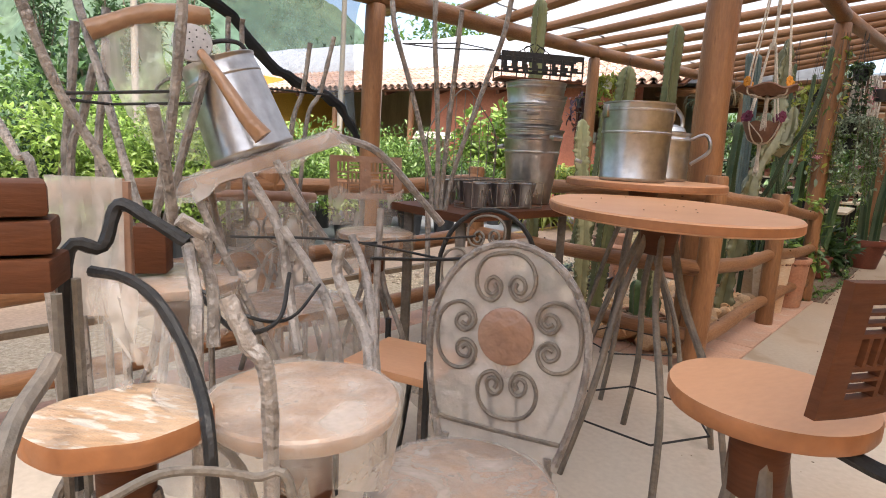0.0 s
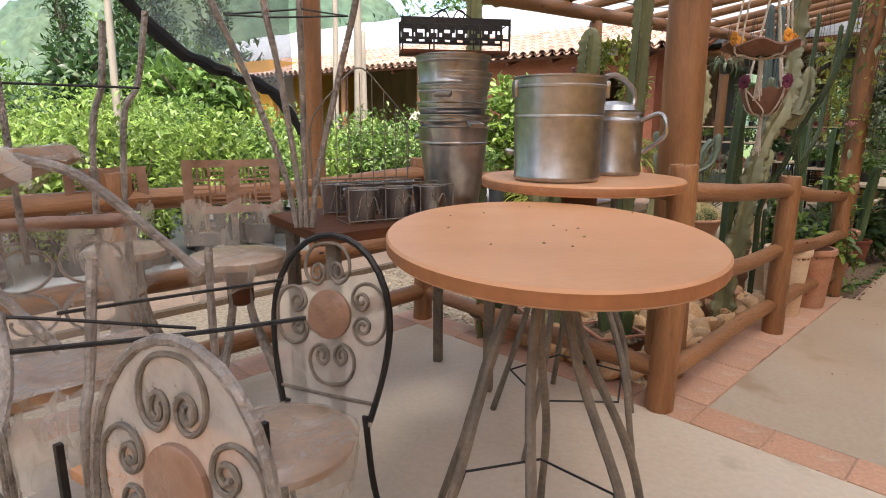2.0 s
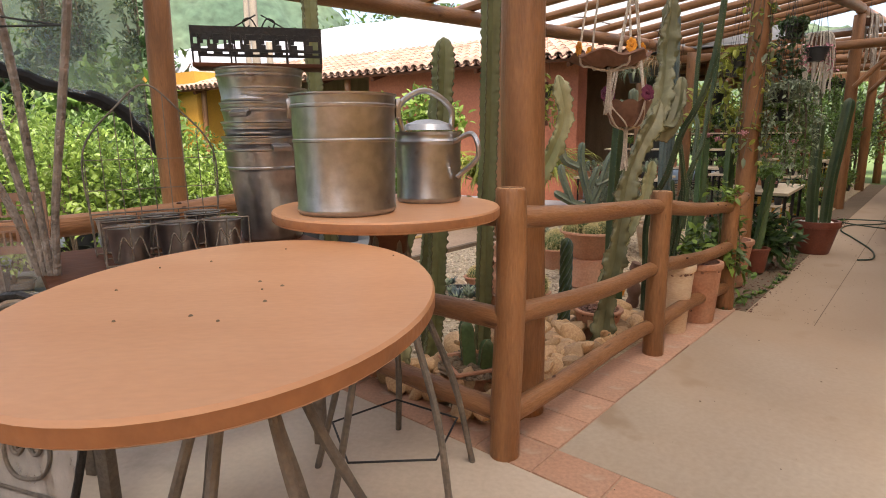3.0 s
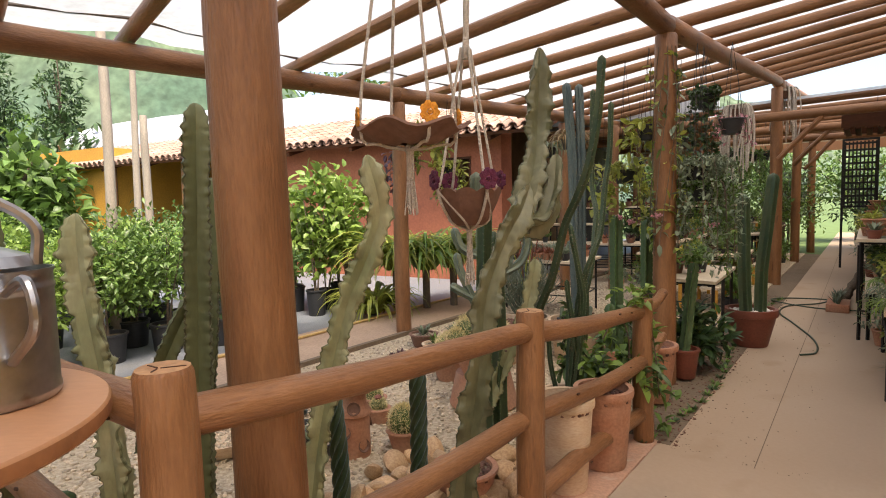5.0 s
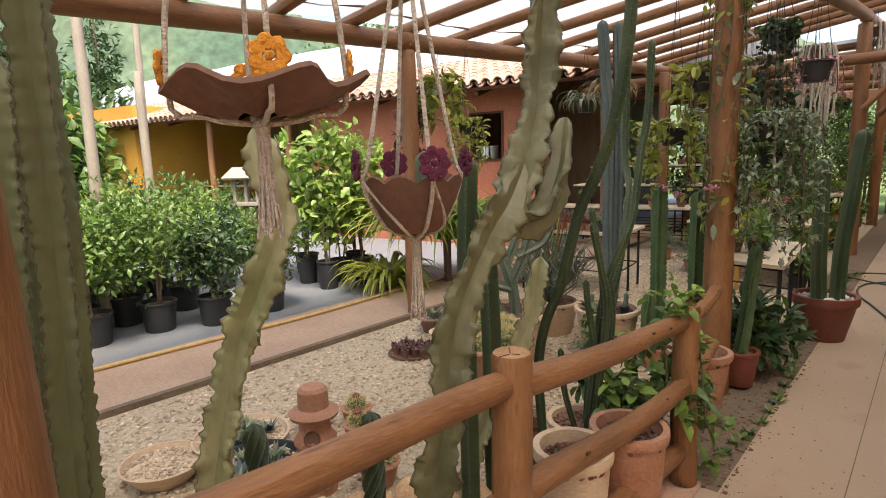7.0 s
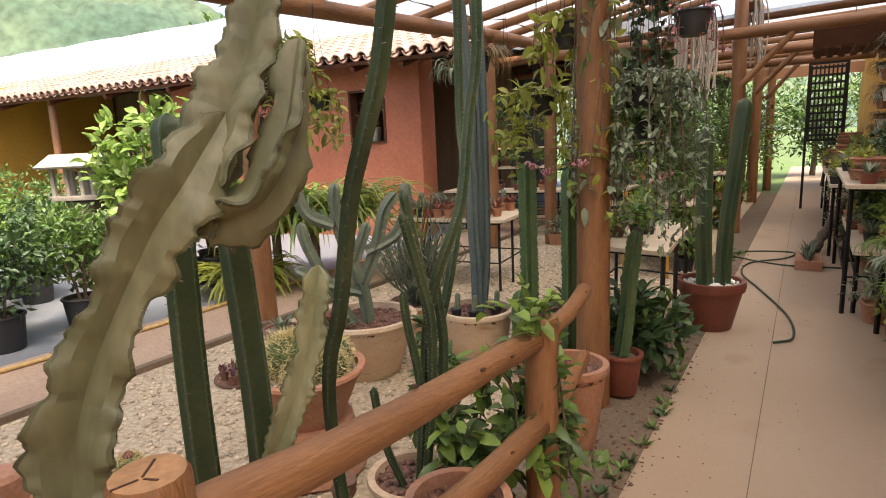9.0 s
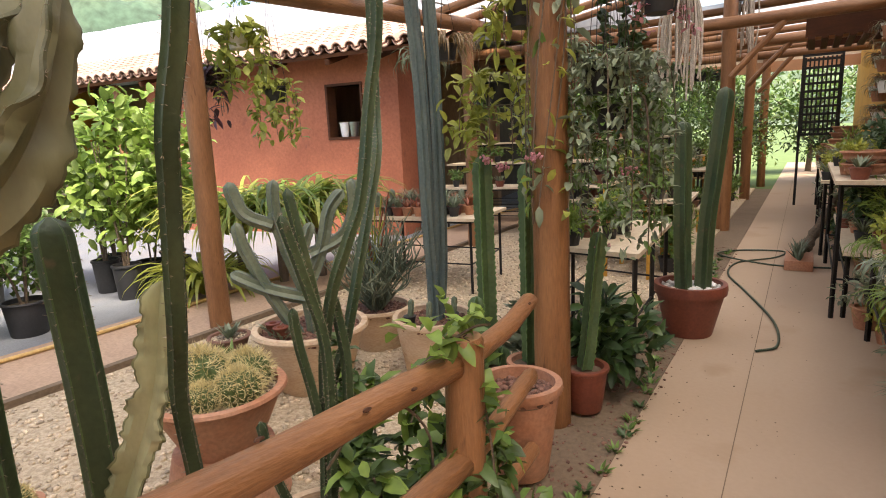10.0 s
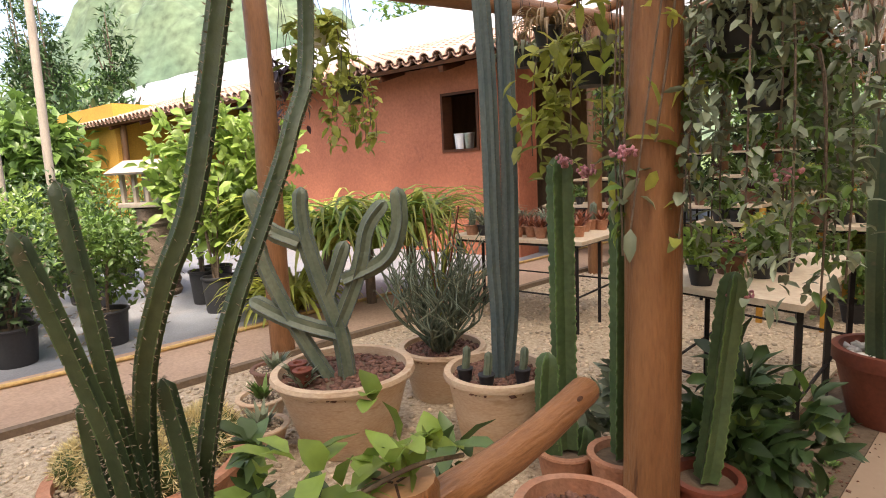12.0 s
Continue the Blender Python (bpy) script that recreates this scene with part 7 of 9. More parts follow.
pot((2.95, 5.05, -0.03), 0.15, 0.42, TERRA, "tall terracotta pot behind the rails", 0.8, CLAYBALL, name="tall_pot")
pot((1.56, 3.60, -0.03), 0.19, 0.18, TERRA, "square-shouldered terracotta planter near the deck corner", 0.8, EARTH, seg=4, rz=75, name="square_planter")
cactus("cactus_clump", "short green cactus stubs in a planter", [([(1.54, 3.62, 0.1), (1.53, 3.62, 0.22), (1.52, 3.62, 0.36)], 0.05), ([(1.62, 3.58, 0.1), (1.63, 3.57, 0.2), (1.64, 3.57, 0.28)], 0.045)], (CACTUS, EUPH_EDGE), 4, 0.45, 0.03, 0.006, SPINE_GREY, (1.54, 3.62, 0.1), 361)
pot((0.92, 3.75, -0.03), 0.19, 0.18, TERRA, "square terracotta planter of low green cactus", 0.8, EARTH, seg=4, rz=75, name="square_planter")
cactus("cactus_clump", "low branching green cactus in a square planter", [([(0.92, 3.75, 0.1), (0.91, 3.75, 0.25), (0.90, 3.74, 0.42)], 0.05), ([(0.98, 3.72, 0.1), (1.0, 3.7, 0.22), (1.01, 3.7, 0.3)], 0.045), ([(0.86, 3.8, 0.1), (0.84, 3.8, 0.22), (0.83, 3.8, 0.34)], 0.04)], (CACTUS, EUPH_EDGE), 4, 0.45, 0.03, 0.006, SPINE_GREY, (0.92, 3.75, 0.1), 363)
# stump with a rough dark foot
t = thing("palm_stump", "rough dark red cycad stump in the gravel", "plant stump", (2.55, 5.28, -0.03))
part("trunk", tube([(0, 0, 0), (0.01, 0, 0.12), (0.0, 0.01, 0.24), (0.02, 0.0, 0.34)], 0.055, 10, bumpy=0.22, taper=0.6, seed=4), BROWN_CLAY, t)
for i in range(3):
    q = ((2.42, 5.40), (2.50, 5.55), (2.36, 5.30))[i]
    t = thing("small_pot", "tiny bright plastic pot with a seedling", "pot", (q[0], q[1], -0.03), group="tiny bright pots")
    part("body", lathe(pot_profile(0.03, 0.055), 12), ORANGE if i else HOSE_YELLOW, t)
    part("plant", strap_mesh("plant", LEAF, 370 + i, 9, 0.045, 0.012, 1.3, 0.3, 0.004, 2), None, t)

# leafy climber at the last post
t = thing("climber", "leafy hoya climber spilling over the log rails", "climbing plant", (3.02, 5.55, -0.03))
shoots = []
rv = rng(77)
for i in range(15):
    a = rv.rand() * 6.28
    shoots.append([(0.05 * math.cos(a), 0.05 * math.sin(a), 0.0), (0.14 * math.cos(a), 0.14 * math.sin(a), 0.25 + 0.2 * rv.rand()), (0.24 * math.cos(a) + 0.05, 0.24 * math.sin(a), 0.35 + 0.4 * rv.rand()), (0.30 * math.cos(a) + 0.05, 0.30 * math.sin(a), 0.2 + 0.4 * rv.rand())])
for sh in shoots[:9]:
    part("shoot", tube(sh, 0.004, 5), BARK, t)
vine_leaves(t, shoots, 78, 60, 0.08, 0.04, LEAF_MID, "leaves", 0.05, 0.1)
vine_leaves(t, shoots[:11], 79, 26, 0.09, 0.045, LEAF_LIGHT, "pale_leaves", 0.05, -0.3)
t = thing("climber", "broad pale hoya leaves crowning the fence post", "climbing plant", (3.22, 5.40, 0.79))
vine_leaves(t, [[(-0.02, 0, 0.0), (-0.08, -0.03, 0.06), (-0.16, -0.04, 0.05)], [(0.02, 0.02, 0.0), (0.0, 0.05, 0.08), (-0.04, 0.1, 0.1)], [(0, 0, 0), (0.05, 0.02, 0.07), (0.1, 0.1, 0.03)], [(0, 0, 0), (-0.02, -0.06, 0.04), (-0.1, -0.12, -0.02)]], 83, 11, 0.075, 0.036, LEAF_LIGHT, "leaves", 0.04, -0.5)
part("shoot", tube([(-0.1, -0.12, -0.02), (-0.02, -0.05, 0.02), (0.05, 0.02, 0.04), (0.1, 0.1, 0.02)], 0.004, 5), BARK, t)
t = thing("climber", "paired hoya leaves climbing up the pergola pole", "climbing plant", (3.655, 6.53, 0))
for k in range(4):
    a = 3.4 + k * 0.75
    up = [(0.095 * math.cos(a + 0.5 * math.sin(z * 3 + k)), 0.095 * math.sin(a + 0.5 * math.sin(z * 3 + k)), z) for z in (0.95 + 0.2 * k, 1.3, 1.7, 2.1, 2.5)]
    part("shoot", tube(up, 0.0035, 5), BARK, t)
    vine_leaves(t, [up], 180 + k, 16, 0.075, 0.032, (LEAF_LIGHT, LEAF, LEAF_LIME, LEAF)[k], "leaves", 0.02, 0.0)
t = thing("climber", "hoya shoots twined round the fence post", "climbing plant", (3.24, 5.42, 0))
vine_leaves(t, [[(-0.1, -0.05, 0.1), (-0.12, -0.06, 0.4), (-0.1, 0.03, 0.72)], [(0.08, 0.1, 0.05), (0.1, 0.14, 0.4), (0.06, 0.1, 0.7)], [(0.1, 0.0, 0.02), (0.22, 0.12, 0.12), (0.2, 0.25, 0.2)]], 80, 14, 0.075, 0.04, LEAF, "leaves")
part("tendril", tube([(-0.30, -0.42, 0.66), (-0.2, -0.30, 0.76), (-0.1, -0.1, 0.55), (-0.12, -0.05, 0.2), (-0.1, 0.0, 0.0)], 0.004, 5), BARK, t)
t = thing("potted_shrub", "dark glossy leafy plant at the walkway edge", "shrub", (4.0, 6.92, -0.03))
leaf_cloud(t, 81, 420, 16, 0.26, 0.26, 0.28, 0.13, 0.05, LEAF_DARK, "leaves", 0.3)
leaf_cloud(t, 82, 70, 16, 0.26, 0.26, 0.3, 0.12, 0.045, LEAF, "young_leaves", 0.6)
t = thing("potted_shrub", "pale variegated leafy plant between pots", "shrub", (3.55, 7.1, -0.03))
leaf_cloud(t, 83, 200, 12, 0.2, 0.22, 0.25, 0.12, 0.045, LEAF_GREY, "leaves", 0.3)
for i in range(46):
    q = W(2.9 + 0.13 * i + 0.05 * math.sin(i * 5), -0.02 - 0.13 * abs(math.sin(i * 3.3)))
    t = thing("weed", "small green weed at the edge of the walkway", "weed", (q.x, q.y, -0.05), group="weeds along the walkway")
    part("leaves", strap_mesh("leaves", LEAF if i % 3 else LEAF_DARK, 400 + i, 16, 0.045, 0.016, 0.8, 0.6, 0.03, 3), None, t)

# hoya on the pole
t = thing("climber", "variegated hoya vine climbing the pergola pole", "climbing plant", (3.655, 6.53, 0.9))
paths = []
for k in range(5):
    a0 = k * 1.3
    paths.append([(0.11 * math.cos(a0 + z * 1.2), 0.11 * math.sin(a0 + z * 1.2), z) for z in (0.1, 0.45, 0.8, 1.15, 1.5)])
    part("shoot", tube(paths[-1], 0.003, 5), BARK, t)
vine_leaves(t, paths, 85, 15, 0.075, 0.034, LEAF_GREY, "leaves", 0.06, 0.2)
vine_leaves(t, paths, 86, 14, 0.075, 0.034, LEAF_LIME, "yellow_leaves", 0.06, 0.2)
for i, (x, y, z) in enumerate(((-0.09, -0.1, 0.36), (-0.2, 0.25, 0.30), (-0.28, 0.28, 0.34), (0.34, -0.05, 0.28), (0.26, 0.1, -0.1))):
    part("flower", stones_mesh(rng(i).normal(size=(26, 3)) * np.array([0.016, 0.016, 0.009]) + np.array([x, y, z]), 0.007 * np.ones(26), i, 1.0), None, t, "pink hoya flower cluster").data.materials.append(PINK)

# ---- hanging plants ----


def basket(at, r, label, material, seed, strands=14, drop=0.5, leaf=(0.06, 0.03), per=20, top=2.55, pot_mat=BLACK_POT, spread=1.5, straps=0, bushy=60, pot_r=0.09):
    t = thing("hanging_basket", label, "hanging plant", at)
    part("pot", lathe(pot_profile(pot_r, pot_r * 1.3, 0.75, 0.06, 0.01), 18), pot_mat, t)
    for i in range(3):
        a = i * 2.094
        part("wire", tube([(pot_r * math.cos(a), pot_r * math.sin(a), pot_r * 1.25), (0, 0, top - at[2])], 0.0022, 4, steps=1), IRON_BLACK, t)
    rr = rng(seed)
    paths = []
    for i in range(strands):
        a = rr.rand() * 6.28
        k = r * (0.5 + 0.6 * rr.rand())
        d = drop * (0.4 + 0.7 * rr.rand())
        paths.append([(pot_r * 0.6 * math.cos(a), pot_r * 0.6 * math.sin(a), pot_r * 1.2), (k * math.cos(a), k * math.sin(a), pot_r * 1.5), (k * 1.2 * math.cos(a), k * 1.2 * math.sin(a), pot_r - d * 0.5), (k * spread * 0.8 * math.cos(a), k * spread * 0.8 * math.sin(a), pot_r - d)])
    if strands:
        for p in paths[:8]:
            part("shoot", tube(p, 0.003, 4, steps=4), BARK, t)
        vine_leaves(t, paths, seed, per, leaf[0], leaf[1], material)
    if straps:
        part("foliage", strap_mesh("straps", material, seed, straps, drop, leaf[1], 0.9, 1.3, 0.04, 7), None, t).location = (0, 0, pot_r)
    return t


basket((3.56, 6.66, 1.84), 0.16, "small black basket of yellow-green hoya on the pole", LEAF_LIME, 501, 16, 0.2, (0.09, 0.04), 12)
basket((3.46, 7.06, 1.52), 0.22, "black basket of lime and cream hoya", LEAF_LIME, 502, 20, 0.42, (0.085, 0.038), 16)
basket((3.90, 6.60, 1.52), 0.26, "broad trailing hoya with grey-green leaves", LEAF_GREY, 503, 34, 0.75, (0.05, 0.022), 46, spread=1.5)
basket((3.98, 6.70, 1.36), 0.30, "dense trailing creeper hanging by the pole", LEAF, 504, 34, 0.62, (0.042, 0.02), 40, spread=1.5)
basket((4.12, 7.05, 2.12), 0.14, "basket of dark round-leaved trailing strands", LEAF_DARK, 505, 12, 0.95, (0.05, 0.045), 42, spread=1.0)
basket((4.16, 6.62, 1.86), 0.12, "basket of small plum-coloured flowers", PINK, 506, 9, 0.16, (0.035, 0.02), 12)
basket((1.52, 8.52, 2.12), 0.2, "white pot of lime-green trailing leaves", LEAF_LIME, 507, 22, 0.45, (0.11, 0.055), 12, pot_mat=WHITE_STONE)
basket((1.80, 8.46, 1.70), 0.16, "small basket of trailing lime leaves", LEAF_LIME, 508, 16, 0.4, (0.08, 0.045), 13)
basket((1.20, 8.62, 1.86), 0.16, "basket of plum and green trailing leaves", LEAF_PURPLE, 509, 16, 0.4, (0.10, 0.04), 10)
basket((3.15, 8.5, 1.95), 0.2, "hanging clump of straw-coloured air plants", LEAF_DRY, 510, 0, 0.42, (0.05, 0.02), 0, straps=90)
basket((2.95, 8.9, 1.9), 0.2, "hanging grey-green bromeliad with arching leaves", LEAF_GREY, 511, 0, 0.42, (0.05, 0.028), 0, straps=60)
basket((4.3, 9.6, 2.0), 0.2, "hanging bromeliad with arching leaves", LEAF_GREY, 512, 0, 0.4, (0.05, 0.03), 0, straps=50, top=2.9)
basket((4.9, 10.4, 2.1), 0.2, "hanging basket of green leaves", LEAF, 513, 14, 0.5, (0.07, 0.03), 16, top=3.0)
basket((6.4, 12.4, 2.1), 0.2, "hanging basket of fresh green leaves", LEAF_LIGHT, 514, 14, 0.5, (0.07, 0.03), 16, top=3.1)
basket((7.6, 14.6, 2.2), 0.22, "hanging basket of fresh green leaves", LEAF, 515, 14, 0.6, (0.08, 0.03), 16, top=3.3)
for k, (st, n, z) in enumerate(((7.6, 0.9, 1.75), (8.2, 1.7, 1.85), (9.2, 0.7, 1.95), (9.9, 1.5, 1.9), (10.8, 0.6, 2.0), (11.6, 1.3, 2.05), (12.4, 0.6, 2.1), (13.2, 1.2, 2.1), (7.2, 2.2, 1.7), (8.9, 2.5, 1.8))):
    q = W(st, n, z)
    basket((q.x, q.y, q.z), 0.17, ("hanging basket of trailing green leaves", "hanging basket of silver-grey leaves")[k % 2], (LEAF, LEAF_GREY, LEAF_DARK, LEAF_LIGHT)[k % 4], 530 + k, 14, 0.45, (0.07, 0.03), 18, top=2.85)
for k, (x, y, z, dr) in enumerate(((5.38, 9.70, 2.38, 0.75), (6.95, 11.9, 2.95, 0.75))):
    t = thing("hanging_basket", "hanging cactus with long woolly white tails", "hanging plant", (x, y, z), group="woolly hanging cacti")
    part("pot", lathe(pot_profile(0.09, 0.11), 16), BROWN_CLAY, t)
    part("wire", tube([(0, 0, 0.1), (0, 0, 0.55)], 0.003, 4, steps=1), IRON_BLACK, t)
    rr = rng(520 + k)
    for i in range(34):
        a, d = rr.rand() * 6.28, dr * (0.45 + 0.6 * rr.rand())
        o = Vector((math.cos(a), math.sin(a), 0)) * (0.11 + 0.1 * rr.rand())
        part("tail", tube([(0, 0, 0.1), o * 0.7 + Vector((0, 0, 0.16)), o + Vector((0, 0, 0.0)), o * 1.05 + Vector((0.01 * rr.randn(), 0, -d * 0.5)), o + Vector((0.02 * rr.randn(), 0.02 * rr.randn(), -d))], 0.0095, 6, steps=3, bumpy=0.1), ROPE, t)

# macrame hangers


def tassel(parent, length):
    """A knot with a bundle of loose cotton cords below it."""
    bm = lathe([(0.006, 0.004), (0.014, -0.004), (0.015, -0.016), (0.011, -0.028), (0.009, -0.03)], 12)
    for i in range(17):
        a, k = i * 2.399, 0.0026 * math.sqrt(i)
        c, s = math.cos(a), math.sin(a)
        tube([(k * c, k * s, -0.015), (1.1 * k * c, 1.1 * k * s, -length * 0.5), (2.1 * k * c + 0.002 * math.sin(i * 5.1), 2.1 * k * s, -length * (0.94 + 0.06 * math.sin(i * 3.3)))], 0.0028, 5, bm, 4)
    part("tassel", bm, ROPE, parent, "fringed cotton tassel")



def flower(parent, at, r, material, seed):
    bm = bmesh.new()
    for i in range(7):
        a = i * 0.898
        bmesh.ops.create_icosphere(bm, subdivisions=1, radius=1, matrix=Matrix.Translation(Vector(at)) @ pose(0, 0, 0, 90, 0, math.degrees(math.atan2(at[1], at[0])) + 90) @ pose(r * 0.6 * math.cos(a), r * 0.6 * math.sin(a), 0) @ Matrix.Diagonal((r * 0.42, r * 0.42, r * 0.16, 1)))
    bmesh.ops.create_icosphere(bm, subdivisions=1, radius=r * 0.25, matrix=Matrix.Translation(at))
    part("flower", bm, material, parent)


t = thing("hanging_pot", "scalloped brown clay pot in a cotton macrame hanger", "hanging pot", (2.31, 4.18, 1.30))
bm = bmesh.new()
rings = []
for i, (r, z, sc) in enumerate(((0.055, 0.0, 0), (0.075, 0.015, 0.01), (0.105, 0.075, 0.03), (0.125, 0.125, 0.10), (0.118, 0.125, 0.10), (0.09, 0.07, 0.02), (0.0, 0.06, 0))):
    rings.append([bm.verts.new((r * math.cos(a), r * math.sin(a), z + sc * 0.16 * abs(math.sin(a * 5)))) for a in (6.2832 * j / 60 for j in range(60))])
for a, b in zip(rings, rings[1:]):
    for j in range(60):
        bm.faces.new((a[j], a[(j + 1) % 60], b[(j + 1) % 60], b[j]))
part("pot", bm, BROWN_CLAY, t)
for i in range(4):
    a = i * math.pi / 2 + 0.6
    c, s = math.cos(a), math.sin(a)
    part("cord", tube([(0, 0, -0.02), (0.08 * c, 0.08 * s, 0.02), (0.132 * c, 0.132 * s, 0.13), (0.11 * c, 0.11 * s, 0.2), (0.02 * c, 0.02 * s, 0.66)], 0.0055, 6, steps=5), ROPE, t)
    part("cord", tube([(0, 0, -0.02), (0.08 * math.cos(a + 0.8), 0.08 * math.sin(a + 0.8), 0.02), (0.132 * c, 0.132 * s, 0.13)], 0.0045, 6, steps=4), ROPE, t)
    flower(t, (0.145 * c, 0.145 * s, 0.17), 0.042, PLUM, i)
part("cord", tube([(0, 0, 0.62), (0.006, 0, 0.9), (0, 0, 1.40)], 0.012, 8, bumpy=0.2), ROPE, t)
tassel(t, 0.235)
bm, cr = ribbed([(0.03, 0, 0.06), (0.03, 0, 0.12), (0.03, 0, 0.2)], 0.026, 8, 0.25, 0, 0, 2, 0.012)
part("cactus", mesh_of(bm, "cactus", (CACTUS_GREY, CACTUS_GREY)), None, t)

t = thing("hanging_planter", "wide brown shell-shaped clay dish in a rope hanger", "hanging pot", (2.17, 3.70, 1.56))
bm = bmesh.new()
rings = []
for i, (k, z) in enumerate(((0.25, 0.0), (0.6, 0.012), (1.0, 0.05), (0.97, 0.058), (0.55, 0.03), (0.0, 0.025))):
    rings.append([bm.verts.new((0.175 * k * math.cos(a) * (1 + 0.10 * math.sin(5 * a)), 0.13 * k * math.sin(a) * (1 + 0.12 * math.cos(4 * a)), z + 0.014 * k * math.sin(6 * a))) for a in (6.2832 * j / 48 for j in range(48))])
for a, b in zip(rings, rings[1:]):
    for j in range(48):
        bm.faces.new((a[j], a[(j + 1) % 48], b[(j + 1) % 48], b[j]))
part("dish", bm, BROWN_CLAY, t)
for i in range(4):
    a = i * math.pi / 2 + 0.5
    c, s = math.cos(a) * 0.155, math.sin(a) * 0.115
    part("cord", tube([(0, 0, -0.015), (c * 0.6, s * 0.6, 0.0), (c, s, 0.06), (c * 0.55, s * 0.55, 0.55), (c * 0.2, s * 0.2, 1.1)], 0.005, 6, steps=4), ROPE, t)
    flower(t, (c * 1.04, s * 1.04, 0.078), 0.034, ORANGE, i)
tassel(t, 0.21)

# ---- plant tables ----


def plant_table(corners, z, label):
    """A thin slab table on thin welded legs."""
    c = sum((Vector((*p, 0)) for p in corners), Vector()) / len(corners)
    t = thing("plant_table", label, "table", (c.x, c.y, 0))
    loc = [Vector((p[0] - c.x, p[1] - c.y, 0)) for p in corners]
    part("tabletop", prism(bmesh.new(), loc, z - 0.028, z), TABLE_CREAM, t)
    feet = []
    for p in loc + [(loc[0] + loc[3]) / 2, (loc[1] + loc[2]) / 2]:
        q = p * 0.9
        feet.append(q)
        bm = bmesh.new()
        box(bm, (q.x - 0.012, q.y - 0.012, -0.055), (q.x + 0.012, q.y + 0.012, z - 0.028))
        part("leg", bm, IRON_BLACK, t)
    for a, b in ((0, 1), (1, 2), (2, 3), (3, 0)):
        part("stretcher", tube([feet[a] + Vector((0, 0, 0.24)), feet[b] + Vector((0, 0, 0.24))], 0.008, 6, steps=1), IRON_BLACK, t)
        part("rail", tube([feet[a] + Vector((0, 0, z - 0.045)), feet[b] + Vector((0, 0, z - 0.045))], 0.009, 6, steps=1), IRON_BLACK, t)
    return t


PROTO = []


def proto(kind, seed):
    """Small potted plants to set out on tables and benches, built once each."""
    mats = ((TERRA, LEAF_RED, "small terracotta pot of rust-red succulent"), (BLACK_POT, LEAF_LIGHT, "black plastic pot with fresh green leaves"), (TERRA_RED, LEAF_GREY, "red plastic pot with a grey-green succulent"),
            (BLACK_POT, LEAF, "black plastic pot with bushy green leaves"), (TERRA, CACTUS_GREY, "terracotta pot with a small cactus"), (BROWN_CLAY, LEAF_PURPLE, "brown clay pot with plum-tinted leaves"),
            (BLACK_POT, LEAF_GREY, "black plastic pot with grassy silver leaves"), (TERRA, LEAF_LIME, "terracotta pot with lime-coloured leaves"))
    pm, lm, label = mats[kind]
    t = thing("potted_plant", label, "potted plant", (0, 0, -40), group="potted plants on the benches")
    r, h = 0.055 + 0.008 * (kind % 3), 0.085 + 0.01 * (kind % 2)
    part("pot", lathe(pot_profile(r, h), 14), pm, t)
    if kind in (0, 2, 5):
        part("leaves", strap_mesh("leaves", lm, seed, 30, 0.12, 0.026, 1.2, 0.5, 0.02, 3), None, t).location = (0, 0, h * 0.8)
    elif kind == 6:
        part("leaves", strap_mesh("leaves", lm, seed, 46, 0.22, 0.010, 1.5, 0.9, 0.02, 5), None, t).location = (0, 0, h * 0.8)
    elif kind == 4:
        bm, cr = ribbed([(0, 0, h * 0.7), (0.005, 0, h + 0.06), (0.01, 0, h + 0.14)], 0.03, 8, 0.25, 0, 0, seed, 0.014)
        st = part("stem", mesh_of(bm, "stem", (CACTUS_GREY, CACTUS_GREY)), None, t)
        part("spine_cover", spines_mesh(cr, 0.014, SPINE_GREY, 2, 3, seed), None, st)
    else:
        leaf_cloud(t, seed, 130, 9, 0.11, 0.09, h + 0.08, 0.055, 0.028, lm, "leaves", 0.3)
    return t


PROTO = [proto(k, 600 + k) for k in range(8)]
USED = set()


def set_plant(kind, x, y, z, rz):
    ob = PROTO[kind % 8]
    if kind % 8 not in USED:
        USED.add(kind % 8)
        ob.matrix_world = pose(x, y, z, 0, 0, rz)
        return ob
    return copy_thing(ob, pose(x, y, z, 0, 0, rz))


def strew(corners, z, nu, nv, seed, kinds, skip=0.2, margin=0.12):
    rr = rng(seed)
    c = [Vector((*p, 0)) for p in corners]
    for i in range(nu):
        for j in range(nv):
            if rr.rand() < skip:
                continue
            u = margin + (1 - 2 * margin) * (i + 0.35 * rr.rand()) / max(1, nu - 0.65)
            v = margin + (1 - 2 * margin) * (j + 0.35 * rr.rand()) / max(1, nv - 0.65)
            p = c[0].lerp(c[1], u).lerp(c[3].lerp(c[2], u), v)
            set_plant(kinds[rr.randint(len(kinds))], p.x, p.y, z, rr.rand() * 360)


T1 = [(3.72, 7.50), (4.23, 7.09), (4.81, 8.20), (4.30, 8.62)]
plant_table(T1, 0.66, "bare cream-topped plant table on thin black iron legs")
for x, y, k in ((3.95, 7.62, 1), (4.08, 7.72, 5), (4.2, 7.62, 3), (4.33, 7.78, 3), (4.15, 7.9, 0), (4.3, 8.05, 7), (4.42, 8.15, 3), (3.92, 7.45, 1)):
    set_plant(k, x, y, 0.66, x * 900 % 360)
T2 = [(2.22, 9.28), (3.33, 8.80), (3.66, 9.56), (2.52, 10.05)]
plant_table(T2, 0.66, "cream-topped table crowded with small succulents")
strew(T2, 0.66, 9, 5, 1, (0, 0, 2, 4, 0, 6), 0.15)
T3 = [(4.2, 10.0), (5.4, 9.4), (5.8, 10.2), (4.6, 10.8)]
plant_table(T3, 0.66, "plant table crowded with pots under the pergola")
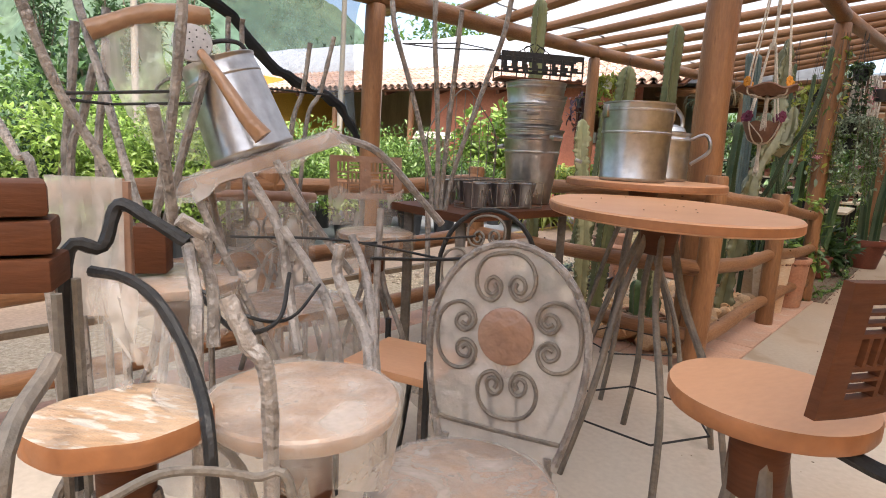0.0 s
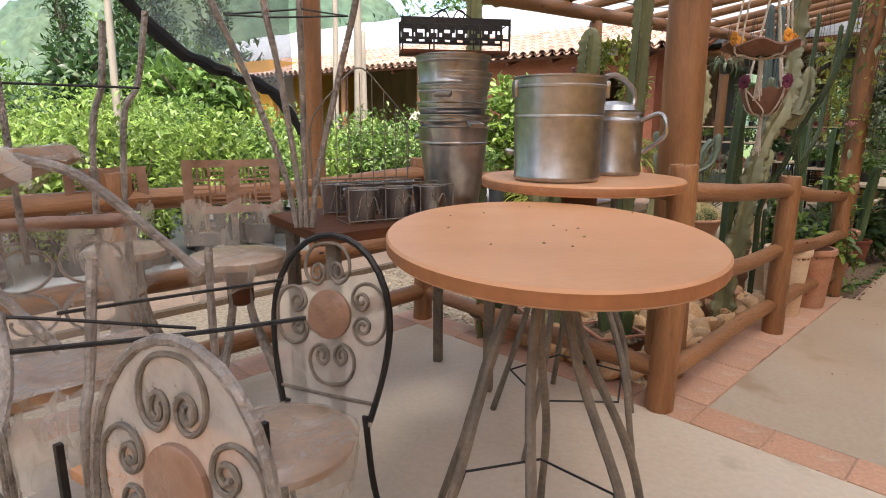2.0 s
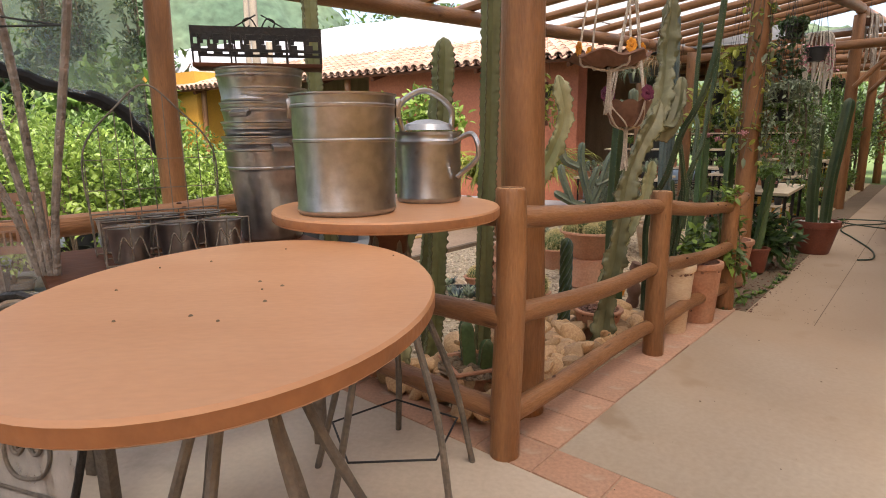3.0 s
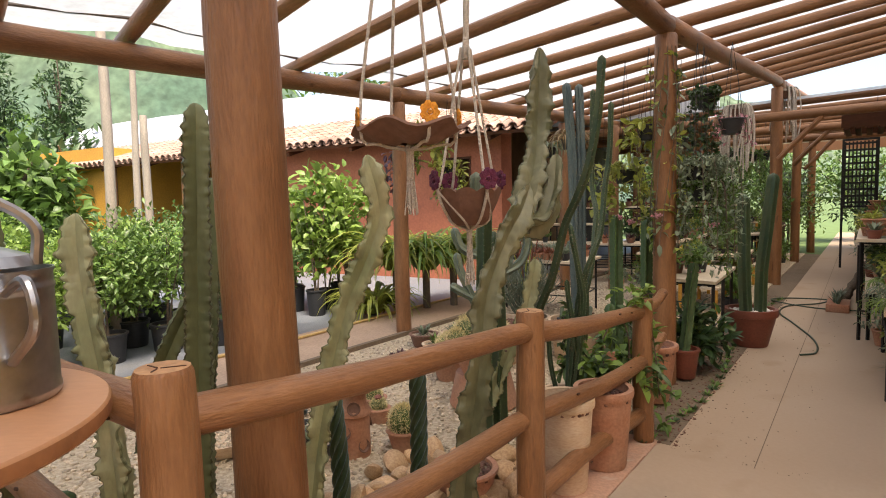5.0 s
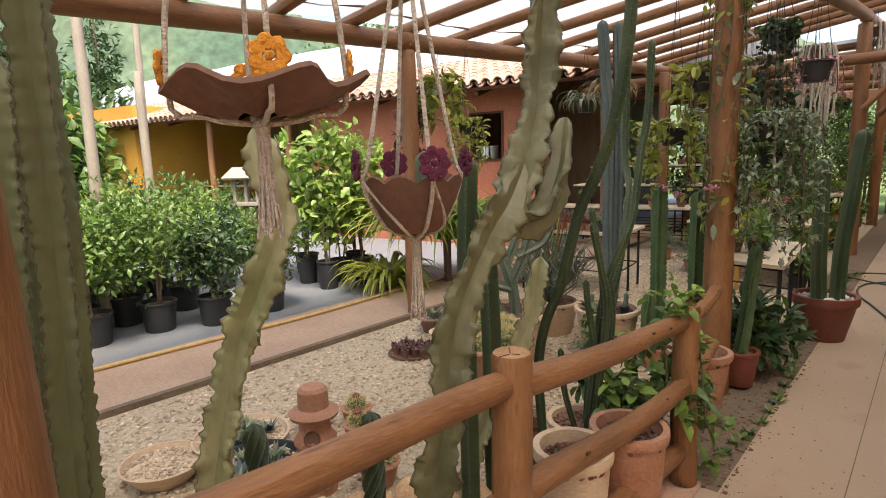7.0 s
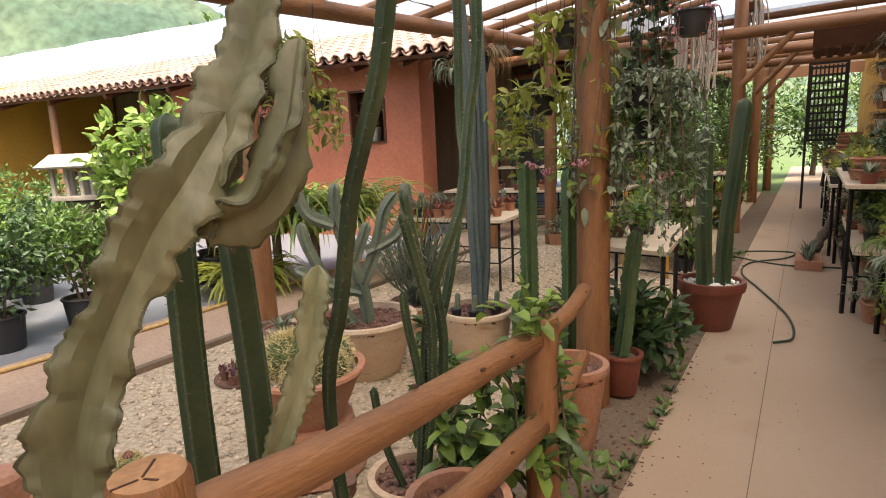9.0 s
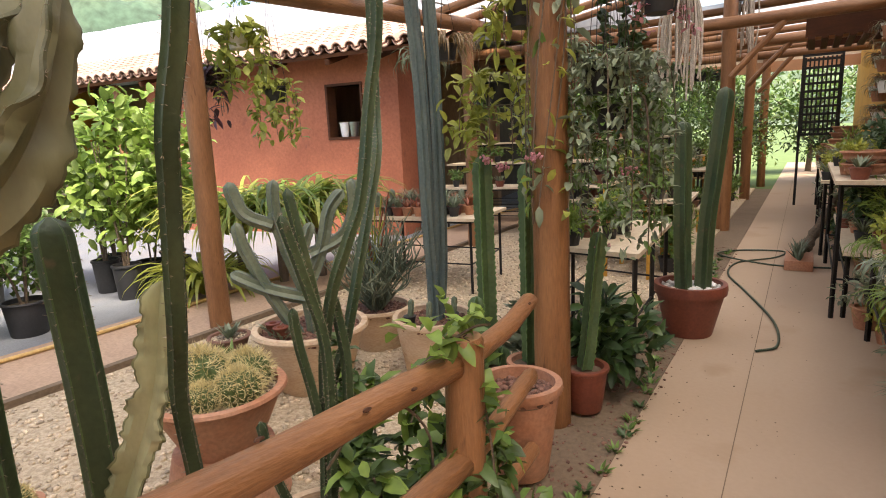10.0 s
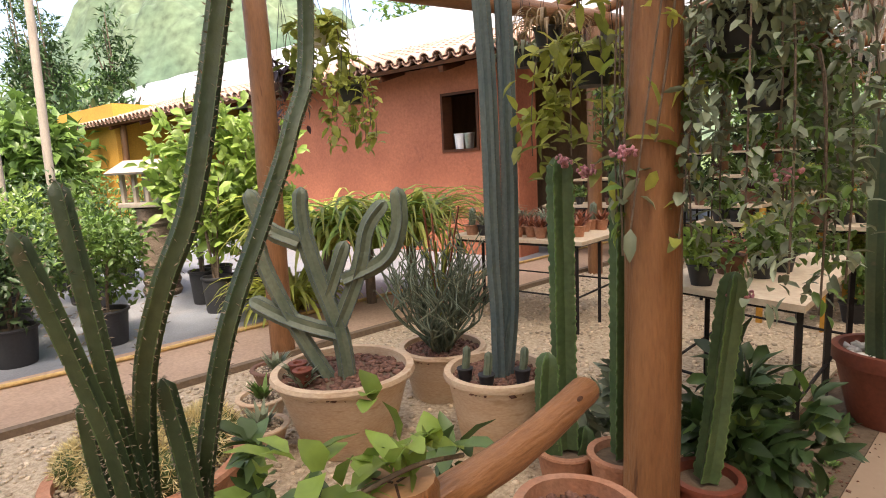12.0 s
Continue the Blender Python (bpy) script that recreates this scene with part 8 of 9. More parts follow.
strew(T3, 0.66, 8, 4, 2, (5, 2, 3, 6, 0), 0.1)
for k, (s, n0, n1) in enumerate(((9.5, 0.6, 2.6), (11.0, 0.5, 2.6), (12.6, 0.5, 2.6), (14.4, 0.5, 2.6))):
    cs = [W(s, n1), W(s, n0), W(s + 0.8, n0), W(s + 0.8, n1)]
    cs = [(c.x, c.y) for c in cs]
    plant_table(cs, 0.62 + 0.1 * (k % 2), "long plant bench crowded with pots under the pergola")
    strew(cs, 0.62 + 0.1 * (k % 2), 7, 2, 10 + k, (5, 3, 1, 6, 2, 7), 0.45)
# shelves of pots inside the open shed beside the hut
for k in range(3):
    cs = [H(1.1, -0.3 - k * 0.9, 0), H(4.6, -0.3 - k * 0.9, 0), H(4.6, -0.8 - k * 0.9, 0), H(1.1, -0.8 - k * 0.9, 0)]
    cs = [(c.x, c.y) for c in cs]
    plant_table(cs, 0.65 + 0.3 * k, "shaded plant bench inside the open shed")
    strew(cs, 0.65 + 0.3 * k, 8, 1, 30 + k, (5, 5, 3, 0, 2), 0.1)
for k in range(2):
    cs = [H(-9.6, -0.2 - k * 0.9, 0), H(-4.4, -0.2 - k * 0.9, 0), H(-4.4, -0.7 - k * 0.9, 0), H(-9.6, -0.7 - k * 0.9, 0)]
    cs = [(c.x, c.y) for c in cs]
    plant_table(cs, 0.65 + 0.3 * k, "shaded plant bench under the tile roof")
    strew(cs, 0.65 + 0.3 * k, 8, 1, 40 + k, (3, 3, 1, 5), 0.1)

# benches on the far side of the walkway
for k, (s0, s1, n0, n1, z) in enumerate(((4.4, 6.1, -1.15, -1.9, 0.58), (6.35, 8.5, -0.96, -1.8, 0.95), (6.4, 8.4, -1.04, -1.75, 0.45), (8.7, 10.6, -0.92, -1.8, 0.75), (10.9, 13.4, -0.9, -1.8, 0.75), (4.2, 8.6, -2.3, -3.0, 1.0), (8.8, 13.4, -2.3, -3.0, 1.05))):
    cs = [W(s0, n0), W(s1, n0), W(s1, n1), W(s0, n1)]
    cs = [(c.x, c.y) for c in cs]
    plant_table(cs, z, "weathered bench crowded with silvery succulents and pots")
    strew(cs, z, int((s1 - s0) * (3.2 if n0 > -2 else 1.5)), 3, 60 + k, (6, 6, 2, 0, 6, 4, 7), 0.1, 0.05)
for k in range(13):
    q = W(4.9 + k * 0.55, -1.28 - 0.1 * (k % 2))
    set_plant((6, 2, 7, 6)[k % 4], q.x, q.y, -0.052, k * 77)
for k in range(7):
    q = W(4.6 + k * 0.22, -1.22 - 0.08 * (k % 3))
    t = thing("succulent", "trailing silver-grey succulent spilling off the bench", "succulent", (q.x, q.y, 0.58), group="trailing succulents")
    part("leaves", strap_mesh("leaves", LEAF_GREY if k % 2 else LEAF_LIGHT, 700 + k, 60, 0.3, 0.014, 0.7, 1.6, 0.06, 6), None, t)
# leafy plants that fill the benches on both sides of the walkway
BUSHY = []
for k, (m, lab, lf) in enumerate(((LEAF, "leafy green plant in a black pot on the bench", (0.07, 0.034)), (LEAF_GREY, "silvery bushy succulent in a clay pot on the bench", (0.06, 0.018)), (LEAF_DARK, "dark leafy plant in a black pot on the bench", (0.08, 0.036)), (LEAF_LIGHT, "fresh green fern in a black pot on the bench", (0.10, 0.014)))):
    t = thing("bench_plant", lab, "potted plant", (0, 0, 0), group="leafy plants on the benches")
    part("pot", lathe(pot_profile(0.10, 0.15), 16), (BLACK_POT, TERRA, BLACK_POT, TERRA_RED)[k], t)
    leaf_cloud(t, 760 + k, 260, 14, 0.21, 0.17, 0.29, lf[0], lf[1], m, "leaves", 0.25)
    BUSHY.append(t)
spots = []
rb = rng(33)
for st in np.arange(6.5, 14.6, 0.42):
    for n, z in ((0.9, 0.63), (1.6, 0.63), (2.3, 0.63)):
        for q, lo in ((9.5, 0.62), (11.0, 0.72), (12.6, 0.62), (14.4, 0.72)):
            if q + 0.05 < st < q + 0.78:
                spots.append((st, n + 0.2 * rb.rand(), lo))
for st, n, z in [(6.6, -1.45, 0.95), (7.0, -1.6, 0.95), (7.5, -1.4, 0.95), (7.9, -1.55, 0.95), (8.3, -1.4, 0.95), (8.9, -1.35, 0.75), (9.3, -1.5, 0.75), (9.7, -1.3, 0.75), (10.2, -1.45, 0.75), (11.2, -1.3, 0.75), (11.9, -1.35, 0.75), (12.5, -1.3, 0.75), (13.1, -1.35, 0.75),
                 (4.6, -1.5, 0.58), (5.0, -1.6, 0.58), (5.5, -1.45, 0.58), (5.9, -1.6, 0.58), (6.6, -1.3, 0.45), (7.1, -1.25, 0.45), (7.7, -1.3, 0.45), (8.2, -1.2, 0.45)]:
    spots.append((st, n, z))
for st, n in ((5.2, -1.35), (5.7, -1.5), (6.3, -1.2), (6.15, -1.5), (8.6, -1.15), (9.0, -1.2), (9.9, -1.1), (10.7, -1.15), (8.2, 0.35), (8.9, 0.45), (7.4, 0.3), (10.4, 0.4), (11.9, 0.35), (13.5, 0.4), (8.5, 1.1), (9.1, 1.9), (7.7, 1.5), (8.4, 2.1), (10.5, 1.5)):
    spots.append((st, n, -0.052 if n < 0.2 else -0.03))
for i, (st, n, z) in enumerate(spots):
    kind = (0, 1, 2, 1, 3)[rb.randint(5)] if n > 0 else (1, 1, 3, 2, 1)[rb.randint(5)]
    q = W(st, n, z)
    m = pose(q.x, q.y, z + 0.001, 0, 0, 360 * rb.rand())
    if i < 4:
        BUSHY[i].matrix_world = m
    else:
        copy_thing(BUSHY[kind], m)
# stepped ochre stands beside the far walkway
for k, st in enumerate((7.3, 8.3, 10.1, 11.7, 13.3)):
    t = thing("plant_steps", "stepped ochre wooden stand of potted plants", "plant stand", tuple(W(st, 0.55, -0.032)), YAW, group="stepped plant stands")
    for j in range(3):
        bm = bmesh.new()
        box(bm, (-0.32, -0.18 + 0.22 * j, 0.30 + 0.28 * j), (0.32, 0.03 + 0.22 * j, 0.33 + 0.28 * j), 0.004)
        part("shelf", bm, TABLE_CREAM, t, "weathered board shelf")
    for x in (-0.31, 0.28):
        for y, h in ((-0.17, 0.30), (0.24, 0.86)):
            bm = bmesh.new()
            box(bm, (x, y, 0), (x + 0.03, y + 0.04, h), 0.003)
            part("leg", bm, STUCCO_YELLOW, t)
    for j in range(3):
        for i in range(4):
            q = W(st - 0.24 + 0.16 * i, 0.55 - 0.08 + 0.22 * j)
            set_plant((3, 1, 5, 7, 6, 2)[(i * 2 + j + k) % 6], q.x, q.y, 0.298 + 0.28 * j, 70 * i)
# wall pots on the ochre wall
for k in range(16):
    q = W(10.55 + (k % 4) * 0.42, -1.535)
    z = 1.22 + 0.36 * (k // 4) + 0.08 * (k % 3)
    t = thing("wall_pot", "clay half pot with dry trailing plant on the ochre wall", "pot", (q.x, q.y, z), group="pots on the wall")
    part("pot", lathe(pot_profile(0.1, 0.14), 16), (TERRA, WHITE_STONE, BROWN_CLAY)[k % 3], t)
    part("bracket", tube([(0, 0, 0.07), (0.13, -0.08, 0.07)], 0.012, 6, steps=1), IRON_BLACK, t)
    part("leaves", strap_mesh("leaves", LEAF_DRY if k % 2 else LEAF_GREY, 720 + k, 40, 0.3, 0.012, 0.8, 1.5, 0.05, 6), None, t).location = (0, 0, 0.1)
# stacks of clay bowls on the far benches
for k, (sx, nx, z0) in enumerate(((11.1, -1.15, 0.77), (11.6, -1.2, 0.77), (12.2, -1.1, 0.77), (6.7, -1.15, 0.97), (9.2, -1.2, 0.77))):
    for j in range((4, 6, 3, 2, 3)[k]):
        q = W(sx + 0.01 * j, nx)
        t = thing("clay_bowl", "empty terracotta bowl in a stack on the bench", "bowl", (q.x, q.y, z0 + j * 0.085), group="stacked clay bowls")
        part("body", lathe(pot_profile(0.15 + 0.01 * ((j + k) % 3), 0.08, 0.75, 0.1, 0.015, 0.3), 20), TERRA, t)
# pierced metal screen on a stand
t = thing("metal_screen", "dark pierced metal screen standing by the benches", "screen", tuple(W(13.2, -0.9, -0.052)), YAW - 90)
bm = bmesh.new()
for i in range(10):
    box(bm, (-0.25, -0.01, 1.26 + i * 0.125), (0.25, 0.01, 1.30 + i * 0.125))
for i in range(9):
    box(bm, (-0.25 + i * 0.06, -0.008, 1.22), (-0.225 + i * 0.06, 0.008, 2.45))
part("lattice", bm, IRON_BLACK, t)
bm = bmesh.new()
for x in (-0.29, 0.25):
    box(bm, (x, -0.02, 0), (x + 0.04, 0.02, 2.46))
box(bm, (-0.29, -0.021, 2.46), (0.29, 0.021, 2.50))
box(bm, (-0.25, -0.021, 1.18), (0.25, 0.021, 1.22))
part("frame", bm, IRON_BLACK, t)
# dark hanging shelf
t = thing("hanging_shelf", "dark slatted wooden rack hung under the roof", "shelf", tuple(W(11.6, -1.12, 2.42)), YAW)
for i in range(6):
    bm = bmesh.new()
    box(bm, (-0.7, -0.4 + i * 0.15, 0), (0.7, -0.32 + i * 0.15, 0.03))
    part("slat", bm, WOOD_DARK, t)
for x in (-0.68, 0.64):
    bm = bmesh.new()
    box(bm, (x, -0.42, 0.031), (x + 0.05, 0.46, 0.3))
    part("side_board", bm, WOOD_DARK, t)
for x in (-0.6, 0.6):
    part("wire", tube([(x, 0, 0.3), (x, 0, 0.56)], 0.005, 5, steps=1), IRON_BLACK, t)
# gnarled bonsai stump and its low tray
t = thing("bonsai", "gnarled dark bonsai trunk leaning on the walkway edge", "bonsai", (6.95, 10.15, -0.05))
part("trunk", tube([(0, 0, 0.04), (0.1, 0.05, 0.16), (0.28, 0.08, 0.42), (0.36, 0.05, 0.62)], 0.07, 10, bumpy=0.2, taper=0.5, seed=3), BARK, t)
part("root", tube([(0, 0, 0.05), (-0.08, -0.12, 0.08), (-0.12, -0.2, 0.0)], 0.04, 8, bumpy=0.2, taper=0.5), BARK, t)
leaf_cloud(t, 741, 300, 10, 0.32, 0.16, 0.72, 0.05, 0.018, LEAF_GREY, "crown", 0.3, (0.3, 0.05))
t = thing("plant_tray", "low clay trough of small green cacti", "tray", (6.55, 9.55, -0.052), YAW)
bm = bmesh.new()
box(bm, (-0.25, -0.12, 0), (0.25, 0.12, 0.1), 0.01)
part("trough", bm, TERRA, t)
for i in range(5):
    part("plant", strap_mesh("plant", CACTUS_GREY, 750 + i, 14, 0.16, 0.03, 1.5, 0.2, 0.02, 3), None, t).location = (-0.2 + i * 0.1, 0.02 * (i % 2), 0.1)

# hoses
solid("garden_hose", tube([(5.04, 7.33, -0.040), (5.22, 7.42, -0.040), (5.44, 7.9, -0.040), (5.62, 8.7, -0.040), (5.75, 9.3, -0.040), (6.05, 9.75, -0.040), (6.5, 9.9, -0.038), (6.75, 10.2, -0.040), (6.35, 10.35, -0.040), (6.0, 10.1, -0.024), (6.3, 9.6, -0.040), (6.8, 9.35, -0.040)], 0.0085, 8), HOSE, "green garden hose lying in loose loops on the walkway", "hose", kind="thing")
solid("garden_hose", tube([tuple(W(s, 3.80 + 0.05 * math.sin(s * 1.3), 0.006)) for s in (-8, -5, -3, -1, 0.5, 2, 3.5, 5, 7, 10, 13)], 0.016, 8), HOSE_YELLOW, "yellow hose along the edge of the path", "hose", kind="thing")

# ---- nursery beyond the path ----
SH = ((LEAF_LIGHT, "bushy bright green shrub in a black nursery pot"), (LEAF, "rounded green shrub in a black nursery pot"), (LEAF_DARK, "dark green shrub in a black nursery pot"))
rr = rng(9)
k = 0
for n in (4.35, 4.95, 5.6, 6.3, 7.1):
    for i in range(20):
        s = -5.5 + i * 0.60 + 0.25 * rr.rand()
        if s > (3.9 if n < 4.6 else 5.3):
            continue
        if n > 5.4 and s > 6.0:
            continue
        q = W(s, n + 0.3 * rr.rand(), -0.03)
        line = Vector((1.05, -1.15, 0)).normalized()
        gap = Vector((q.x + 1.25, q.y - 9.75, 0))
        if -0.5 < gap.dot(line) < 1.2 and (gap - line * gap.dot(line)).length < 0.42:
            continue
        m, lab = SH[(0, 0, 0, 1, 1, 2)[rr.randint(6)]]
        big = 0.8 + 0.5 * rr.rand()
        shrub(tuple(q), 0.50 * big, 0.90 * big, 900 + k, m, lab, 0.16, 0.28, (0.074, 0.036), 1500 if n < 5.2 else 1000, 40)
        k += 1
# tall leafy shrubs in grow bags
for i, (x, y, h) in enumerate(((-0.05, 9.15, 1.55), (0.30, 9.45, 1.6), (-0.45, 9.45, 1.55), (0.05, 9.85, 1.5))):
    shrub((x, y, -0.03), 0.46, h, 1000 + i, LEAF_LIGHT, "tall broad-leaved sapling in a black grow bag", 0.13, 0.34, (0.14, 0.075), 420, 26, "tall saplings in grow bags", "tall_sapling", 4)
# striped strap-leaved clump
for i, (x, y) in enumerate(((0.95, 9.5), (1.35, 9.55), (1.7, 9.75), (0.7, 9.2))):
    t = thing("strap_plant", "dense clump of arching striped strap leaves", "foliage plant", (x, y, 0.52 if i < 3 else 0.0), group="strap-leaved clumps")
    part("leaves", strap_mesh("leaves", LEAF_LIME if i != 1 else LEAF_LIGHT, 1020 + i, 150, 1.2 if i < 3 else 0.8, 0.06, 1.25, 0.78, 0.14, 8), None, t)
    part("stem", tube([(0, 0, -0.56 if i < 3 else -0.05), (0, 0, 0.2)], 0.05, 8, steps=2), BARK, t)
# bird house on a stump
t = thing("bird_table", "weathered bird house on a tree-stump column", "bird house", (-1.25, 9.75, -0.03))
part("stump", tube([(0, 0, 0), (0.02, 0, 0.35), (0, 0.02, 0.75), (0, 0, 0.98)], 0.19, 14, bumpy=0.09, seed=8), BARK, t)
bm = bmesh.new()
box(bm, (-0.27, -0.2, 0.98), (0.27, 0.2, 1.03), 0.005)
part("floor_board", bm, PALE_POLE, t)
for x in (-0.24, -0.08, 0.08, 0.2):
    for y in (-0.17, 0.14):
        bm = bmesh.new()
        box(bm, (x, y, 1.03), (x + 0.04, y + 0.04, 1.34))
        part("post", bm, PALE_POLE, t)
for sgn in (1, -1):
    bm = bmesh.new()
    box(bm, (-0.33, -0.005, -0.012), (0.33, 0.3, 0.012), 0, Matrix.Translation((0, 0, 1.47)) @ pose(0, 0, 0, -26, 0, 0 if sgn > 0 else 180))
    part("roof_board", bm, PALE_POLE, t)
# slender pale poles
for i, (x, y, h) in enumerate(((-1.55, 7.35, 3.2), (-3.2, 10.2, 4.2), (-5.4, 7.5, 4.4), (-2.05, 8.7, 2.6))):
    t = thing("slender_pole", "slender weathered pole among the nursery plants", "pole", (x, y, -0.03), group="slender poles")
    part("shaft", mesh_of(log((0, 0, 0), (0.03, 0.02, h), 0.055, 0.045, 140 + i, 12, 8), "shaft", (PALE_POLE, PALE_POLE)), None, t)


def tree(at, h, r, seed, material, label, leaf=(0.12, 0.06), count=3000, clumps=60, trunk_r=0.1, tall=False):
    t = thing("tree", label, "tree", at, group="trees behind the nursery")
    rnd = random.Random(seed)
    part("trunk", tube([(0, 0, 0), (0.05, 0.02, h * 0.3), (0.0, 0.06, h * 0.62)], trunk_r, 8, taper=0.5, bumpy=0.05), BARK, t)
    for i in range(6):
        a = i * 1.05 + rnd.random()
        o = Vector((math.cos(a), math.sin(a), 0)) * r * 0.65
        part("limb", tube([(0, 0, h * (0.25 + 0.05 * i)), o * 0.5 + Vector((0, 0, h * (0.42 + 0.05 * i))), o + Vector((0, 0, h * (0.55 + 0.06 * i)))], trunk_r * 0.4, 6, steps=3, taper=0.3), BARK, t)
    leaf_cloud(t, seed, count, clumps, r, h * (0.48 if tall else 0.40), h * (0.52 if tall else 0.6), leaf[0], leaf[1], material, "crown", 0.3)
    return t


for i, (s, n, h, r, m) in enumerate(((-3.4, 8.6, 3.3, 1.5, LEAF_DARK), (-5.6, 8.2, 3.2, 1.5, LEAF), (-1.6, 9.2, 2.6, 1.3, LEAF), (-7.8, 7.6, 3.4, 1.6, LEAF_DARK), (-7.4, 5.4, 3.0, 1.4, LEAF), (-9.6, 6.0, 3.6, 1.7, LEAF_DARK), (-5.2, 10.6, 4.6, 2.0, LEAF_DARK),
                                     (-2.4, 12.5, 4.0, 1.9, LEAF), (-9.5, 9.5, 4.5, 2.0, LEAF_DARK), (0.6, 10.4, 2.0, 1.2, LEAF_LIGHT), (2.0, 11.4, 1.9, 1.1, LEAF), (-0.4, 13.5, 2.3, 1.4, LEAF_DARK), (-4.2, 6.6, 2.3, 1.1, LEAF_LIGHT))):
    q = W(s, n, -0.05)
    tree(tuple(q), h, r, 1100 + i, m, "leafy green tree behind the nursery rows", (0.13, 0.06), 2200, 46)
for i, (s, n) in enumerate(((-1.9, 3.55 + 1.0), (-2.6, 4.6), (-3.3, 4.5), (-1.2, 4.7), (-4.0, 4.6), (-0.5, 4.6))):
    q = W(s, n, -0.03)
    shrub(tuple(q), 0.42, 0.62, 1150 + i, LEAF_LIGHT, "clipped lime-green bush behind the fence", 0.16, 0.14, (0.05, 0.026), 1100, 34, "lime bushes behind the fence")
# cypresses and far trees
for i, (x, y, h) in enumerate(((-17, 22, 9.5), (-19.5, 23, 10.5), (-15.4, 23.5, 9.0), (-22, 22, 11))):
    tree((x, y, -0.05), h, 0.95, 1200 + i, LEAF_DARK, "tall narrow dark cypress", (0.3, 0.1), 1900, 70, 0.14, True)
for i, (x, y, h, r) in enumerate(((-6, 34, 11, 5), (-14, 40, 9, 5), (-26, 30, 8, 4), (-12, 20, 4.5, 2.4), (-9.5, 14.5, 3.2, 1.8), (-14, 16, 4, 2.4))):
    tree((x, y, -0.05), h, r, 1220 + i, LEAF_DARK if i % 2 else LEAF, "broad green tree beyond the greenhouse", (0.42, 0.2), 2000, 50, 0.2)
# greenery closing the far end of the nursery
for i in range(16):
    q = W(14.5 + 1.1 * (i % 4), -1.0 + 1.25 * (i // 4) * 1.3, -0.05)
    if -1.3 < -1.0 + 1.625 * (i // 4) < 0.1 and i % 4 < 3:
        continue
    tree(tuple(q), 1.9 + 0.3 * (i % 3), 0.9, 1240 + i, (LEAF, LEAF_DARK, LEAF_LIGHT, LEAF_DARK)[i % 4], "leafy shrub at the far end of the nursery", (0.12, 0.05), 800, 26, 0.04)
for i in range(5):
    q = W(21 + i * 0.4, -3 + 2.2 * i, -0.05)
    tree(tuple(q), 3.4, 1.8, 1260 + i, LEAF, "tree closing the nursery", (0.2, 0.09), 1500, 40, 0.08)

# ---- shade net ----
net = thing("shade_net", "sagging blue-grey shade net with a black rolled edge", "shade net", (0, 0, 0))
low = curve_points([(-2.9, 0.1, 2.06), (-1.9, 2.1, 2.05), (-1.33, 3.2, 2.03), (-1.11, 3.64, 1.69), (-0.96, 3.95, 1.56), (-0.82, 4.23, 1.46), (-0.70, 4.44, 1.18)], 6)
bm = bmesh.new()
rows = []
for i, p in enumerate(low):
    top = along(B1, min(8, max(0.0, p.y + 0.02)))
    rows.append([bm.verts.new(p.lerp(Vector((p.x, p.y, top.z + 0.04)), j / 8) + Vector((-0.10 * math.sin(math.pi * j / 8) - 0.02 * math.sin(i * 0.9 + j), 0.03 * math.sin(i * 0.7), 0))) for j in range(9)])
for a, b in zip(rows, rows[1:]):
    for j in range(8):
        bm.faces.new((a[j], a[j + 1], b[j + 1], b[j]))
part("mesh", bm, NET, net)
part("edge", tube([tuple(p + Vector((-0.02, 0, 0.01 * math.sin(i * 1.9)))) for i, p in enumerate(low)], 0.035, 8, bumpy=0.3, straight=True), NET_BLACK, net)
bm = tube([(-0.70, 4.44, 1.2), (-0.69, 4.47, 1.05), (-0.66, 4.46, 0.85), (-0.68, 4.5, 0.62)], 0.05, 8, bumpy=0.3, seed=3)
part("bundle", bm, NET_BLACK, net)

# ---- loose gravel, pebbles and border tiles ----
r9 = rng(5)
pts = []
while len(pts) < 9000:
    s, n = 0.3 + 8.5 * r9.rand() ** 1.3, 0.2 + 2.7 * r9.rand()
    q = W(s, n, -0.027)
    pts.append((q.x, q.y, q.z))
me = stones_mesh(pts, 0.009 + 0.009 * r9.rand(len(pts)), 5)
me.materials.append(GRAVEL)
tagged(new("gravel", me), "loose pale gravel strewn over the cactus bed", "gravel", kind="stuff")

heap = thing("pebble_heap", "heap of rounded tan river pebbles inside the fence corner", "pebbles", tuple(W(0.9, 0.4, -0.03)))
STONES = []
for k in range(7):
    bm = bmesh.new()
    bmesh.ops.create_icosphere(bm, subdivisions=2, radius=1)
    for v in bm.verts:
        v.co *= 1 + 0.28 * noise.noise(v.co * 1.1 + Vector((k * 7.1, 0, 0)))
        v.co.z *= 0.62
        v.co.x *= 1.25
    STONES.append(mesh_of(bm, "stone", PEBBLE))
for i in range(190):
    s, n = 0.22 + 1.9 * r9.rand(), 0.22 + 0.75 * r9.rand() ** 1.2
    near = min(((W(s, n) - Vector((x, y, 0))).length for x, y in ((1.808, 3.42), (1.765, 2.975))), default=1)
    if near < 0.14:
        continue
    z = 0.0 + 0.05 * r9.rand() + (0.05 if n < 0.6 else 0.0) * r9.rand()
    ob = new("stone", STONES[i % 7])
    ob.parent = heap
    size = 0.036 + 0.042 * r9.rand()
    ob.matrix_world = Matrix.Translation(W(s, n, z)) @ Euler((r9.rand(), r9.rand(), 6 * r9.rand())).to_matrix().to_4x4() @ Matrix.Scale(size, 4)

border = thing("pavement_border", "row of worn terracotta border tiles round the deck", "border tiles", tuple(W(0, 0, -0.02)), kind="structure")


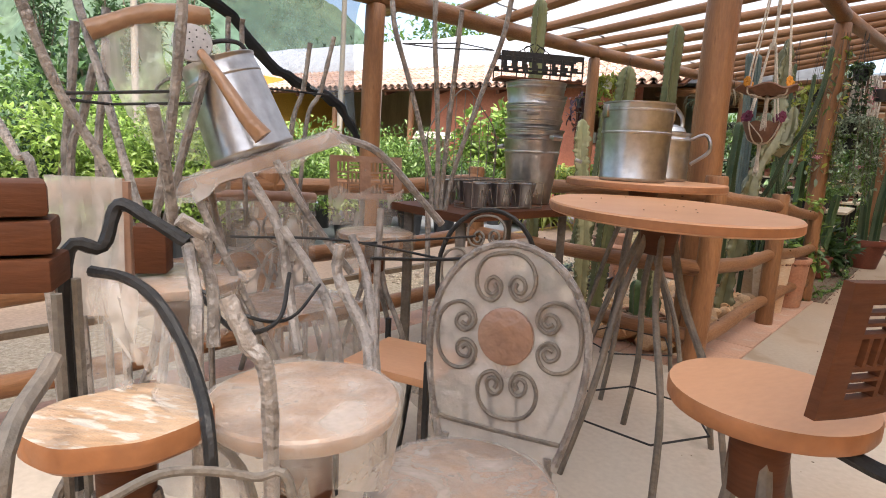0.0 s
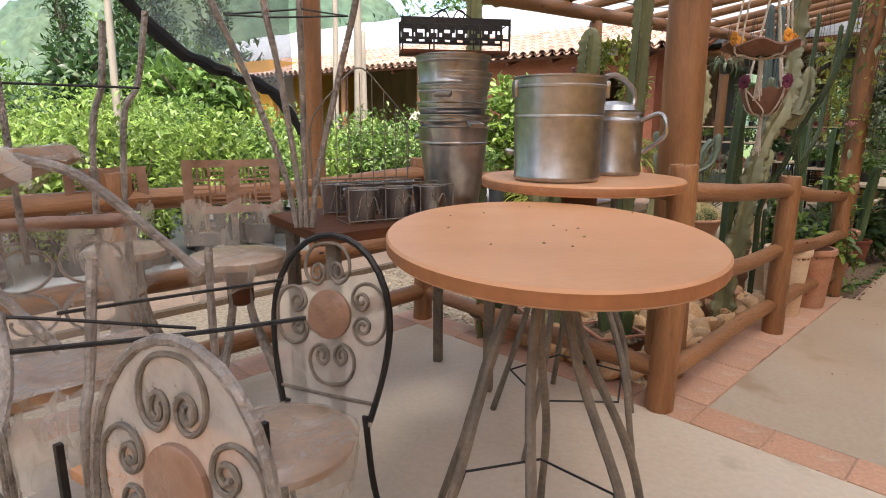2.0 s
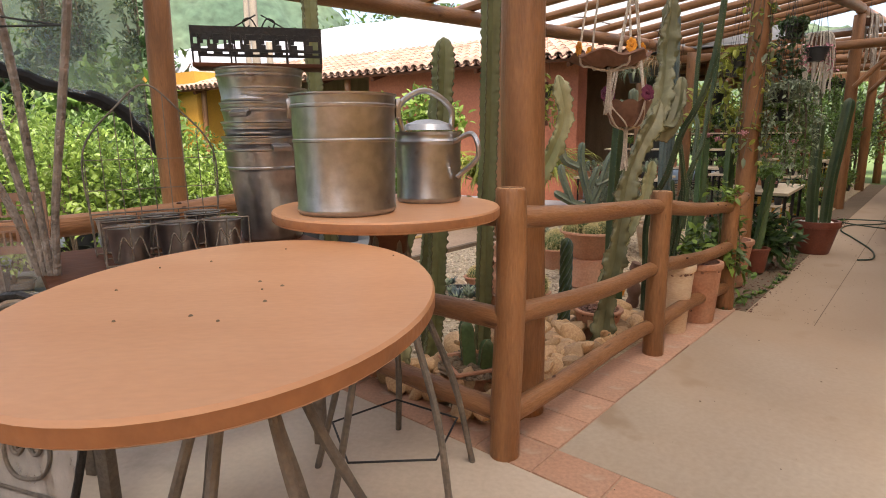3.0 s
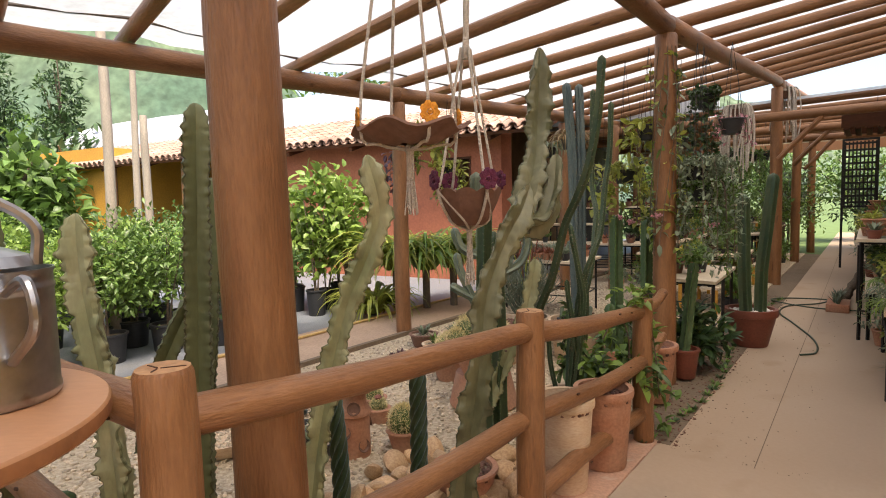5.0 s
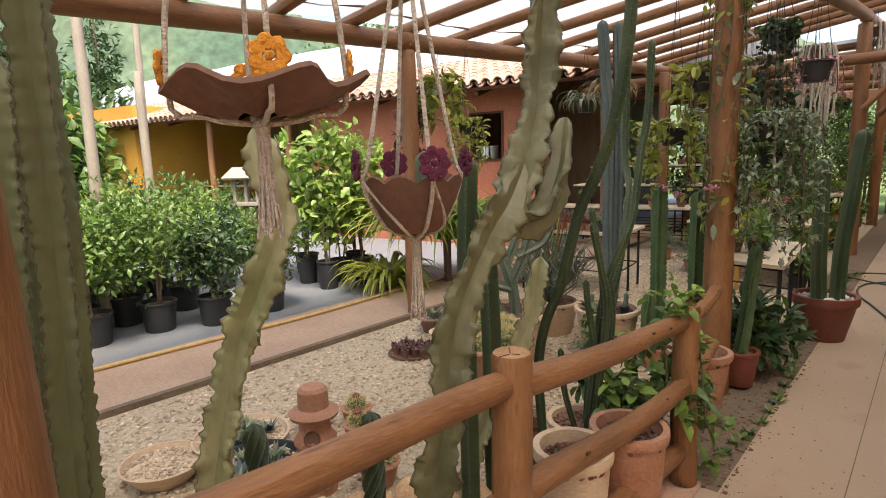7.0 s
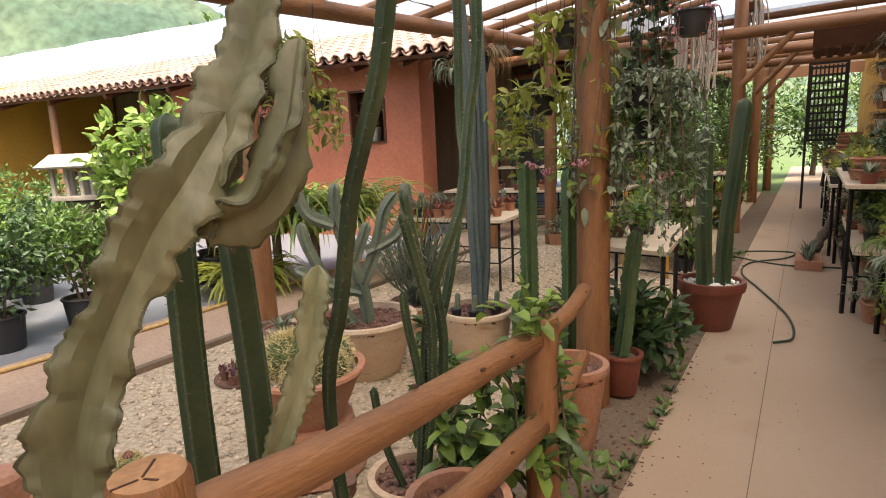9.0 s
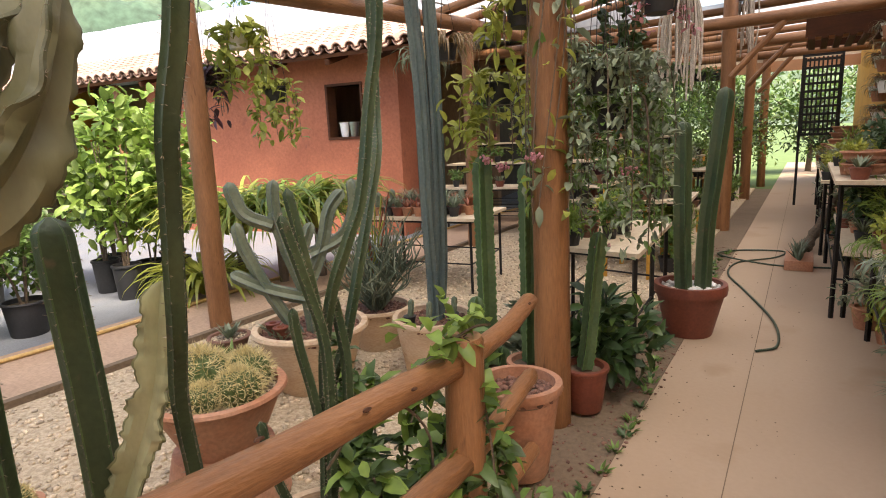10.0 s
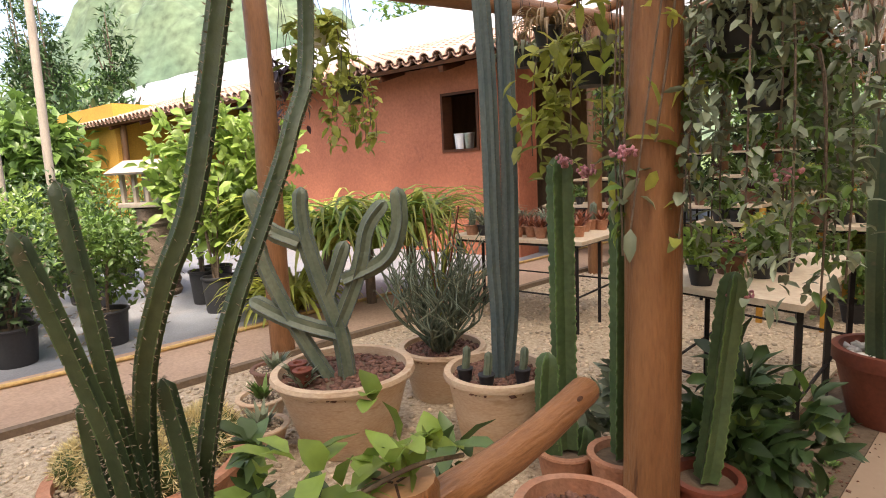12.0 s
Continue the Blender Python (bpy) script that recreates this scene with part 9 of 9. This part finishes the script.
def tile_mesh(a, b):
    bm = bmesh.new()
    box(bm, (-a / 2, -b / 2, -0.09), (a / 2, b / 2, 0), 0.006)
    return mesh_of(bm, "brick", BRICK)


mortar = bmesh.new()
for c in ([(0.09, 1.86), (0.30, 1.86), (0.30, -4.2), (0.09, -4.2)], [(-6, 1.62), (0.09, 1.62), (0.09, 1.86), (-6, 1.86)]):
    prism(mortar, [W(*p) for p in c], -0.1, -0.004)
for s0, s1 in ((0.30, 1.0), (1.0, 1.5), (1.5, 2.0), (2.0, 2.5), (2.5, 2.95)):
    prism(mortar, [W(s0, 0.165), W(s1, 0.165), W(s1, -0.088), W(s0, -0.088)], -0.12, ground_z(s1) - 0.004)
solid("pavement_mortar", mortar, GROUT, "pinkish mortar between the border tiles", "mortar")
T_A, T_B, T_C = tile_mesh(0.20, 0.272), tile_mesh(0.262, 0.245), tile_mesh(0.272, 0.235)
spots = [(T_A, 0.195, 1.72 - i * 0.278, 0.0) for i in range(21)] + [(T_B, 0.44 + i * 0.268, 0.038, ground_z(0.44 + i * 0.268)) for i in range(10)] + [(T_C, -0.05 - i * 0.278, 1.74, 0.0) for i in range(21)]
for i, (me, s, n, z) in enumerate(spots):
    ob = new("brick", me)
    ob.parent = border
    ob.matrix_world = Matrix.Translation(W(s, n, z + 0.002 + 0.0015 * math.sin(i * 3.7))) @ pose(0, 0, 0, 0.3 * math.sin(i * 2.1), 0.3 * math.cos(i * 1.7), YAW + 0.5 * math.sin(i * 5.3))

# dirt specks and dry leaves on the floors
me = stones_mesh([tuple(W(2.9 + 4.5 * r9.rand() ** 1.6, -0.17 - 0.7 * r9.rand() ** 2.5, -0.05)) for _ in range(260)] + [tuple(W(-1.2 + 3.5 * r9.rand(), -0.2 - 2 * r9.rand(), 0.001)) for _ in range(90)], 0.0018 + 0.0034 * r9.rand(350) ** 2, 9, 0.5)
me.materials.append(EARTH)
tagged(new("dirt", me), "scattered crumbs of soil on the concrete", "soil", kind="stuff")
me = stones_mesh([tuple(W(2.95 + 6.0 * r9.rand() ** 1.4, -0.19 + 0.36 * r9.rand(), -0.048)) for _ in range(900)], 0.004 + 0.008 * r9.rand(900) ** 2, 11, 0.6)
me.materials.append(CLAYBALL)
tagged(new("soil_litter", me), "crumbs of clay, bark and grit on the soil strip", "soil", kind="stuff")
